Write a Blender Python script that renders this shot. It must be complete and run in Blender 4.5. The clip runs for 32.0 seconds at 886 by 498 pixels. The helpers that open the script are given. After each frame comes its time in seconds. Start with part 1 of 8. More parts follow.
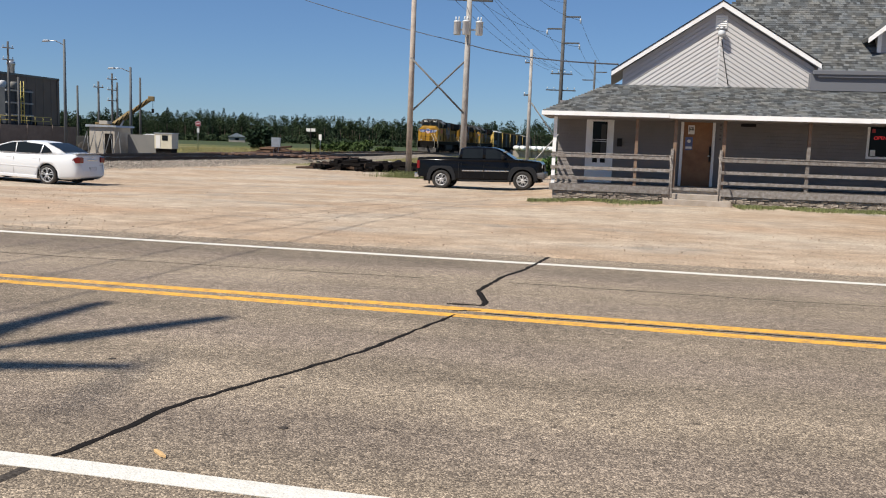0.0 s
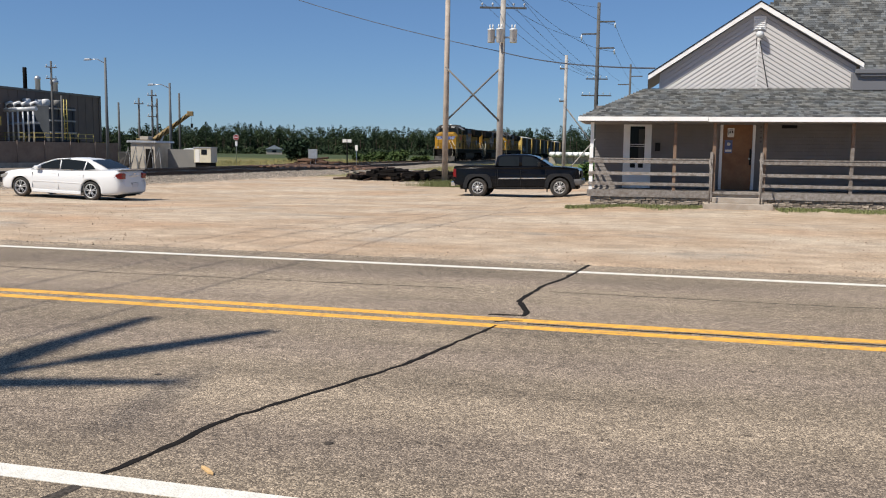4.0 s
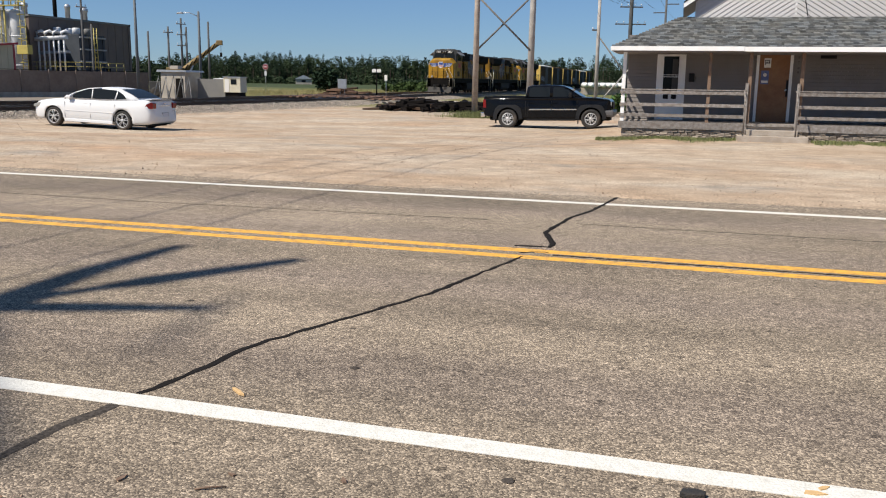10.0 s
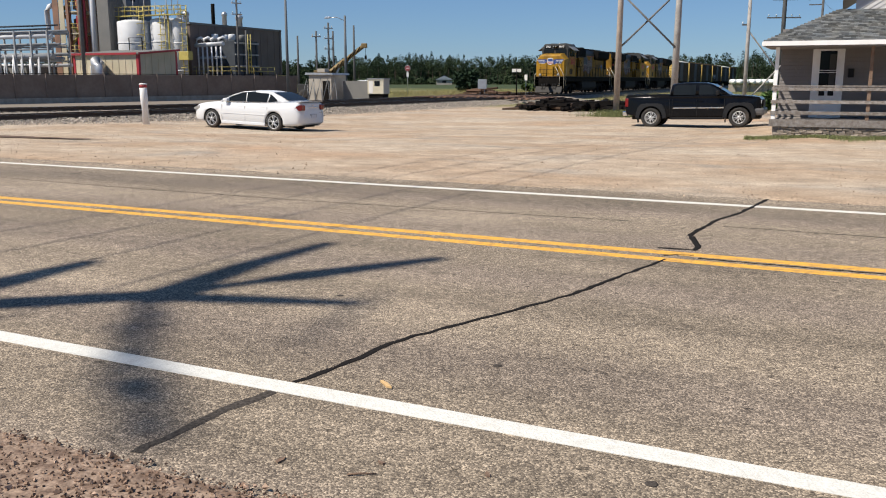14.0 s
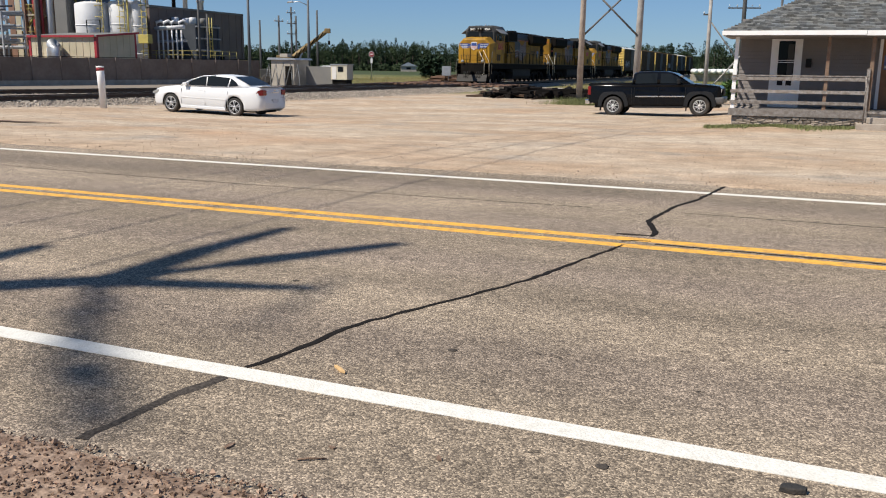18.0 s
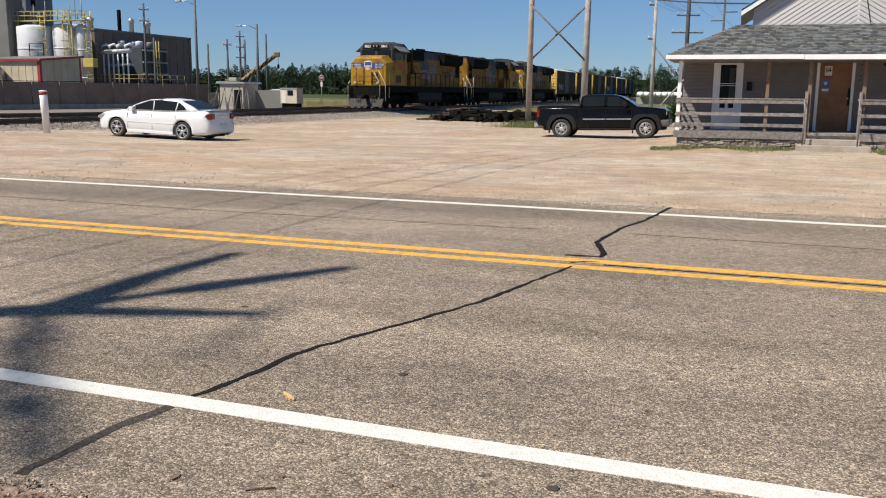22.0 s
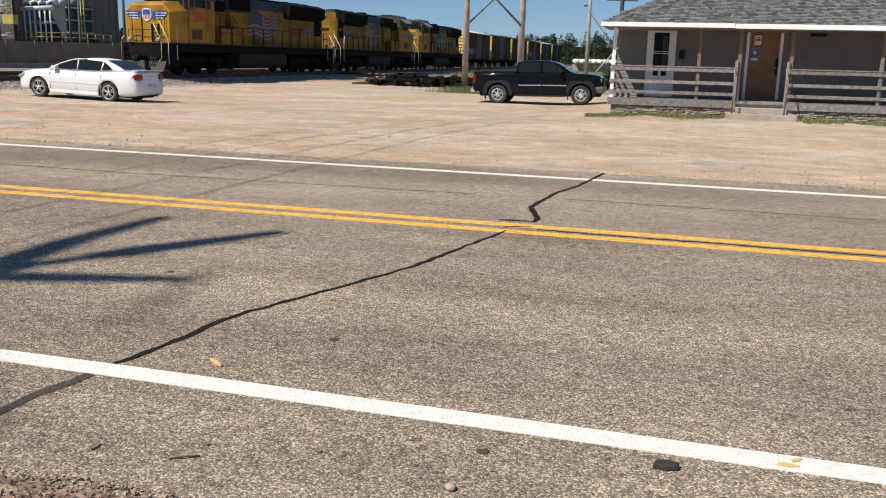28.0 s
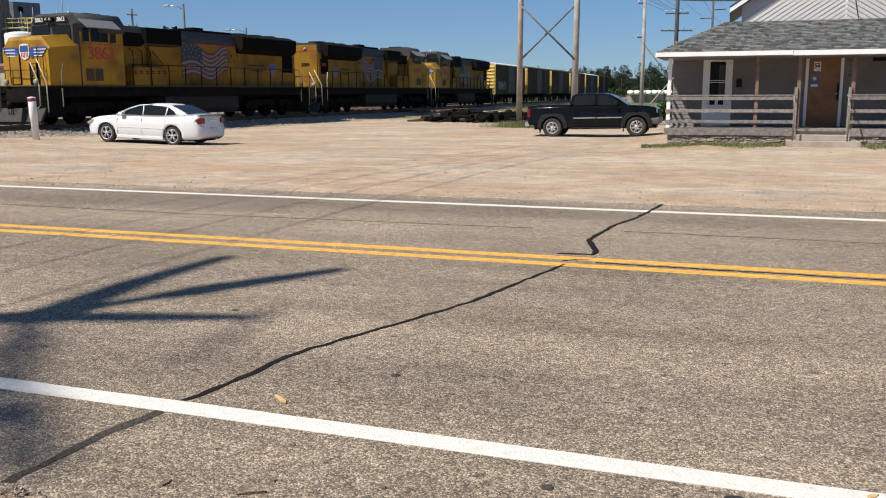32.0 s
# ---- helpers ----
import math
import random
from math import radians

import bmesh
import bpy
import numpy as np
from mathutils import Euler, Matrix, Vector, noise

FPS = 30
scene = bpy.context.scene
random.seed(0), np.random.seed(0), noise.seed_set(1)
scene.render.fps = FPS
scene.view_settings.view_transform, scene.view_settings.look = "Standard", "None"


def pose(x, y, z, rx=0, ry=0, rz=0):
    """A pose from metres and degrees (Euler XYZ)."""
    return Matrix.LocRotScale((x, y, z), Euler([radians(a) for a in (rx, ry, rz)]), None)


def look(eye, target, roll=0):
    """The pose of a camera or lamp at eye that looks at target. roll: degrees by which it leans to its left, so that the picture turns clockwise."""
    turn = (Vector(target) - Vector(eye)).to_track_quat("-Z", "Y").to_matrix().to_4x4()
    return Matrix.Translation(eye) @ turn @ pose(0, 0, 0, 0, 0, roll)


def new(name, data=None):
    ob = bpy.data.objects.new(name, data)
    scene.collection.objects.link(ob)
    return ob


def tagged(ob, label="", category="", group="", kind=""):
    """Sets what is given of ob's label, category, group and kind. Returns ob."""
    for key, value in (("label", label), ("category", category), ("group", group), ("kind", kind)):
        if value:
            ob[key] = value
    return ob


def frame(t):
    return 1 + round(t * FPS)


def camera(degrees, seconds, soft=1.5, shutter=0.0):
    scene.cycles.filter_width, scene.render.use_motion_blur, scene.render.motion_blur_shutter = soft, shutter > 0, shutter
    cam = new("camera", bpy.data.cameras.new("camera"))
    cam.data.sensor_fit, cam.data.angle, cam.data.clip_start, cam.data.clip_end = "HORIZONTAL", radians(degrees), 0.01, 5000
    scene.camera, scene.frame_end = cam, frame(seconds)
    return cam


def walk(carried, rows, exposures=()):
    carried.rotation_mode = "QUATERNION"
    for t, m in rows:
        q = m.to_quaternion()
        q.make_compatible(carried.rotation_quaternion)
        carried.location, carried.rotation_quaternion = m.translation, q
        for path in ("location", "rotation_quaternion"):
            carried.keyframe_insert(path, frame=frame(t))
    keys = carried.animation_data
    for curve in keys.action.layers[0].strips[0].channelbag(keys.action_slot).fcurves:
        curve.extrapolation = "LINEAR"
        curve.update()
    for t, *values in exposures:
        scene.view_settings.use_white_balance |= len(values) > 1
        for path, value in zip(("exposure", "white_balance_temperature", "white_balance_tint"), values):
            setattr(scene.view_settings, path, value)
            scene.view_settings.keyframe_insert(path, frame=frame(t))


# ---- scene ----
cam = camera(53.9, 32.0, soft=1.1)
PATH = [
    (0, (0.043, -0.023, 1.548), (-0.318, 1.93, 1.309), 1.9),
    (0.5, (0.045, -0.02, 1.549), (-0.32, 1.933, 1.319), 1.9),
    (1, (0.044, -0.029, 1.556), (-0.324, 1.925, 1.342), 1.7),
    (1.5, (0.041, -0.026, 1.558), (-0.336, 1.927, 1.347), 1.7),
    (2, (0.04, -0.027, 1.558), (-0.328, 1.926, 1.328), 1.9),
    (2.5, (0.039, -0.023, 1.562), (-0.317, 1.93, 1.32), 1.9),
    (3, (0.017, -0.036, 1.574), (-0.36, 1.917, 1.364), 1.3),
    (3.5, (0.003, 0.002, 1.564), (-0.427, 1.943, 1.349), 1.2),
    (5.5, (0.054, -0.005, 1.6), (-0.378, 1.933, 1.354), -0.5),
    (6, (0.061, -0.009, 1.6), (-0.358, 1.93, 1.349), -0.9),
    (6.5, (0.06, -0.033, 1.599), (-0.418, 1.891, 1.341), -2.9),
    (7, (0.065, -0.041, 1.599), (-0.435, 1.879, 1.347), -3.0),
    (7.5, (0.038, -0.059, 1.586), (-0.455, 1.853, 1.269), 0.0),
    (8, (0.046, -0.061, 1.588), (-0.451, 1.851, 1.278), 0.0),
    (8.5, (0.044, -0.061, 1.592), (-0.482, 1.849, 1.32), -0.4),
    (9, (0.049, -0.069, 1.588), (-0.498, 1.834, 1.311), -0.3),
    (9.5, (0.041, -0.057, 1.576), (-0.484, 1.843, 1.238), 0.7),
    (10, (0.048, -0.048, 1.57), (-0.455, 1.851, 1.192), 0.8),
    (10.5, (0.055, -0.037, 1.572), (-0.431, 1.863, 1.179), 0.3),
    (11, (0.044, -0.022, 1.564), (-0.459, 1.863, 1.123), 0.6),
    (11.5, (0.057, -0.061, 1.575), (-0.493, 1.812, 1.136), -0.3),
    (12, (0.066, -0.069, 1.58), (-0.529, 1.801, 1.191), -0.9),
    (12.5, (0.039, -0.11, 1.586), (-0.673, 1.726, 1.235), -0.6),
    (13, (0.039, -0.134, 1.588), (-0.741, 1.674, 1.241), -0.8),
    (13.5, (0.037, -0.129, 1.589), (-0.754, 1.669, 1.21), -0.2),
    (14, (0.036, -0.135, 1.589), (-0.762, 1.659, 1.208), -0.0),
    (14.5, (0.024, -0.156, 1.582), (-0.828, 1.606, 1.17), -1.1),
    (16.5, (0.069, -0.129, 1.571), (-0.764, 1.653, 1.211), -2.8),
    (17, (0.099, -0.071, 1.559), (-0.675, 1.724, 1.138), -2.7),
    (17.5, (0.084, -0.059, 1.568), (-0.63, 1.753, 1.115), -0.5),
    (18, (0.071, -0.088, 1.564), (-0.649, 1.733, 1.155), 0.6),
    (18.5, (0.072, -0.109, 1.564), (-0.653, 1.723, 1.22), 1.0),
    (19, (0.079, -0.11, 1.566), (-0.626, 1.734, 1.241), 1.3),
    (19.5, (0.082, -0.108, 1.57), (-0.605, 1.739, 1.229), 1.3),
    (20, (0.081, -0.1, 1.559), (-0.587, 1.746, 1.18), 0.9),
    (20.5, (0.088, -0.079, 1.559), (-0.565, 1.771, 1.172), 0.3),
    (21, (0.082, -0.092, 1.561), (-0.589, 1.756, 1.197), 0.4),
    (21.5, (0.088, -0.095, 1.572), (-0.556, 1.764, 1.21), 0.7),
    (22, (0.086, -0.08, 1.569), (-0.535, 1.787, 1.212), 0.5),
    (22.5, (0.086, -0.073, 1.568), (-0.529, 1.796, 1.207), 0.5),
    (23, (0.086, -0.078, 1.576), (-0.535, 1.79, 1.218), 0.7),
    (23.5, (0.081, -0.083, 1.562), (-0.551, 1.779, 1.198), 1.4),
    (24, (0.078, -0.077, 1.556), (-0.535, 1.782, 1.148), 1.9),
    (24.5, (0.092, -0.051, 1.562), (-0.486, 1.816, 1.136), 1.3),
    (26.5, (0.085, -0.026, 1.551), (-0.456, 1.848, 1.107), 0.5),
    (27, (0.096, -0.005, 1.542), (-0.417, 1.869, 1.065), 0.2),
    (27.5, (0.104, -0.004, 1.542), (-0.38, 1.882, 1.087), 0.6),
    (28, (0.095, -0.017, 1.544), (-0.381, 1.877, 1.113), 1.4),
    (28.5, (0.092, -0.012, 1.544), (-0.42, 1.872, 1.109), 1.7),
    (29, (0.083, -0.024, 1.55), (-0.467, 1.851, 1.125), 1.5),
    (29.5, (0.074, -0.057, 1.559), (-0.524, 1.814, 1.179), 0.9),
    (30, (0.079, -0.052, 1.556), (-0.544, 1.813, 1.191), -0.1),
    (30.5, (0.089, -0.054, 1.552), (-0.548, 1.806, 1.186), -0.7),
    (31, (0.087, -0.031, 1.552), (-0.545, 1.832, 1.193), -0.1),
    (31.5, (0.09, -0.041, 1.554), (-0.534, 1.826, 1.202), 0.0),
    (32, (0.09, -0.049, 1.553), (-0.516, 1.823, 1.199), -0.3),
]
walk(cam, [(t, look(eye, target, roll)) for t, eye, target, roll in PATH], [(0.0, 0.37), (32.0, 0.37)])

# ---- light ----
SUN_AZ = Vector((0.68, 0.735, 0)).normalized()      # the way the shadows point
SUN_EL = radians(52)
sun_way = Vector((SUN_AZ.x * math.cos(SUN_EL), SUN_AZ.y * math.cos(SUN_EL), -math.sin(SUN_EL)))
sun_data = bpy.data.lights.new("sun", "SUN")
sun_data.energy, sun_data.angle, sun_data.color = 5.0, radians(0.53), (1.0, 0.93, 0.82)
sun = new("sun", sun_data)
sun.rotation_euler = sun_way.to_track_quat("-Z", "Y").to_euler()
sun.location = (-20, -30, 60)
world = bpy.data.worlds.new("sky")
world.use_nodes = True
scene.world = world
sky = world.node_tree.nodes.new("ShaderNodeTexSky")
sky.sky_type, sky.sun_disc = "NISHITA", False
sky.sun_elevation = SUN_EL
sky.sun_rotation = math.atan2(-SUN_AZ.x, -SUN_AZ.y)
sky.altitude = 800
sky.air_density, sky.dust_density, sky.ozone_density = 1.0, 0.0, 1.4
bg = world.node_tree.nodes["Background"]
bg.inputs[1].default_value = 0.047
deep = world.node_tree.nodes.new("ShaderNodeMix")
deep.data_type, deep.blend_type = "RGBA", "MULTIPLY"
deep.inputs[0].default_value = 1.0
deep.inputs[7].default_value = (0.80, 1.07, 1.50, 1)      # a clear, dry summer sky
world.node_tree.links.new(sky.outputs[0], deep.inputs[6])
even = world.node_tree.nodes.new("ShaderNodeMix")      # thin summer haze evens out the zenith
even.data_type = "RGBA"
even.inputs[0].default_value = 0.3
even.inputs[7].default_value = (2.7, 5.0, 8.4, 1)
world.node_tree.links.new(deep.outputs[2], even.inputs[6])
world.node_tree.links.new(even.outputs[2], bg.inputs[0])


# ---- materials ----
def material(name, color, rough=0.7, metal=0.0, spread=0.0, grain=0.0, scale=8.0, bump=0.0, bump_scale=60.0, second=None, spec=None, dirt=None, dirt_scale=1.0, dirt_amount=0.5, per_piece=0.0):
    """A surface with fine grain, broad variation and relief, in object space."""
    m = bpy.data.materials.new(name)
    m.use_nodes = True
    nt = m.node_tree
    p = nt.nodes["Principled BSDF"]
    p.inputs["Roughness"].default_value = rough
    p.inputs["Metallic"].default_value = metal
    if spec is not None:
        p.inputs["Specular IOR Level"].default_value = spec
    co = nt.nodes.new("ShaderNodeTexCoord")
    last = None
    base = nt.nodes.new("ShaderNodeRGB")
    base.outputs[0].default_value = (*color, 1)
    last = base.outputs[0]

    def mixed(a, b, fac, mode="MIX"):
        n = nt.nodes.new("ShaderNodeMix")
        n.data_type, n.blend_type = "RGBA", mode
        if isinstance(fac, float):
            n.inputs[0].default_value = fac
        else:
            nt.links.new(fac, n.inputs[0])
        nt.links.new(a, n.inputs[6])
        if isinstance(b, tuple):
            n.inputs[7].default_value = (*b, 1)
        else:
            nt.links.new(b, n.inputs[7])
        return n.outputs[2]

    def noisy(s, detail=4.0, lo=0.35, hi=0.65):
        n = nt.nodes.new("ShaderNodeTexNoise")
        n.inputs["Scale"].default_value, n.inputs["Detail"].default_value = s, detail
        nt.links.new(co.outputs["Object"], n.inputs["Vector"])
        r = nt.nodes.new("ShaderNodeMapRange")
        r.inputs[1].default_value, r.inputs[2].default_value = lo, hi
        nt.links.new(n.outputs[0], r.inputs[0])
        return r.outputs[0]

    if second:
        last = mixed(last, second, noisy(scale))
    if dirt:
        f = noisy(dirt_scale, 6.0, 0.45, 0.75)
        k = nt.nodes.new("ShaderNodeMath")
        k.operation = "MULTIPLY"
        k.inputs[1].default_value = dirt_amount
        nt.links.new(f, k.inputs[0])
        last = mixed(last, dirt, k.outputs[0])
    if grain:
        g = nt.nodes.new("ShaderNodeTexNoise")
        g.inputs["Scale"].default_value, g.inputs["Detail"].default_value = bump_scale, 3.0
        nt.links.new(co.outputs["Object"], g.inputs["Vector"])
        r = nt.nodes.new("ShaderNodeMapRange")
        r.inputs[1].default_value, r.inputs[2].default_value = 0.25, 0.75
        r.inputs[3].default_value, r.inputs[4].default_value = 1 - grain, 1 + grain
        nt.links.new(g.outputs[0], r.inputs[0])
        c = nt.nodes.new("ShaderNodeCombineColor")
        for i in range(3):
            nt.links.new(r.outputs[0], c.inputs[i])
        last = mixed(last, c.outputs[0], 1.0, "MULTIPLY")
    if per_piece:
        oi = nt.nodes.new("ShaderNodeObjectInfo")
        r = nt.nodes.new("ShaderNodeMapRange")
        r.inputs[3].default_value, r.inputs[4].default_value = 1 - per_piece, 1 + per_piece
        nt.links.new(oi.outputs["Random"], r.inputs[0])
        c = nt.nodes.new("ShaderNodeCombineColor")
        for i in range(3):
            nt.links.new(r.outputs[0], c.inputs[i])
        last = mixed(last, c.outputs[0], 1.0, "MULTIPLY")
    if spread:
        geo = nt.nodes.new("ShaderNodeNewGeometry")
        r = nt.nodes.new("ShaderNodeMapRange")
        r.inputs[3].default_value, r.inputs[4].default_value = 1 - spread, 1 + spread
        nt.links.new(geo.outputs["Random Per Island"], r.inputs[0])
        c = nt.nodes.new("ShaderNodeCombineColor")
        for i in range(3):
            nt.links.new(r.outputs[0], c.inputs[i])
        last = mixed(last, c.outputs[0], 1.0, "MULTIPLY")
    nt.links.new(last, p.inputs["Base Color"])
    if bump:
        b = nt.nodes.new("ShaderNodeTexNoise")
        b.inputs["Scale"].default_value, b.inputs["Detail"].default_value = bump_scale, 4.0
        nt.links.new(co.outputs["Object"], b.inputs["Vector"])
        bn = nt.nodes.new("ShaderNodeBump")
        bn.inputs["Strength"].default_value, bn.inputs["Distance"].default_value = bump, 0.02
        nt.links.new(b.outputs[0], bn.inputs["Height"])
        nt.links.new(bn.outputs[0], p.inputs["Normal"])
    return m


def glass(name, tint=(0.012, 0.015, 0.018)):
    m = bpy.data.materials.new(name)
    m.use_nodes = True
    p = m.node_tree.nodes["Principled BSDF"]
    p.inputs["Base Color"].default_value = (*tint, 1)
    p.inputs["Roughness"].default_value = 0.04
    p.inputs["IOR"].default_value = 1.5
    p.inputs["Specular IOR Level"].default_value = 0.09
    return m


# ---- mesh helpers ----
def link(name, bm, mat, parent=None, label="", smooth=False):
    me = bpy.data.meshes.new(name)
    bm.normal_update()
    bm.to_mesh(me)
    bm.free()
    mats = mat if isinstance(mat, (list, tuple)) else [mat]
    for k in mats:
        me.materials.append(k)
    if smooth:
        for f in me.polygons:
            f.use_smooth = True
    ob = new(name, me)
    if parent:
        ob.parent = parent
    if label:
        ob["label"] = label
    return ob


part = link


def thing(name, m, label, category, group="", kind=""):
    ob = new(name)
    ob.empty_display_size = 0.3
    ob.matrix_world = m
    return tagged(ob, label, category, group, kind)


def bm_new():
    return bmesh.new()


def add_box(bm, x0, x1, y0, y1, z0, z1, bevel=0.0, mat=0):
    vs = [bm.verts.new(c) for c in ((x0, y0, z0), (x1, y0, z0), (x1, y1, z0), (x0, y1, z0), (x0, y0, z1), (x1, y0, z1), (x1, y1, z1), (x0, y1, z1))]
    fs = [bm.faces.new([vs[i] for i in q]) for q in ((0, 3, 2, 1), (4, 5, 6, 7), (0, 1, 5, 4), (1, 2, 6, 5), (2, 3, 7, 6), (3, 0, 4, 7))]
    for f in fs:
        f.material_index = mat
    if bevel:
        es = {e for f in fs for e in f.edges}
        bmesh.ops.bevel(bm, geom=list(es), offset=bevel, segments=2, affect="EDGES", profile=0.6)
    return bm


def box(x0, x1, y0, y1, z0, z1, bevel=0.0):
    return add_box(bm_new(), x0, x1, y0, y1, z0, z1, bevel)


def add_rod(bm, a, b, r, r2=None, n=8, caps=True, mat=0):
    """A round bar from a to b."""
    a, b = Vector(a), Vector(b)
    r2 = r if r2 is None else r2
    q = (b - a).to_track_quat("Z", "Y")
    ring = []
    for p, rr in ((a, r), (b, r2)):
        ring.append([bm.verts.new(p + q @ Vector((rr * math.cos(2 * math.pi * i / n), rr * math.sin(2 * math.pi * i / n), 0))) for i in range(n)])
    for i in range(n):
        f = bm.faces.new((ring[0][i], ring[0][(i + 1) % n], ring[1][(i + 1) % n], ring[1][i]))
        f.smooth, f.material_index = True, mat
    if caps:
        bm.faces.new(ring[0][::-1]).material_index = mat
        bm.faces.new(ring[1]).material_index = mat
    return bm


def rod(a, b, r, r2=None, n=8):
    return add_rod(bm_new(), a, b, r, r2, n)


def add_tube(bm, pts, r, n=6, mat=0):
    """A bent round bar through the points; r may be one radius or one a point."""
    pts = [Vector(p) for p in pts]
    rs = r if isinstance(r, (list, tuple)) else [r] * len(pts)
    rings = []
    for i, p in enumerate(pts):
        d = (pts[min(i + 1, len(pts) - 1)] - pts[max(i - 1, 0)]).normalized()
        up = Vector((0, 0, 1)) if abs(d.z) < 0.95 else Vector((0, 1, 0))
        s = d.cross(up).normalized()
        u = s.cross(d)
        rings.append([bm.verts.new(p + rs[i] * (s * math.cos(2 * math.pi * k / n) + u * math.sin(2 * math.pi * k / n))) for k in range(n)])
    for a, b in zip(rings, rings[1:]):
        for k in range(n):
            f = bm.faces.new((a[k], a[(k + 1) % n], b[(k + 1) % n], b[k]))
            f.smooth, f.material_index = True, mat
    bm.faces.new(rings[0][::-1]).material_index = mat
    bm.faces.new(rings[-1]).material_index = mat
    return bm


def tube(pts, r, n=6):
    return add_tube(bm_new(), pts, r, n)


def add_prism(bm, outline, a, b, axis="x", mat=0):
    """The outline, a list of 2D points, drawn out along an axis from a to b."""
    def put(u, v, w):
        return {"x": (w, u, v), "y": (u, w, v), "z": (u, v, w)}[axis]
    lo = [bm.verts.new(put(u, v, a)) for u, v in outline]
    hi = [bm.verts.new(put(u, v, b)) for u, v in outline]
    n = len(outline)
    fs = [bm.faces.new((lo[i], lo[(i + 1) % n], hi[(i + 1) % n], hi[i])) for i in range(n)]
    fs += [bm.faces.new(lo[::-1]), bm.faces.new(hi)]
    for f in fs:
        f.material_index = mat
    bmesh.ops.recalc_face_normals(bm, faces=fs)
    return bm


def prism(outline, a, b, axis="x", bevel=0.0):
    bm = add_prism(bm_new(), outline, a, b, axis)
    if bevel:
        bmesh.ops.bevel(bm, geom=bm.edges[:], offset=bevel, segments=2, affect="EDGES", profile=0.6)
    return bm


def add_lathe(bm, profile, center=(0, 0, 0), axis="z", n=20, mat=0):
    """A turned shape; the profile holds (radius, along)."""
    c = Vector(center)
    rings = []
    for r, h in profile:
        ring = []
        for i in range(n):
            a = 2 * math.pi * i / n
            v = {"z": (r * math.cos(a), r * math.sin(a), h), "y": (r * math.cos(a), h, r * math.sin(a)), "x": (h, r * math.cos(a), r * math.sin(a))}[axis]
            ring.append(bm.verts.new(c + Vector(v)))
        rings.append(ring)
    fs = []
    for a, b in zip(rings, rings[1:]):
        for i in range(n):
            f = bm.faces.new((a[i], a[(i + 1) % n], b[(i + 1) % n], b[i]))
            f.smooth = True
            fs.append(f)
    fs += [bm.faces.new(rings[0][::-1]), bm.faces.new(rings[-1])]
    for f in fs:
        f.material_index = mat
    bmesh.ops.recalc_face_normals(bm, faces=fs)
    return bm


def lathe(profile, center=(0, 0, 0), axis="z", n=20):
    return add_lathe(bm_new(), profile, center, axis, n)


def smoothstep(a, b, x):
    k = min(1.0, max(0.0, (x - a) / (b - a)))
    return k * k * (3 - 2 * k)


def slant(x):
    """The road runs slightly askew: how far its lines shift in y at x."""
    return -0.0275 * min(130.0, max(-160.0, x))


def ground_z(x, y):
    """Height of the ground: level road, a lot that falls gently away from it."""
    fall = -0.32 * smoothstep(14, 38, y) * (1 - 0.95 * smoothstep(-4.5, 0, x) * (1 - smoothstep(36, 48, y)))
    rise = (0.11 * (1 - smoothstep(-23.5, -17.5, x)) - 0.075) * smoothstep(16, 24, y) * (1 - smoothstep(34, 44, y)) * (1 - smoothstep(-16, -9, x))
    return (fall + rise) if y > 0 else 0.0


def track_x(y):
    """The middle of the near track: straight far off, bent towards the road."""
    return -27.0 - 0.0019 * max(0.0, 75 - y) ** 2


def siding_x(y):
    return -33.0 - 0.010 * max(0.0, 58 - y) ** 2


RAIL_Z = 0.16


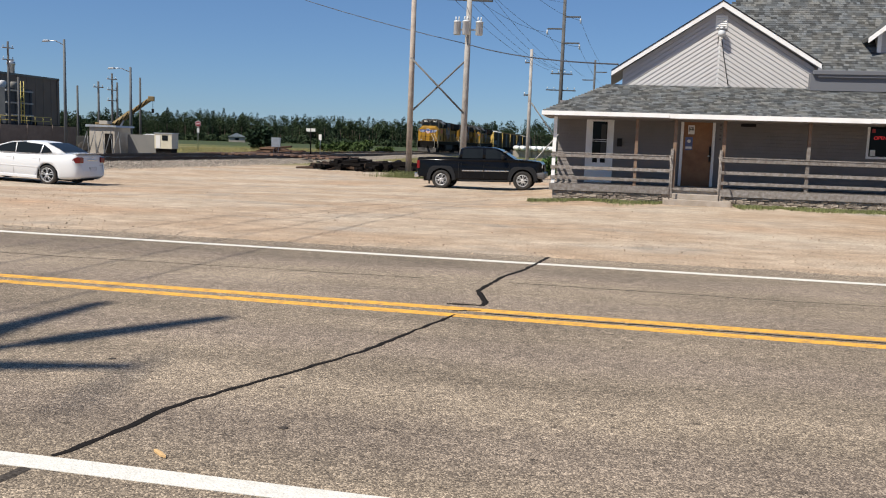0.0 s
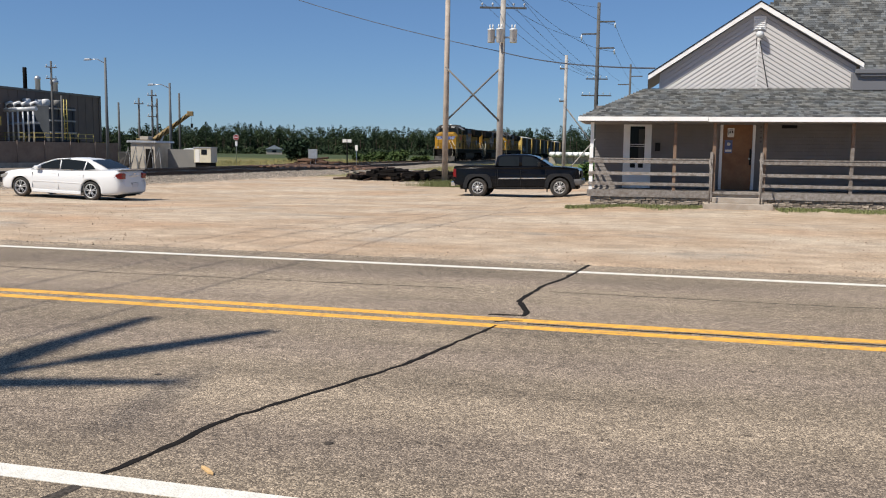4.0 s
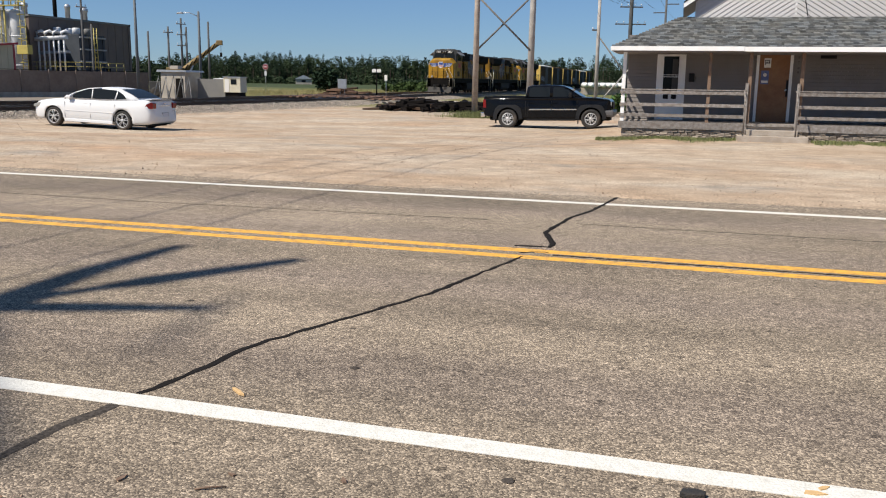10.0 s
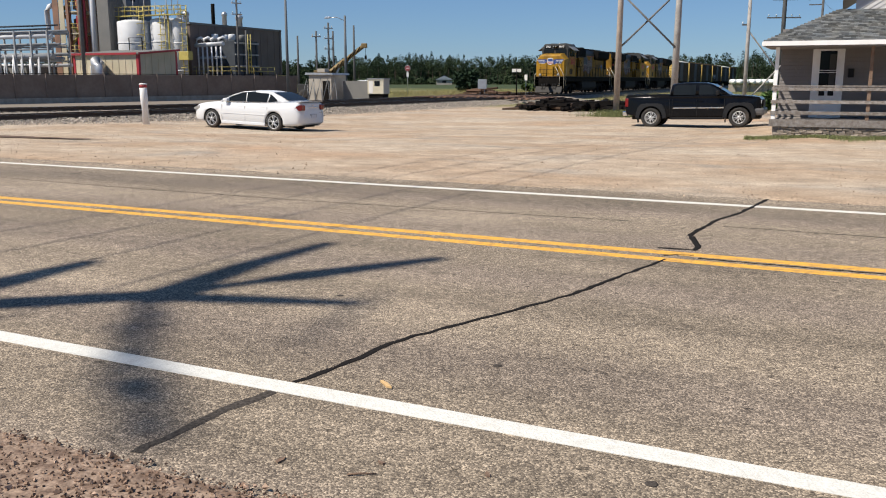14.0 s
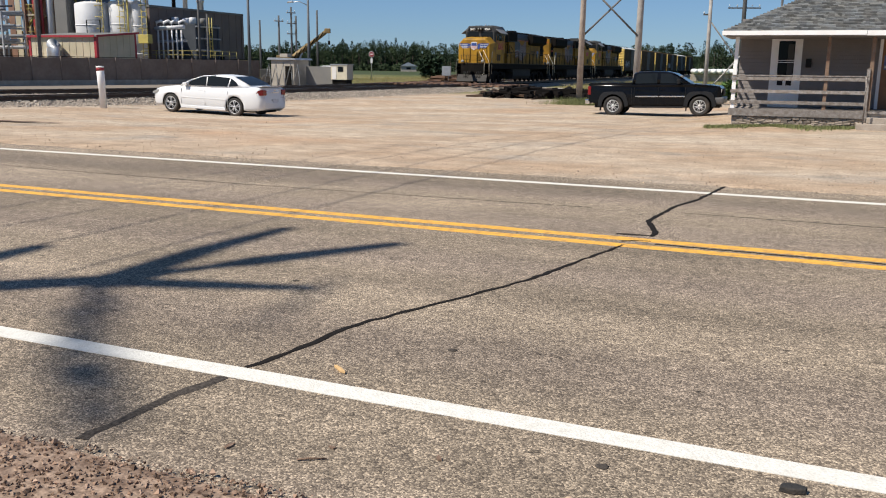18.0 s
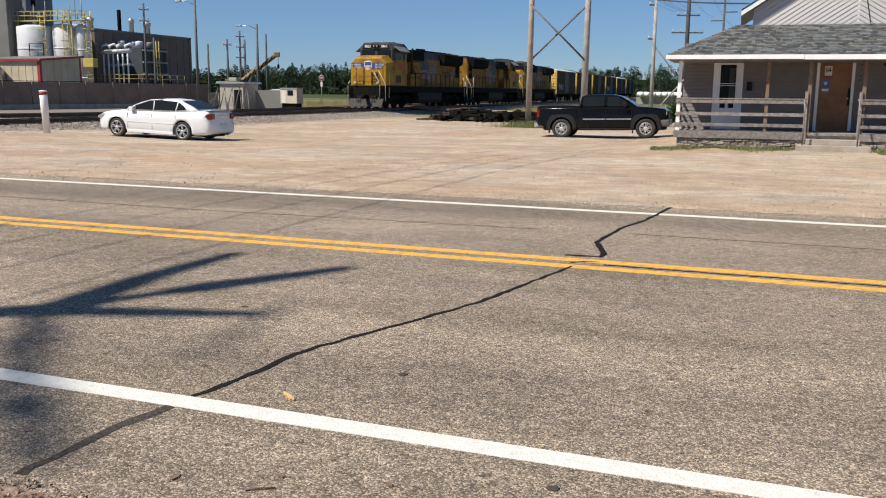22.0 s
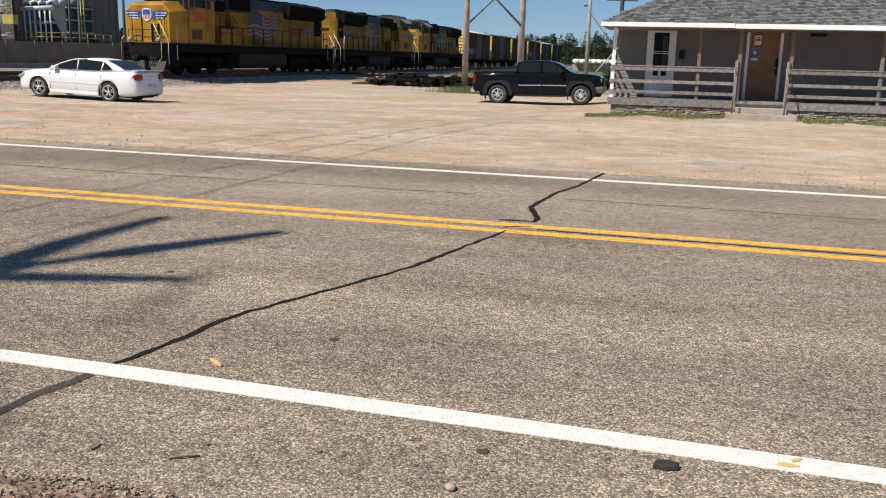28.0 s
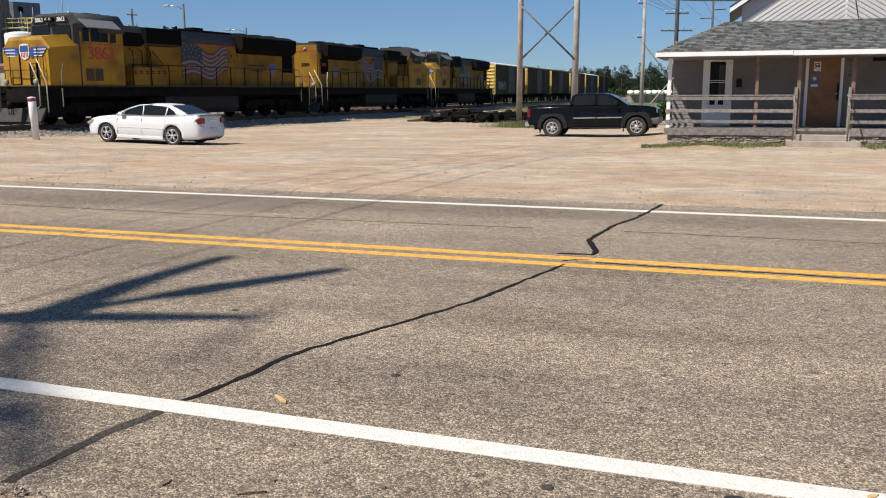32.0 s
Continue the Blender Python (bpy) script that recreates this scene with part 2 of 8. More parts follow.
# ---- surfaces ----
def speckled(name, dark, light, scale, rough=0.9, patch=0.25, patch_scale=0.4, bands=0.0, bump=0.6, worn=None):
    """Crushed stone in a binder: single stones of differing tone, broad stains, relief."""
    m = bpy.data.materials.new(name)
    m.use_nodes = True
    nt = m.node_tree
    p = nt.nodes["Principled BSDF"]
    p.inputs["Roughness"].default_value = rough
    p.inputs["Specular IOR Level"].default_value = 0.25
    co = nt.nodes.new("ShaderNodeTexCoord")
    vo = nt.nodes.new("ShaderNodeTexVoronoi")
    vo.inputs["Scale"].default_value = scale
    nt.links.new(co.outputs["Object"], vo.inputs["Vector"])
    sep = nt.nodes.new("ShaderNodeSeparateColor")
    nt.links.new(vo.outputs["Color"], sep.inputs[0])
    ramp = nt.nodes.new("ShaderNodeValToRGB")
    el = ramp.color_ramp.elements
    el[0].position, el[0].color = 0.0, (*dark, 1)
    el[1].position, el[1].color = 1.0, (*light, 1)
    mid = el.new(0.62)
    mid.color = (*[0.66 * a + 0.34 * b for a, b in zip(dark, light)], 1)
    nt.links.new(sep.outputs[0], ramp.inputs[0])
    last = ramp.outputs[0]

    def noisy(s, stretch=(1, 1, 1), detail=5.0):
        mp = nt.nodes.new("ShaderNodeMapping")
        mp.inputs["Scale"].default_value = stretch
        nt.links.new(co.outputs["Object"], mp.inputs[0])
        n = nt.nodes.new("ShaderNodeTexNoise")
        n.inputs["Scale"].default_value, n.inputs["Detail"].default_value = s, detail
        nt.links.new(mp.outputs[0], n.inputs["Vector"])
        return n.outputs[0]

    def times(col, fac, lo, hi, a=0.3, b=0.7):
        r = nt.nodes.new("ShaderNodeMapRange")
        r.inputs[1].default_value, r.inputs[2].default_value = a, b
        r.inputs[3].default_value, r.inputs[4].default_value = lo, hi
        nt.links.new(fac, r.inputs[0])
        c = nt.nodes.new("ShaderNodeCombineColor")
        for i in range(3):
            nt.links.new(r.outputs[0], c.inputs[i])
        mx = nt.nodes.new("ShaderNodeMix")
        mx.data_type, mx.blend_type = "RGBA", "MULTIPLY"
        mx.inputs[0].default_value = 1.0
        nt.links.new(col, mx.inputs[6])
        nt.links.new(c.outputs[0], mx.inputs[7])
        return mx.outputs[2]

    last = times(last, noisy(patch_scale), 1 - patch, 1 + patch)
    last = times(last, noisy(7.0), 0.88, 1.12)
    last = times(last, noisy(55.0), 0.82, 1.16)
    last = times(last, noisy(14.0), 0.88, 1.1)
    if bands:
        last = times(last, noisy(1.0, (0.05, 0.75, 1), 3.0), 1 - bands, 1 + bands)
        last = times(last, noisy(30.0, (0.3, 1, 1), 4.0), 0.82, 1.12)
        last = times(last, noisy(13.0, (0.8, 1, 1), 2.0), 1.0, 0.5, 0.665, 0.71)
        last = times(last, noisy(2.6, (0.25, 1, 1), 5.0), 0.88, 1.1)
        # darker, greyer wheel paths along the lanes
        sep2 = nt.nodes.new("ShaderNodeSeparateXYZ")
        nt.links.new(co.outputs["Object"], sep2.inputs[0])
        lane = nt.nodes.new("ShaderNodeMath")
        lane.operation = "MULTIPLY_ADD"
        lane.inputs[1].default_value = 0.0275
        nt.links.new(sep2.outputs[0], lane.inputs[0])
        nt.links.new(sep2.outputs[1], lane.inputs[2])
        phase = nt.nodes.new("ShaderNodeMath")
        phase.operation = "MULTIPLY_ADD"
        phase.inputs[1].default_value, phase.inputs[2].default_value = 2.992, -12.72
        nt.links.new(lane.outputs[0], phase.inputs[0])
        wave = nt.nodes.new("ShaderNodeMath")
        wave.operation = "COSINE"
        nt.links.new(phase.outputs[0], wave.inputs[0])
        amount = nt.nodes.new("ShaderNodeMapRange")
        amount.inputs[1].default_value, amount.inputs[2].default_value = -0.2, 1.0
        amount.inputs[3].default_value, amount.inputs[4].default_value = 0.0, 0.85
        nt.links.new(wave.outputs[0], amount.inputs[0])
        path = nt.nodes.new("ShaderNodeMix")
        path.data_type, path.blend_type = "RGBA", "MULTIPLY"
        nt.links.new(amount.outputs[0], path.inputs[0])
        nt.links.new(last, path.inputs[6])
        path.inputs[7].default_value = (0.82, 0.815, 0.86, 1)
        last = path.outputs[2]
    if worn:
        r = nt.nodes.new("ShaderNodeMapRange")
        r.inputs[1].default_value, r.inputs[2].default_value = 0.5, 0.72
        nt.links.new(noisy(0.16, (0.5, 1, 1), 8.0), r.inputs[0])
        mx = nt.nodes.new("ShaderNodeMix")
        mx.data_type = "RGBA"
        nt.links.new(r.outputs[0], mx.inputs[0])
        nt.links.new(last, mx.inputs[6])
        mx.inputs[7].default_value = (*worn, 1)
        last = mx.outputs[2]
    nt.links.new(last, p.inputs["Base Color"])
    bn = nt.nodes.new("ShaderNodeBump")
    bn.inputs["Strength"].default_value, bn.inputs["Distance"].default_value = bump, 0.006
    nt.links.new(vo.outputs["Distance"], bn.inputs["Height"])
    bn.invert = True
    nt.links.new(bn.outputs[0], p.inputs["Normal"])
    return m


M_asphalt = speckled("worn_asphalt", (0.104, 0.083, 0.064), (0.535, 0.430, 0.315), 120, patch=0.15, bands=0.22)
M_tar = material("crack_sealer", (0.015, 0.013, 0.012), 0.9, spec=0.08, grain=0.3, bump=0.3, bump_scale=30)
M_tar_worn = material("worn_sealer", (0.062, 0.053, 0.046), 0.9, spec=0.08, grain=0.6, bump=0.3, bump_scale=60)
M_line_white = material("road_white", (0.65, 0.63, 0.575), 0.8, dirt=(0.38, 0.35, 0.30), dirt_scale=14.0, dirt_amount=0.35, grain=0.14, bump=0.3, bump_scale=80)
M_line_yellow = material("road_yellow", (0.72, 0.375, 0.05), 0.8, dirt=(0.24, 0.16, 0.085), dirt_scale=11.0, dirt_amount=0.75, grain=0.28, bump=0.3, bump_scale=80)
M_ballast = speckled("ballast_bed", (0.14, 0.115, 0.09), (0.39, 0.335, 0.27), 22, patch=0.2, bump=1.0)
M_stone = material("crushed_stone", (0.36, 0.312, 0.26), 0.9, spread=0.45, grain=0.2, bump=0.3, bump_scale=30)
M_steel_rail = material("rail_steel", (0.10, 0.065, 0.045), 0.6, 0.4, grain=0.3, bump=0.2, bump_scale=20)
M_rail_top = material("polished_rail", (0.42, 0.40, 0.38), 0.3, 0.9)
M_tie = material("creosoted_tie", (0.008, 0.0065, 0.006), 0.9, spec=0.12, per_piece=0.35, grain=0.35, bump=0.5, bump_scale=25)
M_shingle = material("asphalt_shingle", (0.095, 0.103, 0.109), 0.95, spec=0.2, second=(0.115, 0.114, 0.107), scale=2.5, spread=0.55, grain=0.3, bump=0.5, bump_scale=90)
# the vinyl siding copied darker: porch shade is put into its colour
M_porchwall = material("shaded_lap_siding", (0.215, 0.197, 0.188), 0.7, spec=0.15, dirt=(0.15, 0.135, 0.125), dirt_scale=1.5, dirt_amount=0.4, grain=0.05, bump=0.08, bump_scale=40)
M_sidings = material("vinyl_siding", (0.47, 0.458, 0.455), 0.6, dirt=(0.40, 0.38, 0.365), dirt_scale=1.5, dirt_amount=0.35, grain=0.04, bump=0.08, bump_scale=40)
M_trim = material("white_trim", (0.80, 0.80, 0.79), 0.5, dirt=(0.6, 0.57, 0.52), dirt_scale=3.0, dirt_amount=0.4, grain=0.03)
M_soffit = material("grey_fascia", (0.13, 0.135, 0.15), 0.6, grain=0.06)
M_oldwood = material("weathered_wood", (0.27, 0.25, 0.235), 0.9, spec=0.2, second=(0.17, 0.145, 0.125), scale=9, grain=0.3, bump=0.5, bump_scale=40, per_piece=0.15)
M_brownwood = material("stained_wood", (0.16, 0.095, 0.06), 0.8, second=(0.20, 0.14, 0.10), scale=6, grain=0.2, bump=0.3, bump_scale=40)
M_doorwood = material("varnished_door", (0.20, 0.085, 0.032), 0.55, second=(0.25, 0.12, 0.05), scale=3, grain=0.12, bump=0.1, bump_scale=30)
M_concrete = material("concrete", (0.40, 0.35, 0.30), 0.9, second=(0.32, 0.27, 0.22), scale=4, grain=0.2, bump=0.4, bump_scale=50)
M_rubble = material("rubble_stone", (0.27, 0.225, 0.18), 0.9, per_piece=0.3, grain=0.25, bump=0.5, bump_scale=25)
M_black = material("black_plastic", (0.010, 0.010, 0.011), 0.6, spec=0.2, grain=0.1)
M_dark_glass = glass("dark_glass")
M_clear_glass = glass("window_glass", (0.008, 0.009, 0.010))
M_blue_poster = material("blue_print", (0.06, 0.085, 0.22), 0.5, second=(0.12, 0.15, 0.3), scale=6)
M_paper = material("paper", (0.72, 0.70, 0.66), 0.6, grain=0.04)
M_red = material("red_paint", (0.30, 0.02, 0.028), 0.5, dirt=(0.2, 0.04, 0.04), dirt_scale=4, grain=0.08)
M_galv = material("galvanised_steel", (0.50, 0.51, 0.52), 0.4, 0.7, grain=0.1, dirt=(0.3, 0.29, 0.28), dirt_scale=3)
M_polewood = material("utility_pole_wood", (0.44, 0.375, 0.315), 0.9, second=(0.34, 0.285, 0.24), scale=3, grain=0.3, bump=0.5, bump_scale=30)
M_polefar = material("dark_pole_wood", (0.105, 0.105, 0.105), 0.9, spec=0.2, second=(0.08, 0.08, 0.08), scale=3, grain=0.2)
M_polegrey = material("grey_pole_wood", (0.38, 0.36, 0.335), 0.9, second=(0.29, 0.27, 0.25), scale=3, grain=0.25, bump=0.5, bump_scale=30)
M_wire = material("wire", (0.05, 0.052, 0.06), 0.5)
M_porcelain = material("grey_enamel", (0.55, 0.57, 0.58), 0.35, grain=0.05)
M_grass = material("grass_blade", (0.155, 0.17, 0.072), 0.8, spec=0.15, spread=0.45)
M_weed = material("weed_leaf", (0.055, 0.11, 0.022), 0.7, spread=0.5)

# ---- ground, road, lot ----
def ground_material():
    m = bpy.data.materials.new("lot_dirt_and_field")
    m.use_nodes = True
    nt = m.node_tree
    p = nt.nodes["Principled BSDF"]
    p.inputs["Roughness"].default_value = 0.97
    p.inputs["Specular IOR Level"].default_value = 0.15
    co = nt.nodes.new("ShaderNodeTexCoord")

    def noisy(s, stretch=(1, 1, 1), detail=6.0):
        mp = nt.nodes.new("ShaderNodeMapping")
        mp.inputs["Scale"].default_value = stretch
        nt.links.new(co.outputs["Object"], mp.inputs[0])
        n = nt.nodes.new("ShaderNodeTexNoise")
        n.inputs["Scale"].default_value, n.inputs["Detail"].default_value = s, detail
        nt.links.new(mp.outputs[0], n.inputs["Vector"])
        return n.outputs[0]

    def ranged(v, a, b, lo=0.0, hi=1.0):
        r = nt.nodes.new("ShaderNodeMapRange")
        r.inputs[1].default_value, r.inputs[2].default_value = a, b
        r.inputs[3].default_value, r.inputs[4].default_value = lo, hi
        nt.links.new(v, r.inputs[0])
        return r.outputs[0]

    def mixed(a, b, f, mode="MIX"):
        n = nt.nodes.new("ShaderNodeMix")
        n.data_type, n.blend_type = "RGBA", mode
        if isinstance(f, float):
            n.inputs[0].default_value = f
        else:
            nt.links.new(f, n.inputs[0])
        for k, v in ((6, a), (7, b)):
            if isinstance(v, tuple):
                n.inputs[k].default_value = (*v, 1)
            else:
                nt.links.new(v, n.inputs[k])
        return n.outputs[2]

    def grey(v):
        c = nt.nodes.new("ShaderNodeCombineColor")
        for i in range(3):
            nt.links.new(v, c.inputs[i])
        return c.outputs[0]

    sep = nt.nodes.new("ShaderNodeSeparateXYZ")
    nt.links.new(co.outputs["Object"], sep.inputs[0])
    dirt = mixed((0.375, 0.275, 0.19), (0.45, 0.37, 0.285), ranged(noisy(0.33, (0.7, 1, 1)), 0.36, 0.64))
    dirt = mixed(dirt, (0.33, 0.285, 0.235), ranged(noisy(0.55, (0.6, 1, 1)), 0.55, 0.72))
    dirt = mixed(dirt, (0.44, 0.255, 0.145), ranged(noisy(0.15, (0.7, 1, 1)), 0.56, 0.85))
    dirt = mixed(dirt, grey(ranged(noisy(3.0, (0.7, 1, 1)), 0.3, 0.7, 0.82, 1.14)), 1.0, "MULTIPLY")
    dirt = mixed(dirt, grey(ranged(noisy(26.0), 0.25, 0.75, 0.60, 1.36)), 1.0, "MULTIPLY")
    dirt = mixed(dirt, grey(ranged(noisy(1.3), 0.3, 0.7, 0.86, 1.12)), 1.0, "MULTIPLY")
    dirt = mixed(dirt, grey(ranged(noisy(75.0), 0.3, 0.7, 0.72, 1.26)), 1.0, "MULTIPLY")
    # packed tyre lanes sweeping across the lot
    wave = nt.nodes.new("ShaderNodeTexWave")
    wave.inputs["Scale"].default_value, wave.inputs["Distortion"].default_value = 0.35, 6.0
    wave.inputs["Detail"].default_value, wave.inputs["Detail Scale"].default_value = 3.0, 0.35
    wave.bands_direction = "Y"
    nt.links.new(co.outputs["Object"], wave.inputs["Vector"])
    dirt = mixed(dirt, grey(ranged(wave.outputs["Fac"], 0.0, 0.10, 0.95, 1.0)), 1.0, "MULTIPLY")
    field = mixed((0.115, 0.12, 0.045), (0.20, 0.175, 0.085), ranged(noisy(0.06), 0.4, 0.62))
    field = mixed(field, (0.065, 0.105, 0.03), ranged(noisy(0.025, (0.4, 1, 1)), 0.5, 0.66))
    field = mixed(field, (0.05, 0.066, 0.03), ranged(sep.outputs[1], 165.0, 190.0))
    field = mixed(field, grey(ranged(noisy(9.0), 0.25, 0.75, 0.6, 1.35)), 1.0, "MULTIPLY")
    wob = nt.nodes.new("ShaderNodeMath")
    wob.operation = "MULTIPLY_ADD"
    wob.inputs[1].default_value = 9.0
    nt.links.new(noisy(0.35), wob.inputs[0])
    nt.links.new(sep.outputs[1], wob.inputs[2])
    west = nt.nodes.new("ShaderNodeMath")
    west.operation = "ADD"
    west.inputs[1].default_value = 28.0
    nt.links.new(sep.outputs[0], west.inputs[0])
    cut = nt.nodes.new("ShaderNodeMath")
    cut.operation = "MINIMUM"
    cut.inputs[1].default_value = 0.0
    nt.links.new(west.outputs[0], cut.inputs[0])
    edge = nt.nodes.new("ShaderNodeMath")
    edge.operation = "MULTIPLY_ADD"
    edge.inputs[1].default_value = 1.1
    nt.links.new(cut.outputs[0], edge.inputs[0])
    nt.links.new(wob.outputs[0], edge.inputs[2])
    # grey gravelly strip beyond the tracks
    dirt = mixed(dirt, (0.20, 0.17, 0.14), ranged(sep.outputs[0], -38.0, -45.0))
    # dark bark mulch on the near shoulder
    mulch = mixed((0.16, 0.108, 0.08), (0.33, 0.24, 0.18), ranged(noisy(16.0), 0.35, 0.65))
    mulch = mixed(mulch, grey(ranged(noisy(60.0), 0.3, 0.7, 0.6, 1.35)), 1.0, "MULTIPLY")
    dirt = mixed(mulch, dirt, ranged(sep.outputs[1], 2.7, 4.5))
    col = mixed(dirt, field, ranged(edge.outputs[0], 62.0, 66.0))
    nt.links.new(col, p.inputs["Base Color"])
    bn = nt.nodes.new("ShaderNodeBump")
    bn.inputs["Strength"].default_value, bn.inputs["Distance"].default_value = 0.7, 0.03
    nt.links.new(noisy(14.0), bn.inputs["Height"])
    nt.links.new(bn.outputs[0], p.inputs["Normal"])
    return m


def build_ground():
    xs = sorted({-1500, -900, -500, -300, -200, -140, -100, -80, -60, *range(-50, 31, 1), 40, 60, 90, 140, 250, 500, 900, 1500})
    ys = sorted({-300, -120, -60, -30, -14, -6, -2, *[0.5 * k for k in range(0, 5)], 2.36, 2.55, 12.3, 12.6, 13, *range(14, 62, 1), 66, 72, 80, 90, 105, 125, 150, 190, 240, 320, 450, 700, 1100, 1800})
    bm = bm_new()
    grid = []
    for y_ in ys:
        row = []
        for x in xs:
            y = y_ + slant(x) * smoothstep(-30, 1, y_) * (1 - smoothstep(13, 44, y_))
            z = ground_z(x, y) + (0.012 * (noise.noise((x * 0.35, y * 0.35, 2)) + 0.8 * noise.noise((x * 0.9, y * 0.9, 5))) if 13 < y < 62 and -50 < x < 30 else 0)
            if 2.5 < y_ < 12.55:
                z = -0.06
            if y_ <= 2.5:
                z = 0.012 * noise.noise((x, y, 0)) + 0.012
            row.append(bm.verts.new((x, y, z)))
        grid.append(row)
    for a, b in zip(grid, grid[1:]):
        for i in range(len(xs) - 1):
            bm.faces.new((a[i], a[i + 1], b[i + 1], b[i])).smooth = True
    return tagged(link("ground", bm, ground_material()), "sandy orange dirt lot running out into dry grass fields", "ground", kind="structure")


def ragged_strip(name, y0, y1, mat, z, label, wob0=0.0, wob1=0.0, x0=-160, x1=130, step=0.35, seed=0.0):
    """A long thin slab along the road with uneven edges."""
    bm = bm_new()
    rows = []
    x = x0
    while x <= x1:
        near = -28 < x < 12
        a = y0 + slant(x) + wob0 * (noise.noise((x * 1.3, seed, 0)) + 0.5 * noise.noise((x * 4.1, seed, 3)))
        b = y1 + slant(x) + wob1 * (noise.noise((x * 1.1, seed + 9, 0)) + 0.5 * noise.noise((x * 3.7, seed + 4, 3)))
        rows.append([bm.verts.new(c) for c in ((x, a, z - 0.05), (x, a, z), (x, b, z), (x, b, z - 0.06))])
        x += step if near else 4.0
    for p, q in zip(rows, rows[1:]):
        for k in range(3):
            bm.faces.new((p[k], q[k], q[k + 1], p[k + 1]))
    bmesh.ops.recalc_face_normals(bm, faces=bm.faces[:])
    return tagged(link(name, bm, mat), label, "road", kind="structure")


def seam(name, pts, width, mat, label, z=0.004, seed=0):
    """Poured sealer along a wandering crack."""
    r = random.Random(seed)
    fine = []
    for (ax, ay), (bx, by) in zip(pts, pts[1:]):
        n = max(2, int(math.hypot(bx - ax, by - ay) / 0.09))
        for k in range(n):
            f = k / n
            fine.append((ax + (bx - ax) * f + r.uniform(-0.012, 0.012), ay + (by - ay) * f + r.uniform(-0.012, 0.012)))
    fine.append(pts[-1])
    bm = bm_new()
    rows = []
    for i, (x, y) in enumerate(fine):
        a, b = fine[max(i - 1, 0)], fine[min(i + 1, len(fine) - 1)]
        d = Vector((b[0] - a[0], b[1] - a[1], 0)).normalized()
        s = Vector((-d.y, d.x, 0))
        w = width * r.uniform(0.7, 1.3) * 0.5
        rows.append([bm.verts.new(Vector((x, y, h)) + s * k) for k, h in ((w, 0.0005), (w * 0.6, z), (-w * 0.6, z), (-w, 0.0005))])
    for p, q in zip(rows, rows[1:]):
        for k in range(3):
            bm.faces.new((p[k], p[k + 1], q[k + 1], q[k]))
    bmesh.ops.recalc_face_normals(bm, faces=bm.faces[:])
    return tagged(link(name, bm, mat), label, "crack", kind="structure")


build_ground()
ragged_strip("road", 2.36, 12.32, M_asphalt, 0.0, "worn grey asphalt road with exposed pale stones", 0.10, 0.16)
ragged_strip("road_line_1", 3.372, 3.518, M_line_white, 0.003, "worn white painted edge line", 0.006, 0.006, seed=2)
ragged_strip("road_line_2", 7.60, 7.75, M_line_yellow, 0.003, "yellow painted centre line", 0.008, 0.008, seed=4)
ragged_strip("road_line_3", 7.915, 8.07, M_line_yellow, 0.003, "yellow painted centre line", 0.008, 0.008, seed=6)
ragged_strip("road_line_4", 11.475, 11.625, M_line_white, 0.003, "white painted far edge line", 0.006, 0.006, seed=8)
CRACK = [(-2.495, 3.592), (-2.4, 4.01), (-2.37, 4.29), (-2.32, 4.55), (-2.12, 5.01), (-1.91, 5.52), (-1.66, 6.13), (-1.43, 7.06), (-1.26, 7.72)]
seam("crack_1", CRACK, 0.045, M_tar, "black sealed crack across the asphalt lane", seed=1)
seam("crack_2", [(-2.63, 2.55), (-2.61, 2.82), (-2.59, 3.13), (-2.52, 3.435)], 0.068, M_tar_worn, "worn grey sealed crack on the shoulder", seed=2)
seam("crack_3", [(-1.42, 8.24), (-1.25, 8.27), (-1.08, 8.26), (-1.09, 8.5), (-1.22, 9.0), (-1.25, 9.13), (-1.11, 10.28), (-0.92, 10.96), (-0.71, 12.35)], 0.06, M_tar, "black sealed crack across the far lane", seed=3)
seam("crack_4", [(-1.3, 7.9), (-1.2, 7.96), (-1.05, 7.98)], 0.03, M_tar, "thin sealed crack between the yellow lines", 0.005, seed=4)
seam("crack_5", [(-1.0, 7.865), (0.5, 7.825), (2.0, 7.78), (4.0, 7.725), (7.0, 7.645)], 0.025, M_tar, "dark open joint between the yellow lines", 0.005, seed=5)
for k, pts in enumerate(([(-14, 10.2), (-10, 9.85), (-6.5, 9.7), (-2, 9.75)], [(-1.0, 9.8), (2, 9.7), (6, 9.85)])):
    seam("crack", pts, 0.022, M_tar_worn, "fine weathered crack in the asphalt", 0.003, seed=10 + k)


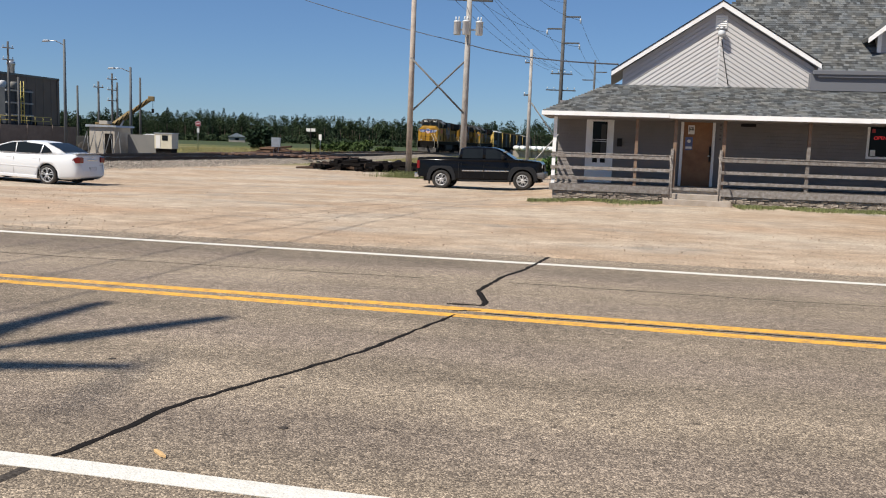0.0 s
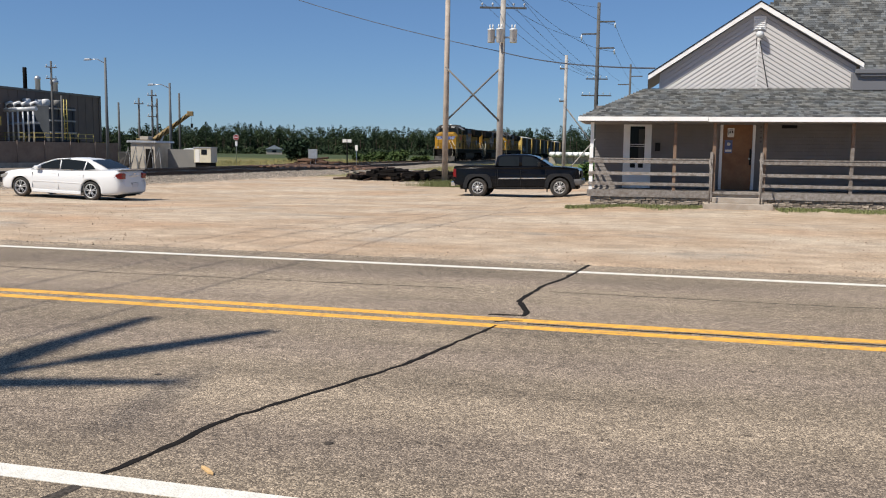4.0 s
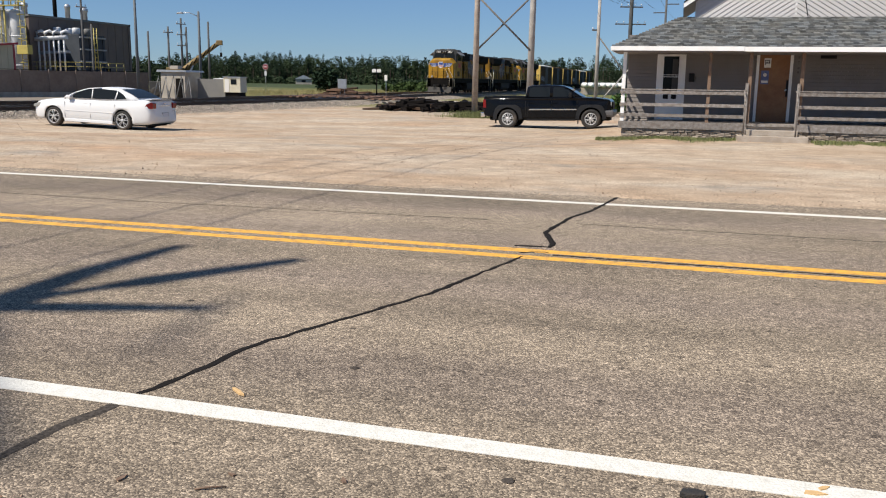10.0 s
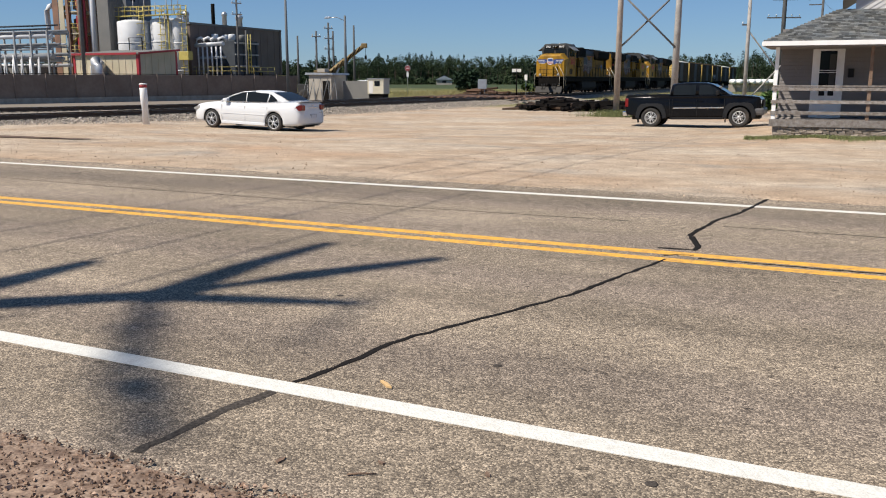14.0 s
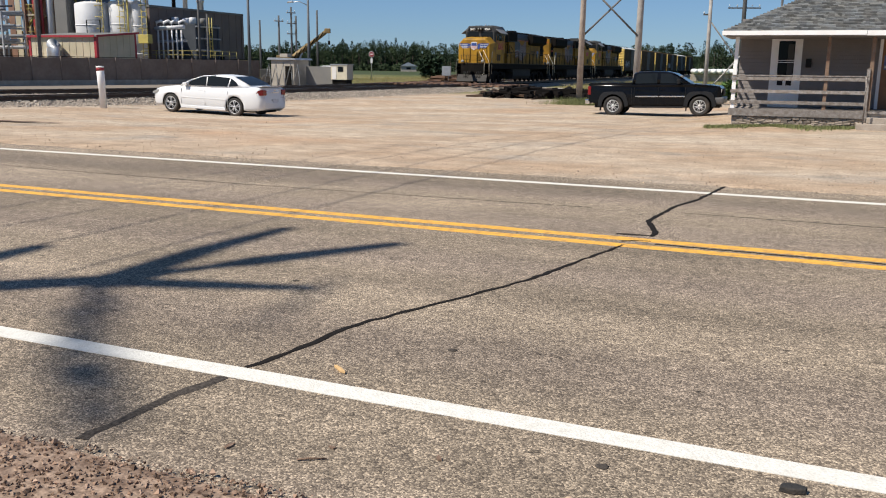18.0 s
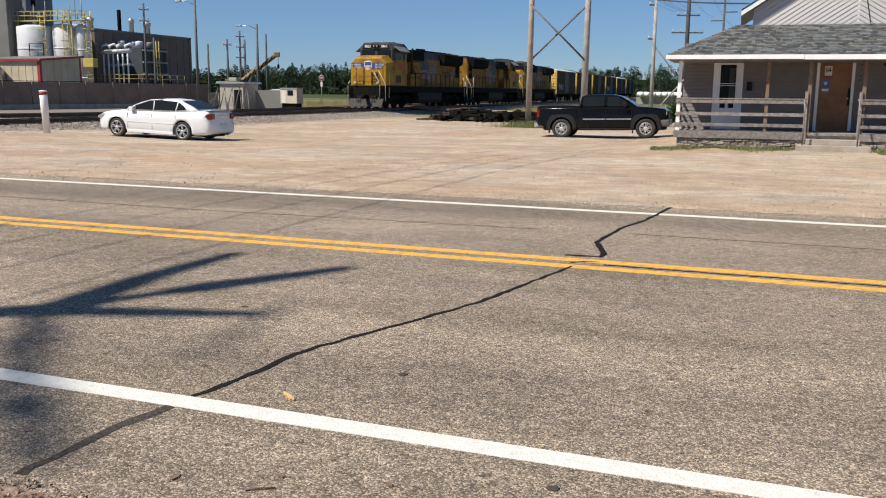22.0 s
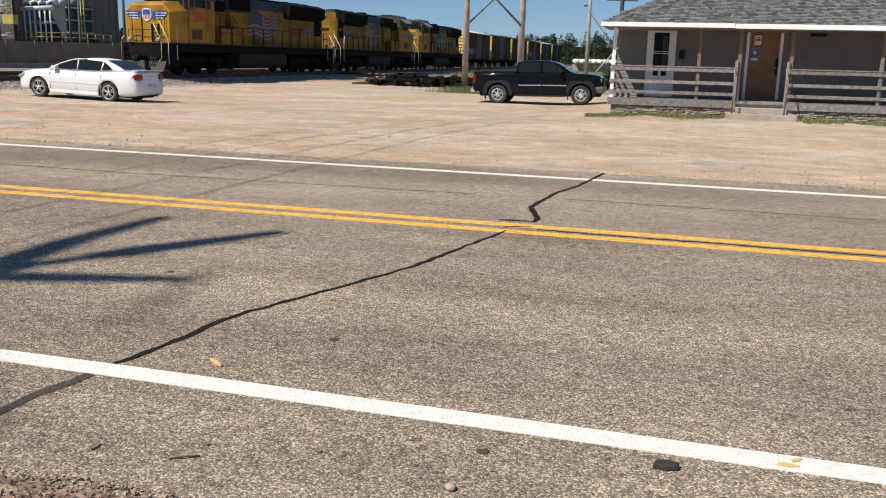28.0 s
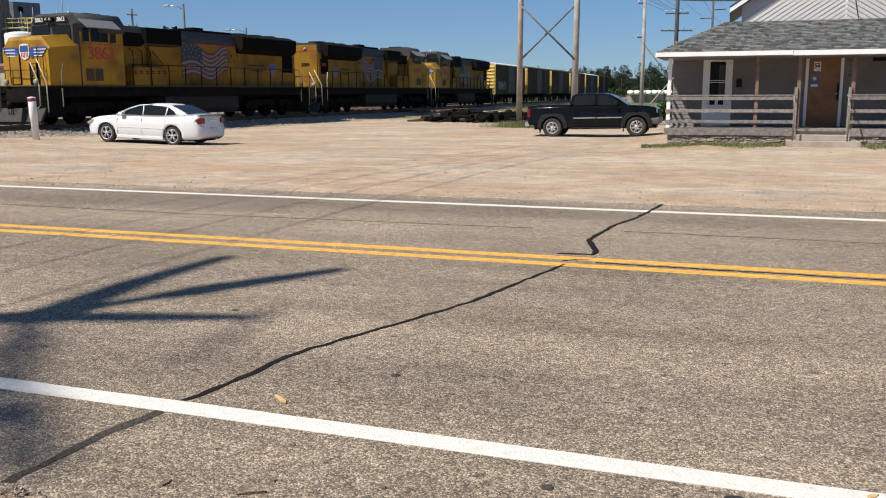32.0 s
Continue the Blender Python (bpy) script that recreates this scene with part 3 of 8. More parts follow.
def stones(name, count, region, size, mat, label, seed, lift=None):
    """Loose stones, too many to count."""
    r = random.Random(seed)
    base = [Vector(v) for v in ((1, 0, -0.2), (-0.6, 0.8, -0.1), (-0.5, -0.85, -0.2), (0.2, 0.1, 0.75), (0.1, -0.1, -0.7))]
    tri = ((0, 1, 3), (1, 2, 3), (2, 0, 3), (1, 0, 4), (2, 1, 4), (0, 2, 4))
    vs, fs = [], []
    for _ in range(count):
        x, y, z = region(r)
        s = size * r.uniform(0.5, 1.5) * (1.7 if r.random() < 0.06 else 1)
        q = Euler((r.uniform(-0.6, 0.6), r.uniform(-0.6, 0.6), r.uniform(0, 6.3))).to_quaternion()
        o = len(vs)
        for b in base:
            vs.append(tuple(Vector((x, y, z)) + q @ Vector((b.x * s * r.uniform(0.7, 1.2), b.y * s * r.uniform(0.7, 1.2), b.z * s))))
        fs += [(a + o, b + o, c + o) for a, b, c in tri]
    me = bpy.data.meshes.new(name)
    me.from_pydata(vs, [], fs)
    me.materials.append(mat)
    return tagged(new(name, me), label, "gravel", kind="stuff")


M_pebble = material("lot_pebble", (0.40, 0.30, 0.21), 0.9, spread=0.5)


def lot_spot(r):
    x, y = r.uniform(-26, 12), 12.2 + 22 * r.random() ** 1.6
    return x, y, ground_z(x, y) + 0.01


def shoulder_spot(r):
    x, y = r.uniform(-6, 3), r.uniform(0.4, 2.5)
    return x, y, 0.02


M_bark_chip = material("bark_chip", (0.21, 0.14, 0.10), 0.95, spec=0.1, spread=0.6, grain=0.3)


def edge_spot(r):
    x = r.uniform(-6, 3)
    return x, 2.48 + 0.06 * noise.noise((x * 2.0, 0, 0)) - abs(r.gauss(0, 0.35)), 0.016


def ballast_z(x, y):
    """Crown of the stone bed under the two tracks."""
    c, c2 = track_x(y), siding_x(y)
    h = RAIL_Z - 0.20
    right = 1 - smoothstep(1.4, 3.6, x - c)
    left = 1 - smoothstep(1.8, 4.5, c2 - x)
    return min(right, left)


def ballast_spot(r):
    y = 16 + 50 * r.random() ** 1.3
    c = track_x(y)
    x = r.uniform(siding_x(y) - 3.5, c + 3.8) if r.random() < 0.3 else r.uniform(c - 1.0, c + 3.6 + abs(r.gauss(0, 0.6)))
    k = ballast_z(x, y)
    return x, y, ground_z(x, y) * (1 - k) + (RAIL_Z - 0.20) * k + 0.015


def build_ballast():
    ys = [4 + k for k in range(0, 66)] + [75, 85, 100, 120, 150, 200, 260, 340]
    bm = bm_new()
    rows = []
    for y in ys:
        c, c2 = track_x(y), siding_x(y)
        row = []
        for k in range(25):
            x = c2 - 4.6 + (c + 4.6 - c2 + 4.6) * k / 24
            f = ballast_z(x, y) * smoothstep(12, 19, y)
            row.append(bm.verts.new((x, y, (ground_z(x, y) - 0.05) * (1 - f) + (RAIL_Z - 0.20) * f)))
        rows.append(row)
    for a, b in zip(rows, rows[1:]):
        for i in range(24):
            bm.faces.new((a[i], a[i + 1], b[i + 1], b[i])).smooth = True
    return tagged(link("ballast_bed", bm, M_ballast), "grey crushed stone bed under the railway tracks", "ballast", kind="structure")


build_ballast()
M_clod = material("red_brown_clod", (0.29, 0.20, 0.145), 0.95, spread=0.55, grain=0.2)
stones("gravel", 3500, lot_spot, 0.010, M_pebble, "scattered pebbles on the dirt lot", 3)
stones("lot_stone", 6000, lot_spot, 0.009, M_clod, "dark loose stones on the dirt lot", 13)
stones("shoulder_gravel", 12000, shoulder_spot, 0.008, M_clod, "reddish bark and grit along the road shoulder", 4)
stones("bark_chip", 5000, edge_spot, 0.009, M_bark_chip, "dark bark chips and clods at the asphalt edge", 14)
stones("ballast_stone", 13000, ballast_spot, 0.038, M_stone, "loose pale ballast stones beside the track", 5)


# ---- tracks ----
def rail_line(name, middle, side, y0, y1, mat_label, parent):
    outline = [(-0.07, 0), (0.07, 0), (0.07, 0.015), (0.012, 0.03), (0.012, 0.12), (0.036, 0.135), (0.036, 0.17), (-0.036, 0.17), (-0.036, 0.135), (-0.012, 0.12), (-0.012, 0.03), (-0.07, 0.015)]
    bm = bm_new()
    rows = []
    y = y0
    while y <= y1:
        x = middle(y) + side
        rows.append([bm.verts.new((x + u, y, RAIL_Z - 0.17 + v)) for u, v in outline])
        y += 2.0 if y < 70 else 12.0
    n = len(outline)
    for a, b in zip(rows, rows[1:]):
        for k in range(n):
            f = bm.faces.new((a[k], a[(k + 1) % n], b[(k + 1) % n], b[k]))
            f.material_index = 1 if k == 6 else 0
    bm.faces.new(rows[0][::-1])
    bmesh.ops.recalc_face_normals(bm, faces=bm.faces[:])
    return part(name, bm, [M_steel_rail, M_rail_top], parent)


def build_track(middle, y0, label):
    th = thing("railway_track", pose(0, 0, 0), label, "railway track", "railway tracks", "structure")
    for s in (-0.755, 0.755):
        rail_line("rail", middle, s, y0, 300, "", th)
    me = bpy.data.meshes.new("tie")
    bm = box(-1.3, 1.3, -0.115, 0.115, -0.12, 0.0, 0.012)
    bm.to_mesh(me)
    bm.free()
    me.materials.append(M_tie)
    y = y0 + 0.3
    k = 0
    while y < 110 and k < 170:
        ob = new("tie", me)
        ob.parent = th
        yaw = math.atan2(-(middle(y + 0.5) - middle(y - 0.5)), 1.0)
        ob.matrix_local = pose(middle(y), y, RAIL_Z - 0.165 + random.uniform(-0.01, 0.008), 0, 0, math.degrees(yaw) + random.uniform(-1, 1))
        y += 0.55
        k += 1
    return th


build_track(track_x, 6.0, "rusty steel rails on dark wooden ties in grey ballast")
build_track(siding_x, 6.0, "rusty steel siding rails on dark wooden ties")


def damp_rut():
    """A long cast shadow painted dark on the dirt, tapering to one end."""
    bm = bm_new()
    rows = []
    for k in range(41):
        f = k / 40
        x = -25.5 + 7.4 * f
        mid = 17.55 + 0.62 * f * f
        w = 0.62 * (1 - f) ** 0.6 * (0.85 + 0.3 * noise.noise((x * 1.7, 1, 0)))
        rows.append([bm.verts.new((x, y, ground_z(x, y) + 0.022)) for y in (mid - w, mid - w * 0.4, mid + w * 0.4, mid + w)])
    for p, q in zip(rows, rows[1:]):
        for j in range(3):
            bm.faces.new((p[j], q[j], q[j + 1], p[j + 1]))
    bmesh.ops.recalc_face_normals(bm, faces=bm.faces[:])
    return tagged(link("damp_rut", bm, material("shaded_earth", (0.085, 0.058, 0.044), 0.9, spec=0.15, second=(0.15, 0.10, 0.075), scale=5, grain=0.3)), "dark streak painted on the dirt lot as a cast shadow", "rut", kind="structure")


damp_rut()

# ---- house with a porch ----
def lap_siding(bm, x0, x1, y, z0, z1, pitch=0.11, proud=0.032, holes=()):
    """Boards lapped one over the next on a wall facing the road, with openings left out."""
    z = z0
    while z < z1 - 1e-6:
        top = min(z + pitch, z1)
        spans = [(x0, x1)]
        for hx0, hx1, hz0, hz1 in holes:
            if z >= hz0 - 0.03 and top <= hz1 + 0.075:
                spans = [s for a, b in spans for s in ((a, min(b, hx0)), (max(a, hx1), b)) if s[1] - s[0] > 0.01]
        for a, b in spans:
            g = z + 0.018
            v = [bm.verts.new(c) for c in ((a, y - proud, g), (b, y - proud, g), (b, y - proud * 0.7, top), (a, y - proud * 0.7, top), (a, y + 0.001, g), (b, y + 0.001, g), (a, y + 0.001, top), (b, y + 0.001, top))]
            bm.faces.new((v[0], v[1], v[2], v[3]))
            bm.faces.new((v[0], v[4], v[5], v[1]))
            bm.faces.new((v[3], v[2], v[7], v[6]))
        z += pitch
    return bm


def shingles(bm, corner, along, up, width_of, length, rnd, row=0.118):
    """Courses of strip shingles of uneven width; width_of(f) gives the span of a course."""
    corner, along, up = Vector(corner), Vector(along).normalized(), Vector(up).normalized()
    out = along.cross(up).normalized()
    if out.z < 0:
        out = -out
    k = 0
    while k * row < length:
        a0, a1 = width_of(k * row / length)
        s = a0 - rnd.uniform(0, 0.2)
        while s < a1:
            w = rnd.uniform(0.06, 0.21)
            l, r = max(s, a0), min(s + w, a1)
            if r > l:
                p, t = k * row, min((k + 1) * row, length)
                h = rnd.uniform(0.008, 0.016)
                q = [bm.verts.new(corner + along * x + up * y + out * z) for x, y, z in ((l, p, h), (r, p, h), (r, t, 0.003), (l, t, 0.003), (l, p, 0), (r, p, 0))]
                f = bm.faces.new((q[0], q[1], q[2], q[3]))
                f.normal_update()
                if f.normal.dot(out) < 0:
                    f.normal_flip()
                bm.faces.new((q[0], q[4], q[5], q[1]))
            s += w
        k += 1
    return bm


M_blind = material("grey_drape", (0.045, 0.043, 0.042), 0.8, grain=0.2)
M_number = material("dull_metal_figure", (0.095, 0.085, 0.08), 0.6, grain=0.1)


def build_house():
    th = thing("house", pose(0, 0, 0), "grey vinyl-sided house with shingled roofs and a long front porch", "house")
    rnd = random.Random(5)
    WY, PY, X0, X1, FZ = 29.0, 27.1, -1.6, 19.0, 0.47
    holes = [(-0.62, 0.10, FZ, 2.62), (2.27, 3.36, FZ, 2.66), (7.86, 9.3, 1.56, 2.54)]
    wall = part("front_wall", box(X0, X1, WY, WY + 0.2, 0.0, 3.1), M_porchwall, th)
    part("siding", lap_siding(bm_new(), X0, X1, WY - 0.002, FZ, 2.9, holes=holes), M_porchwall, wall)
    part("side_wall", box(X0, X0 + 0.2, WY + 0.2, 38, 0.0, 3.1), M_porchwall, th)
    part("back_wall", box(X0, X1, 38, 38.2, 0, 3.0), M_sidings, th)
    part("end_wall", box(X1 - 0.2, X1, WY + 0.2, 38, 0, 3.0), M_sidings, th)
    # gable front with boards that follow each slope
    gx0, gx1, gz, gm, ga = 0.36, 6.14, 3.62, 3.28, 6.055
    bm = add_prism(bm_new(), [(gx0, gz - 0.4), (gx1, gz - 0.4), (gx1, gz + 0.655), (gm, ga), (gx0, gz + 0.485)], WY, WY + 0.15, "y")
    gable = part("gable_wall", bm, M_sidings, th)
    for side, ex in ((0, gx0), (1, gx1)):
        bm = bm_new()
        lo, hi = gz - 0.2, ga
        n = 24
        slope = (ga - (gz + (0.485 if side == 0 else 0.655))) / (gm - ex)
        for k in range(n + 6):
            h0 = hi - (k + 1) * 0.142
            h1 = hi - k * 0.142
            pts = []
            for h, prd in ((h0, 0.036), (h1 - 0.017, 0.02)):
                edge = h + slope * (ex - gm)
                if edge >= lo:
                    pts.append(((gm, h, prd), (ex, edge, prd)))
                elif h > lo:
                    pts.append(((gm, h, prd), (gm + (lo - h) / slope, lo, prd)))
            if len(pts) == 2:
                v = [bm.verts.new((x, WY - 0.003 - d, z)) for x, z, d in (pts[0][0], pts[0][1], pts[1][1], pts[1][0])]
                w = [bm.verts.new((x, WY - 0.003, z)) for x, z, d in pts[0]]
                u = [bm.verts.new((x, WY - 0.003, z)) for x, z, d in pts[1]]
                bm.faces.new(v)
                bm.faces.new((v[3], v[2], u[1], u[0]))
                bm.faces.new((v[0], v[1], w[1], w[0]))
        part("diagonal_siding", bm, M_sidings, gable)
    part("centre_strip", box(gm - 0.03, gm + 0.03, WY - 0.03, WY - 0.004, gz - 0.1, ga - 0.35), M_trim, gable)
    part("corner_board", box(gx1 - 0.06, gx1 + 0.05, WY - 0.035, WY - 0.002, gz, gz + 0.4), M_trim, gable)
    # gable roof: two slopes with barge boards
    ax, az, yf, yb = gm, 6.22, WY - 0.26, 33.5
    for s, ex, ez in ((-1, 0.0, 4.05), (1, 6.30, 4.36)):
        d = Vector((ex - ax, 0, ez - az))
        ln = d.length
        up = -d.normalized()
        nrm = Vector((-up.z * s * -1, 0, abs(up.x))).normalized()
        roof = part("gable_roof_slope", add_prism(bm_new(), [(ax, az - 0.02), (ex, ez - 0.02), (ex, ez - 0.16), (ax, az - 0.16)], yf + 0.03, yb, "y"), M_soffit, th, "dark shingled gable slope")
        part("shingle_course", shingles(bm_new(), (ex, yf if s > 0 else yb, ez), (0, 1 if s > 0 else -1, 0), tuple(up), lambda f: (0, yb - yf), ln, rnd), M_shingle, roof)
        part("barge_board", add_prism(bm_new(), [(ax, az - 0.005), (ex, ez - 0.005), (ex, ez - 0.15), (ax, az - 0.165)], yf - 0.022, yf + 0.028, "y"), M_trim, roof)
        part("drip_edge", add_prism(bm_new(), [(ax, az + 0.035), (ex, ez + 0.035), (ex, ez), (ax, az)], yf - 0.035, yf + 0.02, "y"), M_black, roof)
    # main roof behind, with its dark fascia band
    part("fascia_wall", box(6.0, X1, WY - 0.30, WY - 0.02, 3.55, 4.06), M_soffit, th, "dark grey band under the main roof")
    part("gutter", box(6.05, X1, WY - 0.42, WY - 0.28, 4.03, 4.16, 0.015), M_soffit, th)
    main = part("main_roof", add_prism(bm_new(), [(28.62, 4.12), (33.6, 8.9), (38.6, 4.12), (38.6, 3.95), (33.6, 8.7), (28.62, 3.95)], 6.2, X1, "x"), M_soffit, th)
    part("upper_roof", add_prism(bm_new(), [(31.0, 6.40), (33.6, 8.9), (38.6, 4.12), (38.6, 3.95), (33.6, 8.7), (31.0, 6.25)], 5.2, 6.2, "x"), M_soffit, th)
    up = Vector((0, 33.6 - 28.6, 8.9 - 4.12))
    part("shingle_course", shingles(bm_new(), (2.9, 28.6, 4.14), (1, 0, 0), tuple(up), lambda f: (3.4 - max(0.0, f - 0.05) / 0.39 * 2.9 if f < 0.44 else 0.55 + (f - 0.44) * 7.0, X1 - 2.9), up.length, rnd), M_shingle, main)
    # dormer at the far end of the view
    dm = part("dormer", add_prism(bm_new(), [(8.0, 4.55), (10.4, 4.55), (10.4, 5.4), (9.2, 6.4), (8.0, 5.4)], 29.3, 32.0, "y"), M_sidings, th)
    bm = bm_new()
    lap_siding(bm, 8.05, 10.35, 29.296, 4.62, 5.4)
    part("siding", bm, M_sidings, dm)
    for s, ex in ((-1, 7.62), (1, 10.78)):
        part("dormer_roof", add_prism(bm_new(), [(9.2, 6.52), (ex, 5.2), (ex, 5.08), (9.2, 6.38)], 28.95, 32.5, "y"), M_shingle, dm)
        part("barge_board", add_prism(bm_new(), [(9.2, 6.50), (ex, 5.18), (ex, 5.02), (9.2, 6.34)], 28.91, 28.946, "y"), M_trim, dm)
    part("corner_board", box(7.97, 8.09, 29.26, 29.29, 4.55, 5.4), M_trim, dm)
    # porch roof: a long slope with a hipped end
    ez, tz, ey = 2.66, 3.64, 26.70
    hip = 1.9
    bm = bm_new()
    o = [Vector(c) for c in ((-1.97, ey, ez), (X1, ey, ez), (X1, WY, tz), (-1.97 + hip, WY, tz), (-1.97, WY + 0.6, ez))]
    lo = [v - Vector((0, 0, 0.10)) for v in o]
    a = [bm.verts.new(v - Vector((0, 0, 0.006))) for v in o]
    b = [bm.verts.new(v) for v in lo]
    bm.faces.new((a[0], a[1], a[2], a[3]))
    bm.faces.new((a[0], a[3], a[4]))
    bm.faces.new((b[3], b[2], b[1], b[0]))
    bm.faces.new((b[4], b[3], b[0]))
    for i in range(5):
        j = (i + 1) % 5
        bm.faces.new((a[i], b[i], b[j], a[j]))
    pr = part("porch_roof", bm, M_soffit, th)
    up = Vector((0, WY - ey, tz - ez))
    part("shingle_course", shingles(bm_new(), (-1.97, ey, ez), (1, 0, 0), tuple(up), lambda f: (hip * f, X1 + 1.97), up.length, rnd), M_shingle, pr)
    part("porch_ceiling", box(-1.9, X1, ey + 0.03, WY - 0.004, 2.50, 2.55), M_porchwall, pr)
    part("fascia_board", box(-1.98, 1.75, ey - 0.035, ey - 0.003, 2.535, 2.66), M_trim, pr)
    part("fascia_board", box(1.76, 7.3, ey - 0.048, ey - 0.003, 2.52, 2.655), M_trim, pr)
    part("fascia_board", box(7.31, X1, ey - 0.035, ey - 0.003, 2.53, 2.66), M_trim, pr)
    part("end_fascia", box(-2.0, -1.972, ey - 0.03, WY + 0.6, 2.535, 2.655), M_trim, pr)
    # porch floor, skirt and rubble footing
    part("porch_floor", box(X0 - 0.08, X1, PY - 0.06, WY - 0.004, 0.40, 0.47), M_oldwood, th)
    part("skirt_beam", box(X0 - 0.1, 1.98, PY - 0.10, PY - 0.065, 0.27, 0.475), M_oldwood, th)
    part("skirt_beam", box(3.36, X1, PY - 0.10, PY - 0.065, 0.27, 0.475), M_oldwood, th)
    foot = part("footing", box(X0, X1, PY, PY + 0.25, -0.2, 0.39), M_concrete, th)
    me = None
    for k in range(230):
        i, j = divmod(k, 3)
        x = X0 + 0.12 + i * 0.205 + (0.1 if j % 2 else 0)
        if 1.95 < x < 3.35 or x > 9.5:
            continue
        bm = bm_new()
        add_box(bm, -0.098, 0.098, -0.05, 0.05, -0.048, 0.048, 0.022)
        for v in bm.verts:
            v.co += Vector((rnd.uniform(-0.012, 0.012), rnd.uniform(-0.015, 0.015), rnd.uniform(-0.01, 0.01)))
        st = part("stone", bm, M_rubble, foot)
        st.matrix_local = pose(x, PY - 0.005 + rnd.uniform(-0.02, 0.02), 0.03 + j * 0.1, 0, rnd.uniform(-5, 5), 0)
    # posts and rails
    def post(x, y, z0, z1, w, mat, nm="post"):
        return part(nm, box(x - w, x + w, y - w, y + w, z0, z1, 0.008), mat, th)
    post(X0, PY, 0.47, 1.75, 0.055, M_trim)
    post(X0 + 0.01, PY, 1.75, 2.53, 0.05, M_trim)
    for x in (0.86, 5.78):
        post(x, PY, 0.47, 1.80 if x > 5 else 1.62, 0.048, M_oldwood if x > 5 else M_brownwood)
        post(x, PY + 0.01, 1.80 if x > 5 else 1.62, 2.50, 0.045, M_brownwood)
    for x in (1.99, 3.4):
        post(x, PY + 0.02, 0.47, 2.50, 0.05, M_brownwood)
        post(x - 0.07, PY - 0.05, -0.05, 1.64, 0.042, M_oldwood, "newel_post")
    post(9.2, PY, 0.47, 2.5, 0.048, M_brownwood)
    for a, b in ((X0 - 0.08, 1.9), (3.36, 11.0)):
        for z in (0.66, 0.97, 1.33):
            part("rail_board", box(a, b, PY - 0.088, PY - 0.052, z - 0.045, z + 0.05, 0.006), M_oldwood, th)
    part("top_rail_cap", box(X0 - 0.06, 1.92, PY - 0.1, PY + 0.06, 1.40, 1.435, 0.006), M_oldwood, th)
    part("top_rail_cap", box(3.36, 11.0, PY - 0.1, PY + 0.06, 1.40, 1.435, 0.006), M_oldwood, th)
    for z in (0.66, 0.97, 1.33):
        part("end_rail_board", box(X0 - 0.02, X0 + 0.015, PY + 0.06, WY - 0.03, z - 0.05, z + 0.05, 0.006), M_oldwood, th)
    # steps
    for k, (z0, z1, y0) in enumerate(((-0.1, 0.155, 26.40), (0.155, 0.31, 26.70))):
        part("step", box(1.72 if k == 0 else 1.98, 3.62 if k == 0 else 3.36, y0, PY - 0.02, z0, z1, 0.012), M_concrete, th)
    for x in (1.86, 3.27):
        part("handrail", tube([(x, 26.45, 0.1), (x, 26.45, 0.95), (x, 26.52, 1.15), (x, 26.8, 1.38), (x, PY - 0.05, 1.42)], 0.022, 8), M_oldwood, th, "grey metal stair handrail")
    # windowed storm door beside the corner
    d1 = part("storm_door", box(-0.62, 0.10, WY - 0.06, WY + 0.02, FZ, 2.58), M_trim, th, "white storm door with dark panes")
    part("pane", box(-0.49, -0.03, WY - 0.075, WY - 0.062, 1.34, 2.44), M_clear_glass, d1)
    part("inner_curtain", box(-0.22, -0.05, WY - 0.079, WY - 0.0755, 1.36, 2.35), M_blind, d1, "grey drape behind the glass")
    for z in (1.80, 1.86):
        part("muntin", box(-0.49, -0.03, WY - 0.09, WY - 0.0765, z, z + 0.016), M_trim, d1)
    for x in (-0.47, -0.22):
        part("lower_pane", box(x, x + 0.16, WY - 0.07, WY - 0.062, 1.12, 1.26), M_black, d1)
    part("door_casing", box(-0.70, -0.62, WY - 0.05, WY - 0.005, FZ, 2.6), M_trim, d1)
    part("door_casing", box(0.10, 0.18, WY - 0.05, WY - 0.005, FZ, 2.6), M_trim, d1)
    part("wall_box", box(0.30, 0.46, WY - 0.13, WY - 0.02, 1.66, 1.92, 0.01), M_black, th, "black wall mailbox")
    # wooden front door
    d2 = part("front_door", box(2.37, 3.25, WY - 0.05, WY + 0.02, FZ, 2.55, 0.004), M_doorwood, th, "plain brown wooden front door")
    for a, b in ((2.28, 2.365), (3.255, 3.34)):
        part("door_casing", box(a, b, WY - 0.06, WY - 0.004, FZ, 2.60), M_trim, d2)
    part("door_header", box(2.28, 3.34, WY - 0.062, WY - 0.006, 2.555, 2.61), M_trim, d2)
    part("door_closer", box(3.18, 3.24, WY - 0.09, WY - 0.052, 1.25, 1.75), M_black, d2)
    part("door_knob", lathe([(0.012, 0), (0.012, -0.04), (0.03, -0.05), (0.03, -0.075), (0.0005, -0.08)], (3.17, WY - 0.05, 1.45), "y", 12), M_galv, d2)
    n1 = part("notice", box(2.50, 2.70, WY - 0.056, WY - 0.051, 2.12, 2.40), M_paper, d2, "white door notice with dark figures")
    for x0, x1, z0, z1 in ((2.525, 2.545, 2.20, 2.36), (2.56, 2.67, 2.33, 2.355), (2.56, 2.60, 2.24, 2.30), (2.62, 2.67, 2.24, 2.31)):
        part("print_bar", box(x0, x1, WY - 0.059, WY - 0.0565, z0, z1), M_black, n1)
    n2 = part("poster", box(2.43, 2.66, WY - 0.056, WY - 0.051, 1.62, 2.03), M_blue_poster, d2, "blue poster on the door")
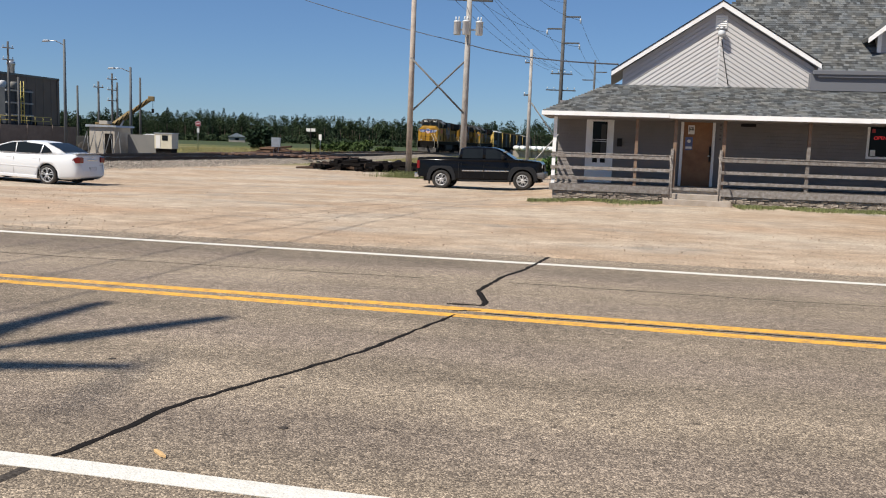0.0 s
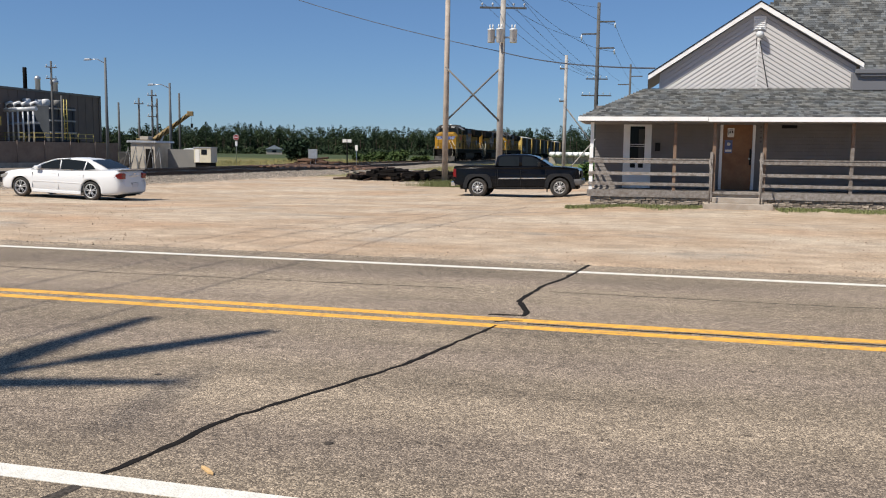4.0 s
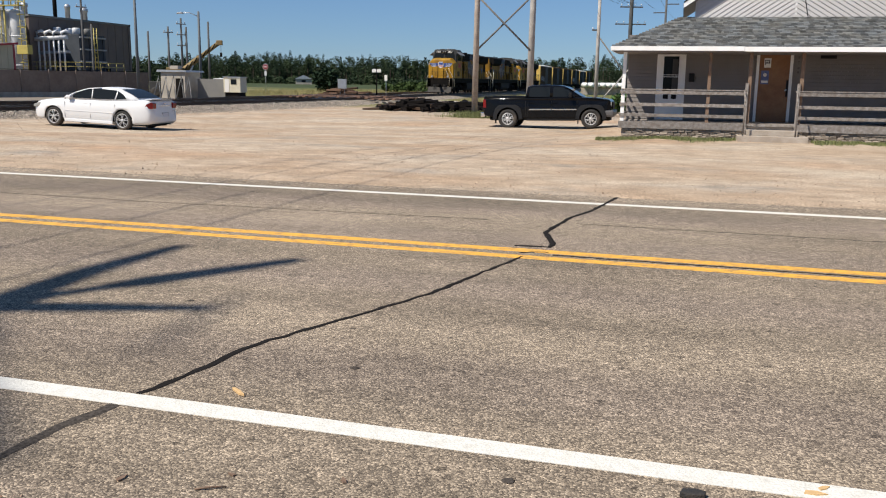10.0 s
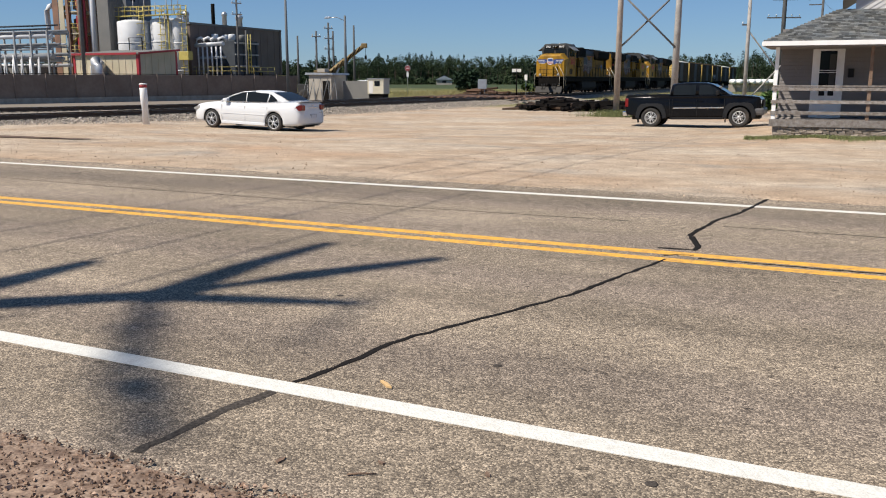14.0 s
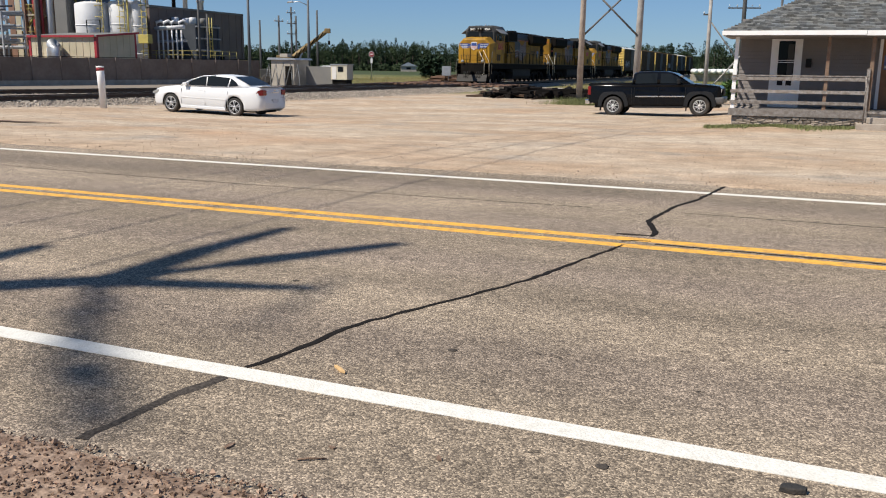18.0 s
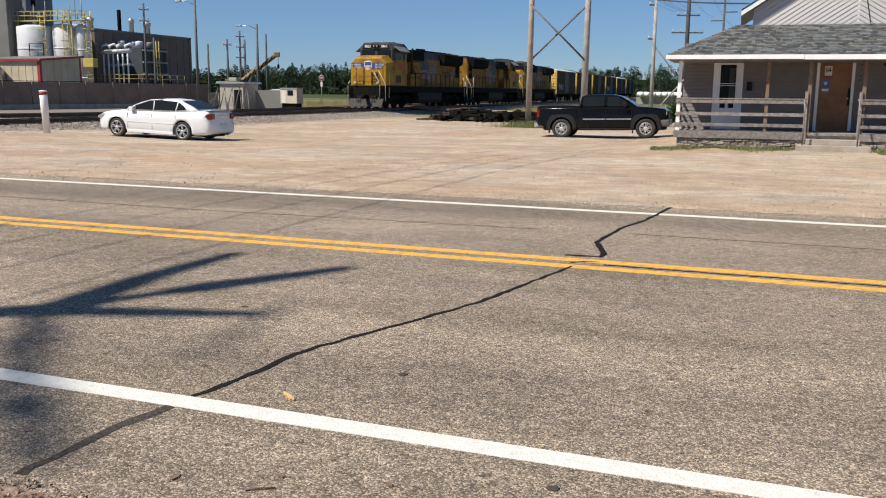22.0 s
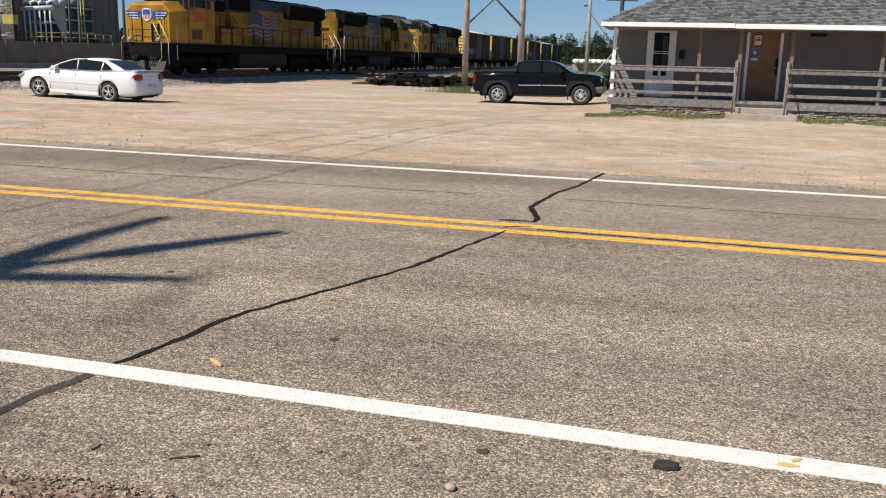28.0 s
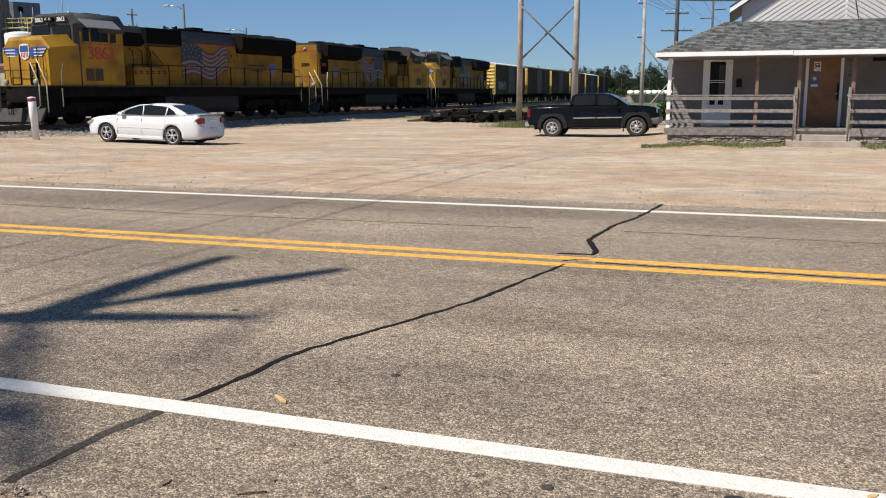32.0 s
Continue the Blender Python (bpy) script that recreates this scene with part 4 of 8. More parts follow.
    part("print_bar", lathe([(0.0005, 0), (0.055, 0.0005), (0.055, 0.002), (0.0005, 0.0025)], (2.545, WY - 0.0585, 1.9), "y", 14), M_paper, n2)
    part("print_bar", box(2.45, 2.64, WY - 0.059, WY - 0.0565, 1.66, 1.73), M_paper, n2)
    for k in range(4):
        part("number_bar", box(3.47, 3.53, WY - 0.03, WY - 0.018, 2.38 - k * 0.15, 2.47 - k * 0.15), M_number, th)
    # window by the far end, with a lit sign
    w = part("window", box(7.84, 9.32, WY - 0.05, WY - 0.005, 1.53, 2.57), M_trim, th, "white-framed window with a lit red sign")
    part("pane", box(7.91, 9.25, WY - 0.058, WY - 0.052, 1.60, 2.50), M_clear_glass, w)
    part("paper_note", box(7.95, 8.10, WY - 0.063, WY - 0.0595, 1.62, 1.80), M_paper, w)
    part("sticker", box(7.96, 8.06, WY - 0.063, WY - 0.0595, 2.32, 2.44), M_red, w)
    cu = bpy.data.curves.new("sign_text", "FONT")
    cu.body, cu.size, cu.extrude, cu.align_x = "OPEN", 0.15, 0.004, "LEFT"
    glow = bpy.data.materials.new("lit_red_tube")
    glow.use_nodes = True
    pb = glow.node_tree.nodes["Principled BSDF"]
    pb.inputs["Base Color"].default_value = (0.5, 0.02, 0.02, 1)
    pb.inputs["Emission Color"].default_value = (1, 0.05, 0.06, 1)
    pb.inputs["Emission Strength"].default_value = 0.22
    cu.materials.append(glow)
    tx = new("lit_letters", cu)
    tx.parent = w
    tx.matrix_local = pose(8.02, WY - 0.066, 2.12, 90, 0, 0)
    part("eave_vent", box(4.1, 4.55, WY - 0.05, WY - 0.016, 2.40, 2.50), M_black, th)
    # louvre and lamp at the top of the gable
    lv = part("louvre", box(3.12, 3.48, WY - 0.05, WY - 0.02, 5.40, 5.82), M_trim, gable)
    for k in range(6):
        part("slat", add_prism(bm_new(), [(WY - 0.052, 5.45 + k * 0.058), (WY - 0.085, 5.435 + k * 0.058), (WY - 0.085, 5.45 + k * 0.058), (WY - 0.052, 5.475 + k * 0.058)], 3.15, 3.45, "x"), M_trim, lv)
    lamp = part("wall_lamp", tube([(3.30, WY - 0.02, 5.37), (3.30, WY - 0.16, 5.40), (3.30, WY - 0.22, 5.34)], 0.025, 8), M_galv, gable, "round security lamp under the louvre")
    part("lamp_bowl", lathe([(0.06, 0.0), (0.11, -0.06), (0.12, -0.14), (0.09, -0.2), (0.01, -0.23)], (3.30, WY - 0.24, 5.36), "z", 16), M_porcelain, lamp)
    part("lamp_cap", lathe([(0.09, 0.08), (0.10, 0.0)], (3.30, WY - 0.24, 5.36), "z", 16), M_galv, lamp)
    part("lamp_cable", tube([(3.33, WY - 0.06, 5.1), (3.42, WY - 0.06, 4.6), (3.62, WY - 0.055, 3.66)], 0.012, 5), M_black, gable)
    part("conduit", tube([(gm - 0.05, WY - 0.03, 5.3), (gm - 0.05, WY - 0.03, 4.9)], 0.012, 6), M_black, gable)
    return th


build_house()

# ---- vehicles ----
M_carwhite = material("white_car_paint", (0.69, 0.695, 0.70), 0.25, grain=0.015)
M_truckblack = material("black_truck_paint", (0.004, 0.0045, 0.006), 0.14, grain=0.05, spec=0.2, dirt=(0.04, 0.03, 0.024), dirt_scale=1.2, dirt_amount=0.06)
M_tyre = material("tyre_rubber", (0.022, 0.021, 0.02), 0.85, grain=0.2, dirt=(0.13, 0.10, 0.075), dirt_scale=4, dirt_amount=0.5, bump=0.3, bump_scale=60)
M_alloy = material("alloy_wheel", (0.50, 0.50, 0.51), 0.4, 0.3, grain=0.04)
M_chrome = material("chrome", (0.75, 0.75, 0.75), 0.15, 1.0)
M_tail = material("red_tail_lamp", (0.17, 0.005, 0.007), 0.15)
M_under = material("under_body", (0.012, 0.012, 0.012), 0.9, grain=0.2)
M_plate = material("plate", (0.55, 0.57, 0.62), 0.5, grain=0.08)
M_gap = material("panel_gap", (0.34, 0.34, 0.34), 0.8)
M_flare = material("flare_plastic", (0.012, 0.0125, 0.014), 0.5, spec=0.3, grain=0.1)
M_bumper = material("dull_bumper", (0.09, 0.09, 0.095), 0.4, spec=0.4, dirt=(0.12, 0.095, 0.07), dirt_scale=3, dirt_amount=0.4)
M_headlamp = material("lamp_lens", (0.30, 0.30, 0.29), 0.1)


def arch(cx, r, z0, n=9):
    """Points over a wheel opening, from the front to the rear of the car's outline."""
    a0 = math.asin(min(1, max(-1, (z0 - 0.0) / r)))
    return [(cx + r * math.cos(t), r * math.sin(t)) for t in (a0 + (math.pi - 2 * a0) * k / (n - 1) for k in range(n))]


def hoop(profile, n=32):
    """A turned ring round the y axis with a closed profile of (radius, along)."""
    bm = bm_new()
    rings = [[bm.verts.new((r * math.cos(2 * math.pi * i / n), h, r * math.sin(2 * math.pi * i / n))) for i in range(n)] for r, h in profile]
    for a, b in zip(rings, rings[1:] + rings[:1]):
        for i in range(n):
            bm.faces.new((a[i], a[(i + 1) % n], b[(i + 1) % n], b[i])).smooth = True
    bmesh.ops.recalc_face_normals(bm, faces=bm.faces[:])
    return bm


def wheel(th, x, y, r, w, side, spokes=5, wheel_r=0.71):
    """A wheel on the car's side: tyre, rim, paired spokes over a dark barrel, hub."""
    tyre = part("wheel", hoop([(r * wheel_r, -w / 2), (r * 0.93, -w / 2), (r, -w / 2 + 0.035), (r, w / 2 - 0.035), (r * 0.93, w / 2), (r * wheel_r, w / 2)]), M_tyre, th)
    tyre.matrix_local = pose(x, y, r)
    s = side
    part("rim", hoop([(r * wheel_r, s * (w / 2 + 0.004)), (r * (wheel_r - 0.055), s * (w / 2 + 0.006)), (r * (wheel_r - 0.075), s * (w / 2 - 0.05)), (r * wheel_r, s * (w / 2 - 0.05))]), M_alloy, tyre)
    part("brake_disc", lathe([(r * (wheel_r - 0.02), s * (w / 2 - 0.06)), (r * (wheel_r - 0.02), s * (w / 2 - 0.052)), (0.001, s * (w / 2 - 0.05))], (0, 0, 0), "y", 24), M_under, tyre)
    for k in range(spokes):
        a = 2 * math.pi * k / spokes + 0.3
        for off in (-0.17, 0.17):
            c, d = math.cos(a + off), math.sin(a + off)
            c2, d2 = math.cos(a + off * 1.15), math.sin(a + off * 1.15)
            part("spoke", tube([(r * 0.12 * c, s * (w / 2 - 0.012), r * 0.12 * d), (r * 0.36 * c2, s * (w / 2 - 0.004), r * 0.36 * d2), (r * (wheel_r - 0.05) * c2, s * (w / 2 - 0.014), r * (wheel_r - 0.05) * d2)], [r * 0.042, r * 0.036, r * 0.044], 6), M_alloy, tyre)
    part("hub_cap", lathe([(r * 0.18, s * (w / 2 - 0.02)), (r * 0.165, s * (w / 2 + 0.008)), (0.001, s * (w / 2 + 0.012))], (0, 0, 0), "y", 18), M_alloy, tyre)
    return tyre


def smooth_curve(xs, vs):
    """A smooth line through given values, as a function of x (xs falling or rising)."""
    pts = sorted(zip(xs, vs))

    def at(x):
        if x <= pts[0][0]:
            return pts[0][1]
        if x >= pts[-1][0]:
            return pts[-1][1]
        i = max(k for k in range(len(pts) - 1) if pts[k][0] <= x)
        (x0, v0), (x1, v1) = pts[i], pts[i + 1]
        m0 = (v1 - pts[i - 1][1]) / (x1 - pts[i - 1][0]) if i else (v1 - v0) / (x1 - x0)
        m1 = (pts[i + 2][1] - v0) / (pts[i + 2][0] - x0) if i + 2 < len(pts) else (v1 - v0) / (x1 - x0)
        t, h = (x - x0) / (x1 - x0), x1 - x0
        return (2 * t ** 3 - 3 * t * t + 1) * v0 + (t ** 3 - 2 * t * t + t) * h * m0 + (3 * t * t - 2 * t ** 3) * v1 + (t ** 3 - t * t) * h * m1
    return at


def car_shell(x0, x1, half, low, top, arches, shoulder, rear=None):
    """A smooth lower body with open wheel arches. arches: (x, wheel height, radius); rear(x, z) shifts the tail."""
    stations = {round(x0 + (x1 - x0) * k / 60, 4) for k in range(61)}
    for cx, _, ra in arches:
        stations |= {round(cx + ra * math.cos(math.pi * k / 18), 4) for k in range(19)}
    rings = []
    for x in sorted(stations):
        w, lo_, hi_ = half(x), low(x), top(x)
        sh = hi_ - shoulder
        line = [(0.0, lo_), (w * 0.80, lo_), (w * 0.93, lo_ + 0.035), (w * 0.965, lo_ + 0.10), (w * 0.985, lo_ + 0.40 * (sh - lo_)), (w, lo_ + 0.62 * (sh - lo_)), (w * 0.992, lo_ + 0.80 * (sh - lo_)), (w * 0.965, sh), (w * 0.925, sh + 0.55 * shoulder), (w * 0.84, hi_ - 0.012), (w * 0.5, hi_), (0.0, hi_ + 0.012)]
        floor = -1.0
        for cx, cz, ra in arches:
            d = ra * ra - (x - cx) ** 2
            if d > -1e-6:
                floor = max(floor, cz + math.sqrt(max(0.0, d)))
        line = [(y, max(z, min(floor, sh - 0.02))) for y, z in line]
        ring = [(x + (rear(x, z) if rear else 0.0), -y, z) for y, z in line] + [(x + (rear(x, z) if rear else 0.0), y, z) for y, z in line[-2:0:-1]]
        rings.append(ring)
    return loft(rings)


def loft(sections, closed=True):
    """A skin over cross sections of equal point count."""
    bm = bm_new()
    rings = [[bm.verts.new(p) for p in s] for s in sections]
    n = len(rings[0])
    for a, b in zip(rings, rings[1:]):
        for k in range(n if closed else n - 1):
            bm.faces.new((a[k], a[(k + 1) % n], b[(k + 1) % n], b[k])).smooth = True
    if closed:
        bm.faces.new(rings[0][::-1])
        bm.faces.new(rings[-1])
    bmesh.ops.recalc_face_normals(bm, faces=bm.faces[:])
    return bm


def outline_body(outline, half, taper, bevel, belt, ends=None):
    """A body from its side outline, drawn in towards the top and rounded at the shoulders."""
    bm = add_prism(bm_new(), outline, -half, half, "y")
    bmesh.ops.bevel(bm, geom=[e for e in bm.edges if abs(e.verts[0].co.y - e.verts[1].co.y) < 1e-4], offset=bevel, segments=3, affect="EDGES", profile=0.55)
    for v in bm.verts:
        if v.co.z > belt:
            v.co.y *= 1 - taper * (v.co.z - belt)
    for v in bm.verts:
        x = v.co.x
        if ends and x > ends[0]:
            v.co.y *= 1 - ends[2] * ((x - ends[0]) / (ends[3] - ends[0])) ** 2
        if ends and x < ends[1]:
            v.co.y *= 1 - ends[4] * ((x - ends[1]) / (ends[5] - ends[1])) ** 2
    for f in bm.faces:
        f.smooth = f.calc_area() < 0.2
    return bm


def side_glass(pts, y, tuck, zb, side):
    """A pane on the flank: outline in x and z, leaning in towards the roof."""
    bm = bm_new()
    outer = [bm.verts.new((x, side * (y - tuck * (z - zb)), z)) for x, z in pts]
    inner = [bm.verts.new((x, side * (y - 0.03 - tuck * (z - zb)), z)) for x, z in pts]
    n = len(pts)
    bm.faces.new(outer)
    bm.faces.new(inner[::-1])
    for k in range(n):
        bm.faces.new((outer[k], inner[k], inner[(k + 1) % n], outer[(k + 1) % n]))
    bmesh.ops.recalc_face_normals(bm, faces=bm.faces[:])
    return bm


def build_sedan(m):
    """Faces +x; the origin lies on the ground under its middle."""
    th = thing("sedan_car", m, "white four-door sedan with alloy wheels parked on dirt", "car")
    fw, rw, r = 1.50, -1.282, 0.335
    xs_ = (-2.40, -2.36, -2.28, -2.1, -1.75, -1.3, -0.5, 0.5, 1.15, 1.6, 1.95, 2.2, 2.36, 2.44, 2.47)
    half = smooth_curve(xs_, (0.66, 0.78, 0.845, 0.885, 0.91, 0.92, 0.925, 0.925, 0.92, 0.915, 0.89, 0.83, 0.74, 0.63, 0.50))
    low = smooth_curve(xs_, (0.34, 0.29, 0.26, 0.23, 0.205, 0.195, 0.19, 0.19, 0.19, 0.195, 0.20, 0.21, 0.225, 0.25, 0.30))
    top = smooth_curve(xs_, (1.00, 1.045, 1.065, 1.075, 1.065, 1.05, 1.025, 1.01, 0.99, 0.955, 0.905, 0.85, 0.79, 0.735, 0.66))

    def tail(x, z):
        k = smoothstep(-2.15, -2.40, x)
        return k * (0.07 * smoothstep(0.66, 0.78, z) - 0.03 * (1 - smoothstep(0.60, 0.72, z)) * smoothstep(0.25, 0.34, z))
    part("body", car_shell(-2.40, 2.47, half, low, top, ((fw, r, 0.385), (rw, r, 0.385)), 0.12, tail), M_carwhite, th)
    for cx in (fw, rw):
        for s in (-1, 1):
            bm = bm_new()
            ang = [radians(-12 + 204 * k / 16) for k in range(17)]
            ring = [[bm.verts.new((cx + 0.384 * math.cos(t), s * yy, r + 0.384 * math.sin(t))) for t in ang] for yy in (0.60, 0.88)]
            for k in range(16):
                bm.faces.new((ring[0][k], ring[0][k + 1], ring[1][k + 1], ring[1][k]))
            bm.faces.new(ring[0])
            part("wheel_well", bm, M_under, th)
    cab = []
    for x, zr, wt in ((1.14, 0.98, 0.80), (0.66, 1.25, 0.70), (0.18, 1.43, 0.64), (-0.35, 1.49, 0.62), (-0.85, 1.47, 0.62), (-1.25, 1.385, 0.64), (-1.62, 1.24, 0.68), (-1.98, 1.07, 0.74)):
        cab.append([(x, -0.845, 0.97), (x, -(wt + 0.02), max(zr - 0.04, 0.975)), (x, -wt * 0.6, zr), (x, wt * 0.6, zr), (x, wt + 0.02, max(zr - 0.04, 0.975)), (x, 0.845, 0.97)])
    part("cabin", loft(cab), M_carwhite, th)
    part("windscreen", loft([[(1.10, -0.74, 1.02), (1.10, 0.74, 1.02)], [(0.67, -0.65, 1.265), (0.67, 0.65, 1.265)], [(0.26, -0.58, 1.42), (0.26, 0.58, 1.42)]], False), M_dark_glass, th)
    part("rear_window", loft([[(-1.08, -0.57, 1.445), (-1.08, 0.57, 1.445)], [(-1.45, -0.60, 1.325), (-1.45, 0.60, 1.325)], [(-1.86, -0.66, 1.145), (-1.86, 0.66, 1.145)]], False), M_dark_glass, th)
    for s in (-1, 1):
        part("front_window", side_glass([(0.92, 1.02), (0.0, 1.03), (0.06, 1.40), (0.24, 1.39), (0.60, 1.22)], 0.862, 0.42, 0.98, s), M_dark_glass, th)
        pillar = add_rod(bm_new(), (1.08, s * 0.815, 1.0), (0.65, s * 0.738, 1.235), 0.03, 0.028, 8)
        add_rod(pillar, (0.66, s * 0.738, 1.23), (0.18, s * 0.670, 1.40), 0.028, 0.028, 8)
        part("windscreen_pillar", add_rod(pillar, (0.20, s * 0.672, 1.395), (-0.32, s * 0.640, 1.448), 0.028, 0.024, 8), M_carwhite, th)
        part("rear_side_window", side_glass([(-0.06, 1.03), (-0.92, 1.045), (-0.95, 1.385), (-0.3, 1.42), (-0.01, 1.405)], 0.862, 0.42, 0.98, s), M_dark_glass, th)
        part("quarter_window", side_glass([(-1.0, 1.05), (-1.42, 1.10), (-1.28, 1.23), (-1.02, 1.365)], 0.862, 0.42, 0.98, s), M_dark_glass, th)
        part("mirror", box(0.72, 0.90, s * 0.90 - 0.10, s * 0.90 + 0.10, 1.00, 1.12, 0.03), M_carwhite, th)
        for x in (0.18, -0.80):
            part("door_handle", box(x - 0.1, x + 0.1, s * 0.885 - 0.02, s * 0.885 + 0.02, 0.845, 0.875, 0.008), M_carwhite, th)
        for x in (1.02, -0.02, -1.0):
            part("door_gap", box(x - 0.005, x + 0.005, s * 0.905 - 0.02, s * 0.905 + 0.012, 0.34, 0.88), M_gap, th)
        part("side_moulding", box(-0.95, 1.0, s * 0.915 - 0.01, s * 0.915 + 0.012, 0.56, 0.60, 0.006), M_carwhite, th)
        part("sill", box(-0.9, 1.05, s * 0.895 - 0.02, s * 0.895 + 0.02, 0.19, 0.29, 0.015), M_carwhite, th)
        part("tail_lamp", prism([(-2.26, 0.83), (-2.38, 0.79), (-2.525, 0.80), (-2.53, 0.97), (-2.46, 1.00), (-2.34, 0.945)], 0.52 if s > 0 else -0.845, 0.845 if s > 0 else -0.52, "y", 0.012), M_tail, th, "red tail lamp")
        part("headlamp", prism([(2.04, 0.69), (2.36, 0.62), (2.37, 0.71), (2.10, 0.81)], 0.44 if s > 0 else -0.84, 0.84 if s > 0 else -0.44, "y", 0.015), M_headlamp, th)
        wheel(th, fw, s * 0.795, r, 0.22, s, 5, 0.72)
        wheel(th, rw, s * 0.795, r, 0.22, s, 5, 0.72)
    part("spoiler", prism([(-2.18, 1.085), (-2.47, 1.11), (-2.50, 1.14), (-2.2, 1.11)], -0.74, 0.74, "y", 0.01), M_carwhite, th)
    part("number_plate", box(-2.572, -2.553, -0.16, 0.16, 0.51, 0.65), M_plate, th)
    part("emblem", box(-2.545, -2.50, -0.06, 0.06, 0.96, 0.99, 0.006), M_chrome, th)
    part("trunk_strip", box(-2.535, -2.50, -0.30, 0.30, 0.885, 0.90), M_chrome, th)
    part("lower_valance", box(-2.44, -2.25, -0.62, 0.62, 0.23, 0.33, 0.02), M_under, th)
    part("bumper_gap", box(-2.515, -2.50, -0.66, 0.66, 0.69, 0.705), M_gap, th)
    part("lower_grille", box(2.30, 2.46, -0.62, 0.62, 0.27, 0.36, 0.02), M_under, th, "dark lower grille")
    part("licence_recess", box(-2.552, -2.535, -0.22, 0.22, 0.50, 0.66, 0.01), M_gap, th)
    part("under_tray", box(-2.2, 2.0, -0.60, 0.60, 0.16, 0.30), M_under, th)
    part("grille", box(2.42, 2.47, -0.45, 0.45, 0.32, 0.55, 0.02), M_under, th)
    part("exhaust", rod((-2.30, -0.5, 0.23), (-2.46, -0.5, 0.23), 0.028, None, 12), M_chrome, th)
    # a short rear deck
    for ob in th.children:
        if ob.name.split(".")[0] not in ("wheel", "wheel_well", "body"):
            for v in ob.data.vertices:
                if ob.name.startswith("tail_lamp") and abs(v.co.y) > 0.6:
                    d = max(0.0, -2.15 - v.co.x)
                    v.co.y = math.copysign(0.885 - 0.9 * d * d - 0.06 * d, v.co.y)
                if v.co.z > 1.0:
                    v.co.z = 1.0 + (v.co.z - 1.0) * 0.9
                if v.co.x < -1.0:
                    v.co.x = -1.0 + (v.co.x + 1.0) * 0.91
    return th


def build_pickup(m):
    """Faces +x; the origin lies on the ground under its middle."""
    th = thing("pickup_truck", m, "black crew-cab pickup truck with chrome side strips", "truck")
    fw, rw, r = 1.82, -1.82, 0.42
    low = [(2.66, 0.52), (2.69, 0.70), (2.67, 1.14), (2.58, 1.24), (2.2, 1.30), (1.25, 1.36), (-0.98, 1.33), (-1.02, 1.33), (-2.86, 1.31), (-2.90, 1.28), (-2.92, 0.62), (-2.80, 0.55)]
    low += [(x, z + r) for x, z in arch(rw, 0.50, 0.06)][::-1] + [(-1.2, 0.44), (1.2, 0.44)] + [(x, z + r) for x, z in arch(fw, 0.50, 0.06)][::-1] + [(2.45, 0.50)]
    part("body", outline_body(low, 0.98, 0.05, 0.05, 0.9, (2.2, -2.7, 0.12, 2.8, 0.03, -2.92)), M_truckblack, th)
    part("bed_liner", box(-2.80, -1.10, -0.85, 0.85, 1.28, 1.322), M_under, th)
    for s in (-1, 1):
        part("bed_rail", box(-2.86, -1.04, s * 0.90 - 0.055, s * 0.90 + 0.055, 1.30, 1.40, 0.02), M_truckblack, th)
    part("tailgate", box(-2.945, -2.89, -0.80, 0.80, 0.68, 1.36, 0.015), M_truckblack, th)
    cab = []
    for x, zr, wt in ((1.42, 1.345, 0.86), (0.92, 1.66, 0.78), (0.62, 1.82, 0.73), (0.35, 1.87, 0.71), (-0.2, 1.89, 0.71), (-0.80, 1.87, 0.71), (-0.98, 1.81, 0.73), (-1.06, 1.33, 0.84)):
        cab.append([(x, -0.92, 1.31), (x, -(wt + 0.02), max(zr - 0.05, 1.315)), (x, -wt * 0.7, zr), (x, wt * 0.7, zr), (x, wt + 0.02, max(zr - 0.05, 1.315)), (x, 0.92, 1.31)])
    part("cabin", loft(cab), M_truckblack, th)
    part("windscreen", loft([[(1.40, -0.80, 1.375), (1.40, 0.80, 1.375)], [(0.96, -0.74, 1.655), (0.96, 0.74, 1.655)], [(0.70, -0.70, 1.80), (0.70, 0.70, 1.80)]], False), M_dark_glass, th)
    part("rear_window", loft([[(-1.02, -0.70, 1.36), (-1.02, 0.70, 1.36)], [(-0.95, -0.62, 1.74), (-0.95, 0.62, 1.74)]], False), M_dark_glass, th)
    for s in (-1, 1):
        part("front_window", side_glass([(1.12, 1.37), (0.16, 1.37), (0.16, 1.785), (0.56, 1.775), (0.84, 1.63)], 0.928, 0.36, 1.32, s), M_dark_glass, th)
        part("rear_side_window", side_glass([(0.02, 1.37), (-0.90, 1.37), (-0.86, 1.74), (-0.72, 1.79), (0.02, 1.795)], 0.928, 0.36, 1.32, s), M_dark_glass, th)
        part("mirror", box(0.88, 1.02, s * 1.07 - 0.11, s * 1.07 + 0.11, 1.34, 1.54, 0.03), M_black, th)
        part("chrome_strip", box(0.13, 1.2, s * 0.985 - 0.008, s * 0.985 + 0.016, 0.80, 0.85, 0.005), M_chrome, th)
        part("chrome_strip", box(-0.88, 0.09, s * 0.985 - 0.008, s * 0.985 + 0.016, 0.80, 0.85, 0.005), M_chrome, th)
        for x in (0.26, -0.74):
            part("door_handle", box(x - 0.1, x + 0.1, s * 0.975 - 0.01, s * 0.975 + 0.03, 1.09, 1.13, 0.01), M_truckblack, th)
        for x in (1.22, 0.1, -0.92, -1.03):
            part("door_gap", box(x - 0.005, x + 0.005, s * 0.972 - 0.02, s * 0.972 + 0.012, 0.5, 1.2), M_under, th)
        for cx in (fw, rw):
            bm = bm_new()
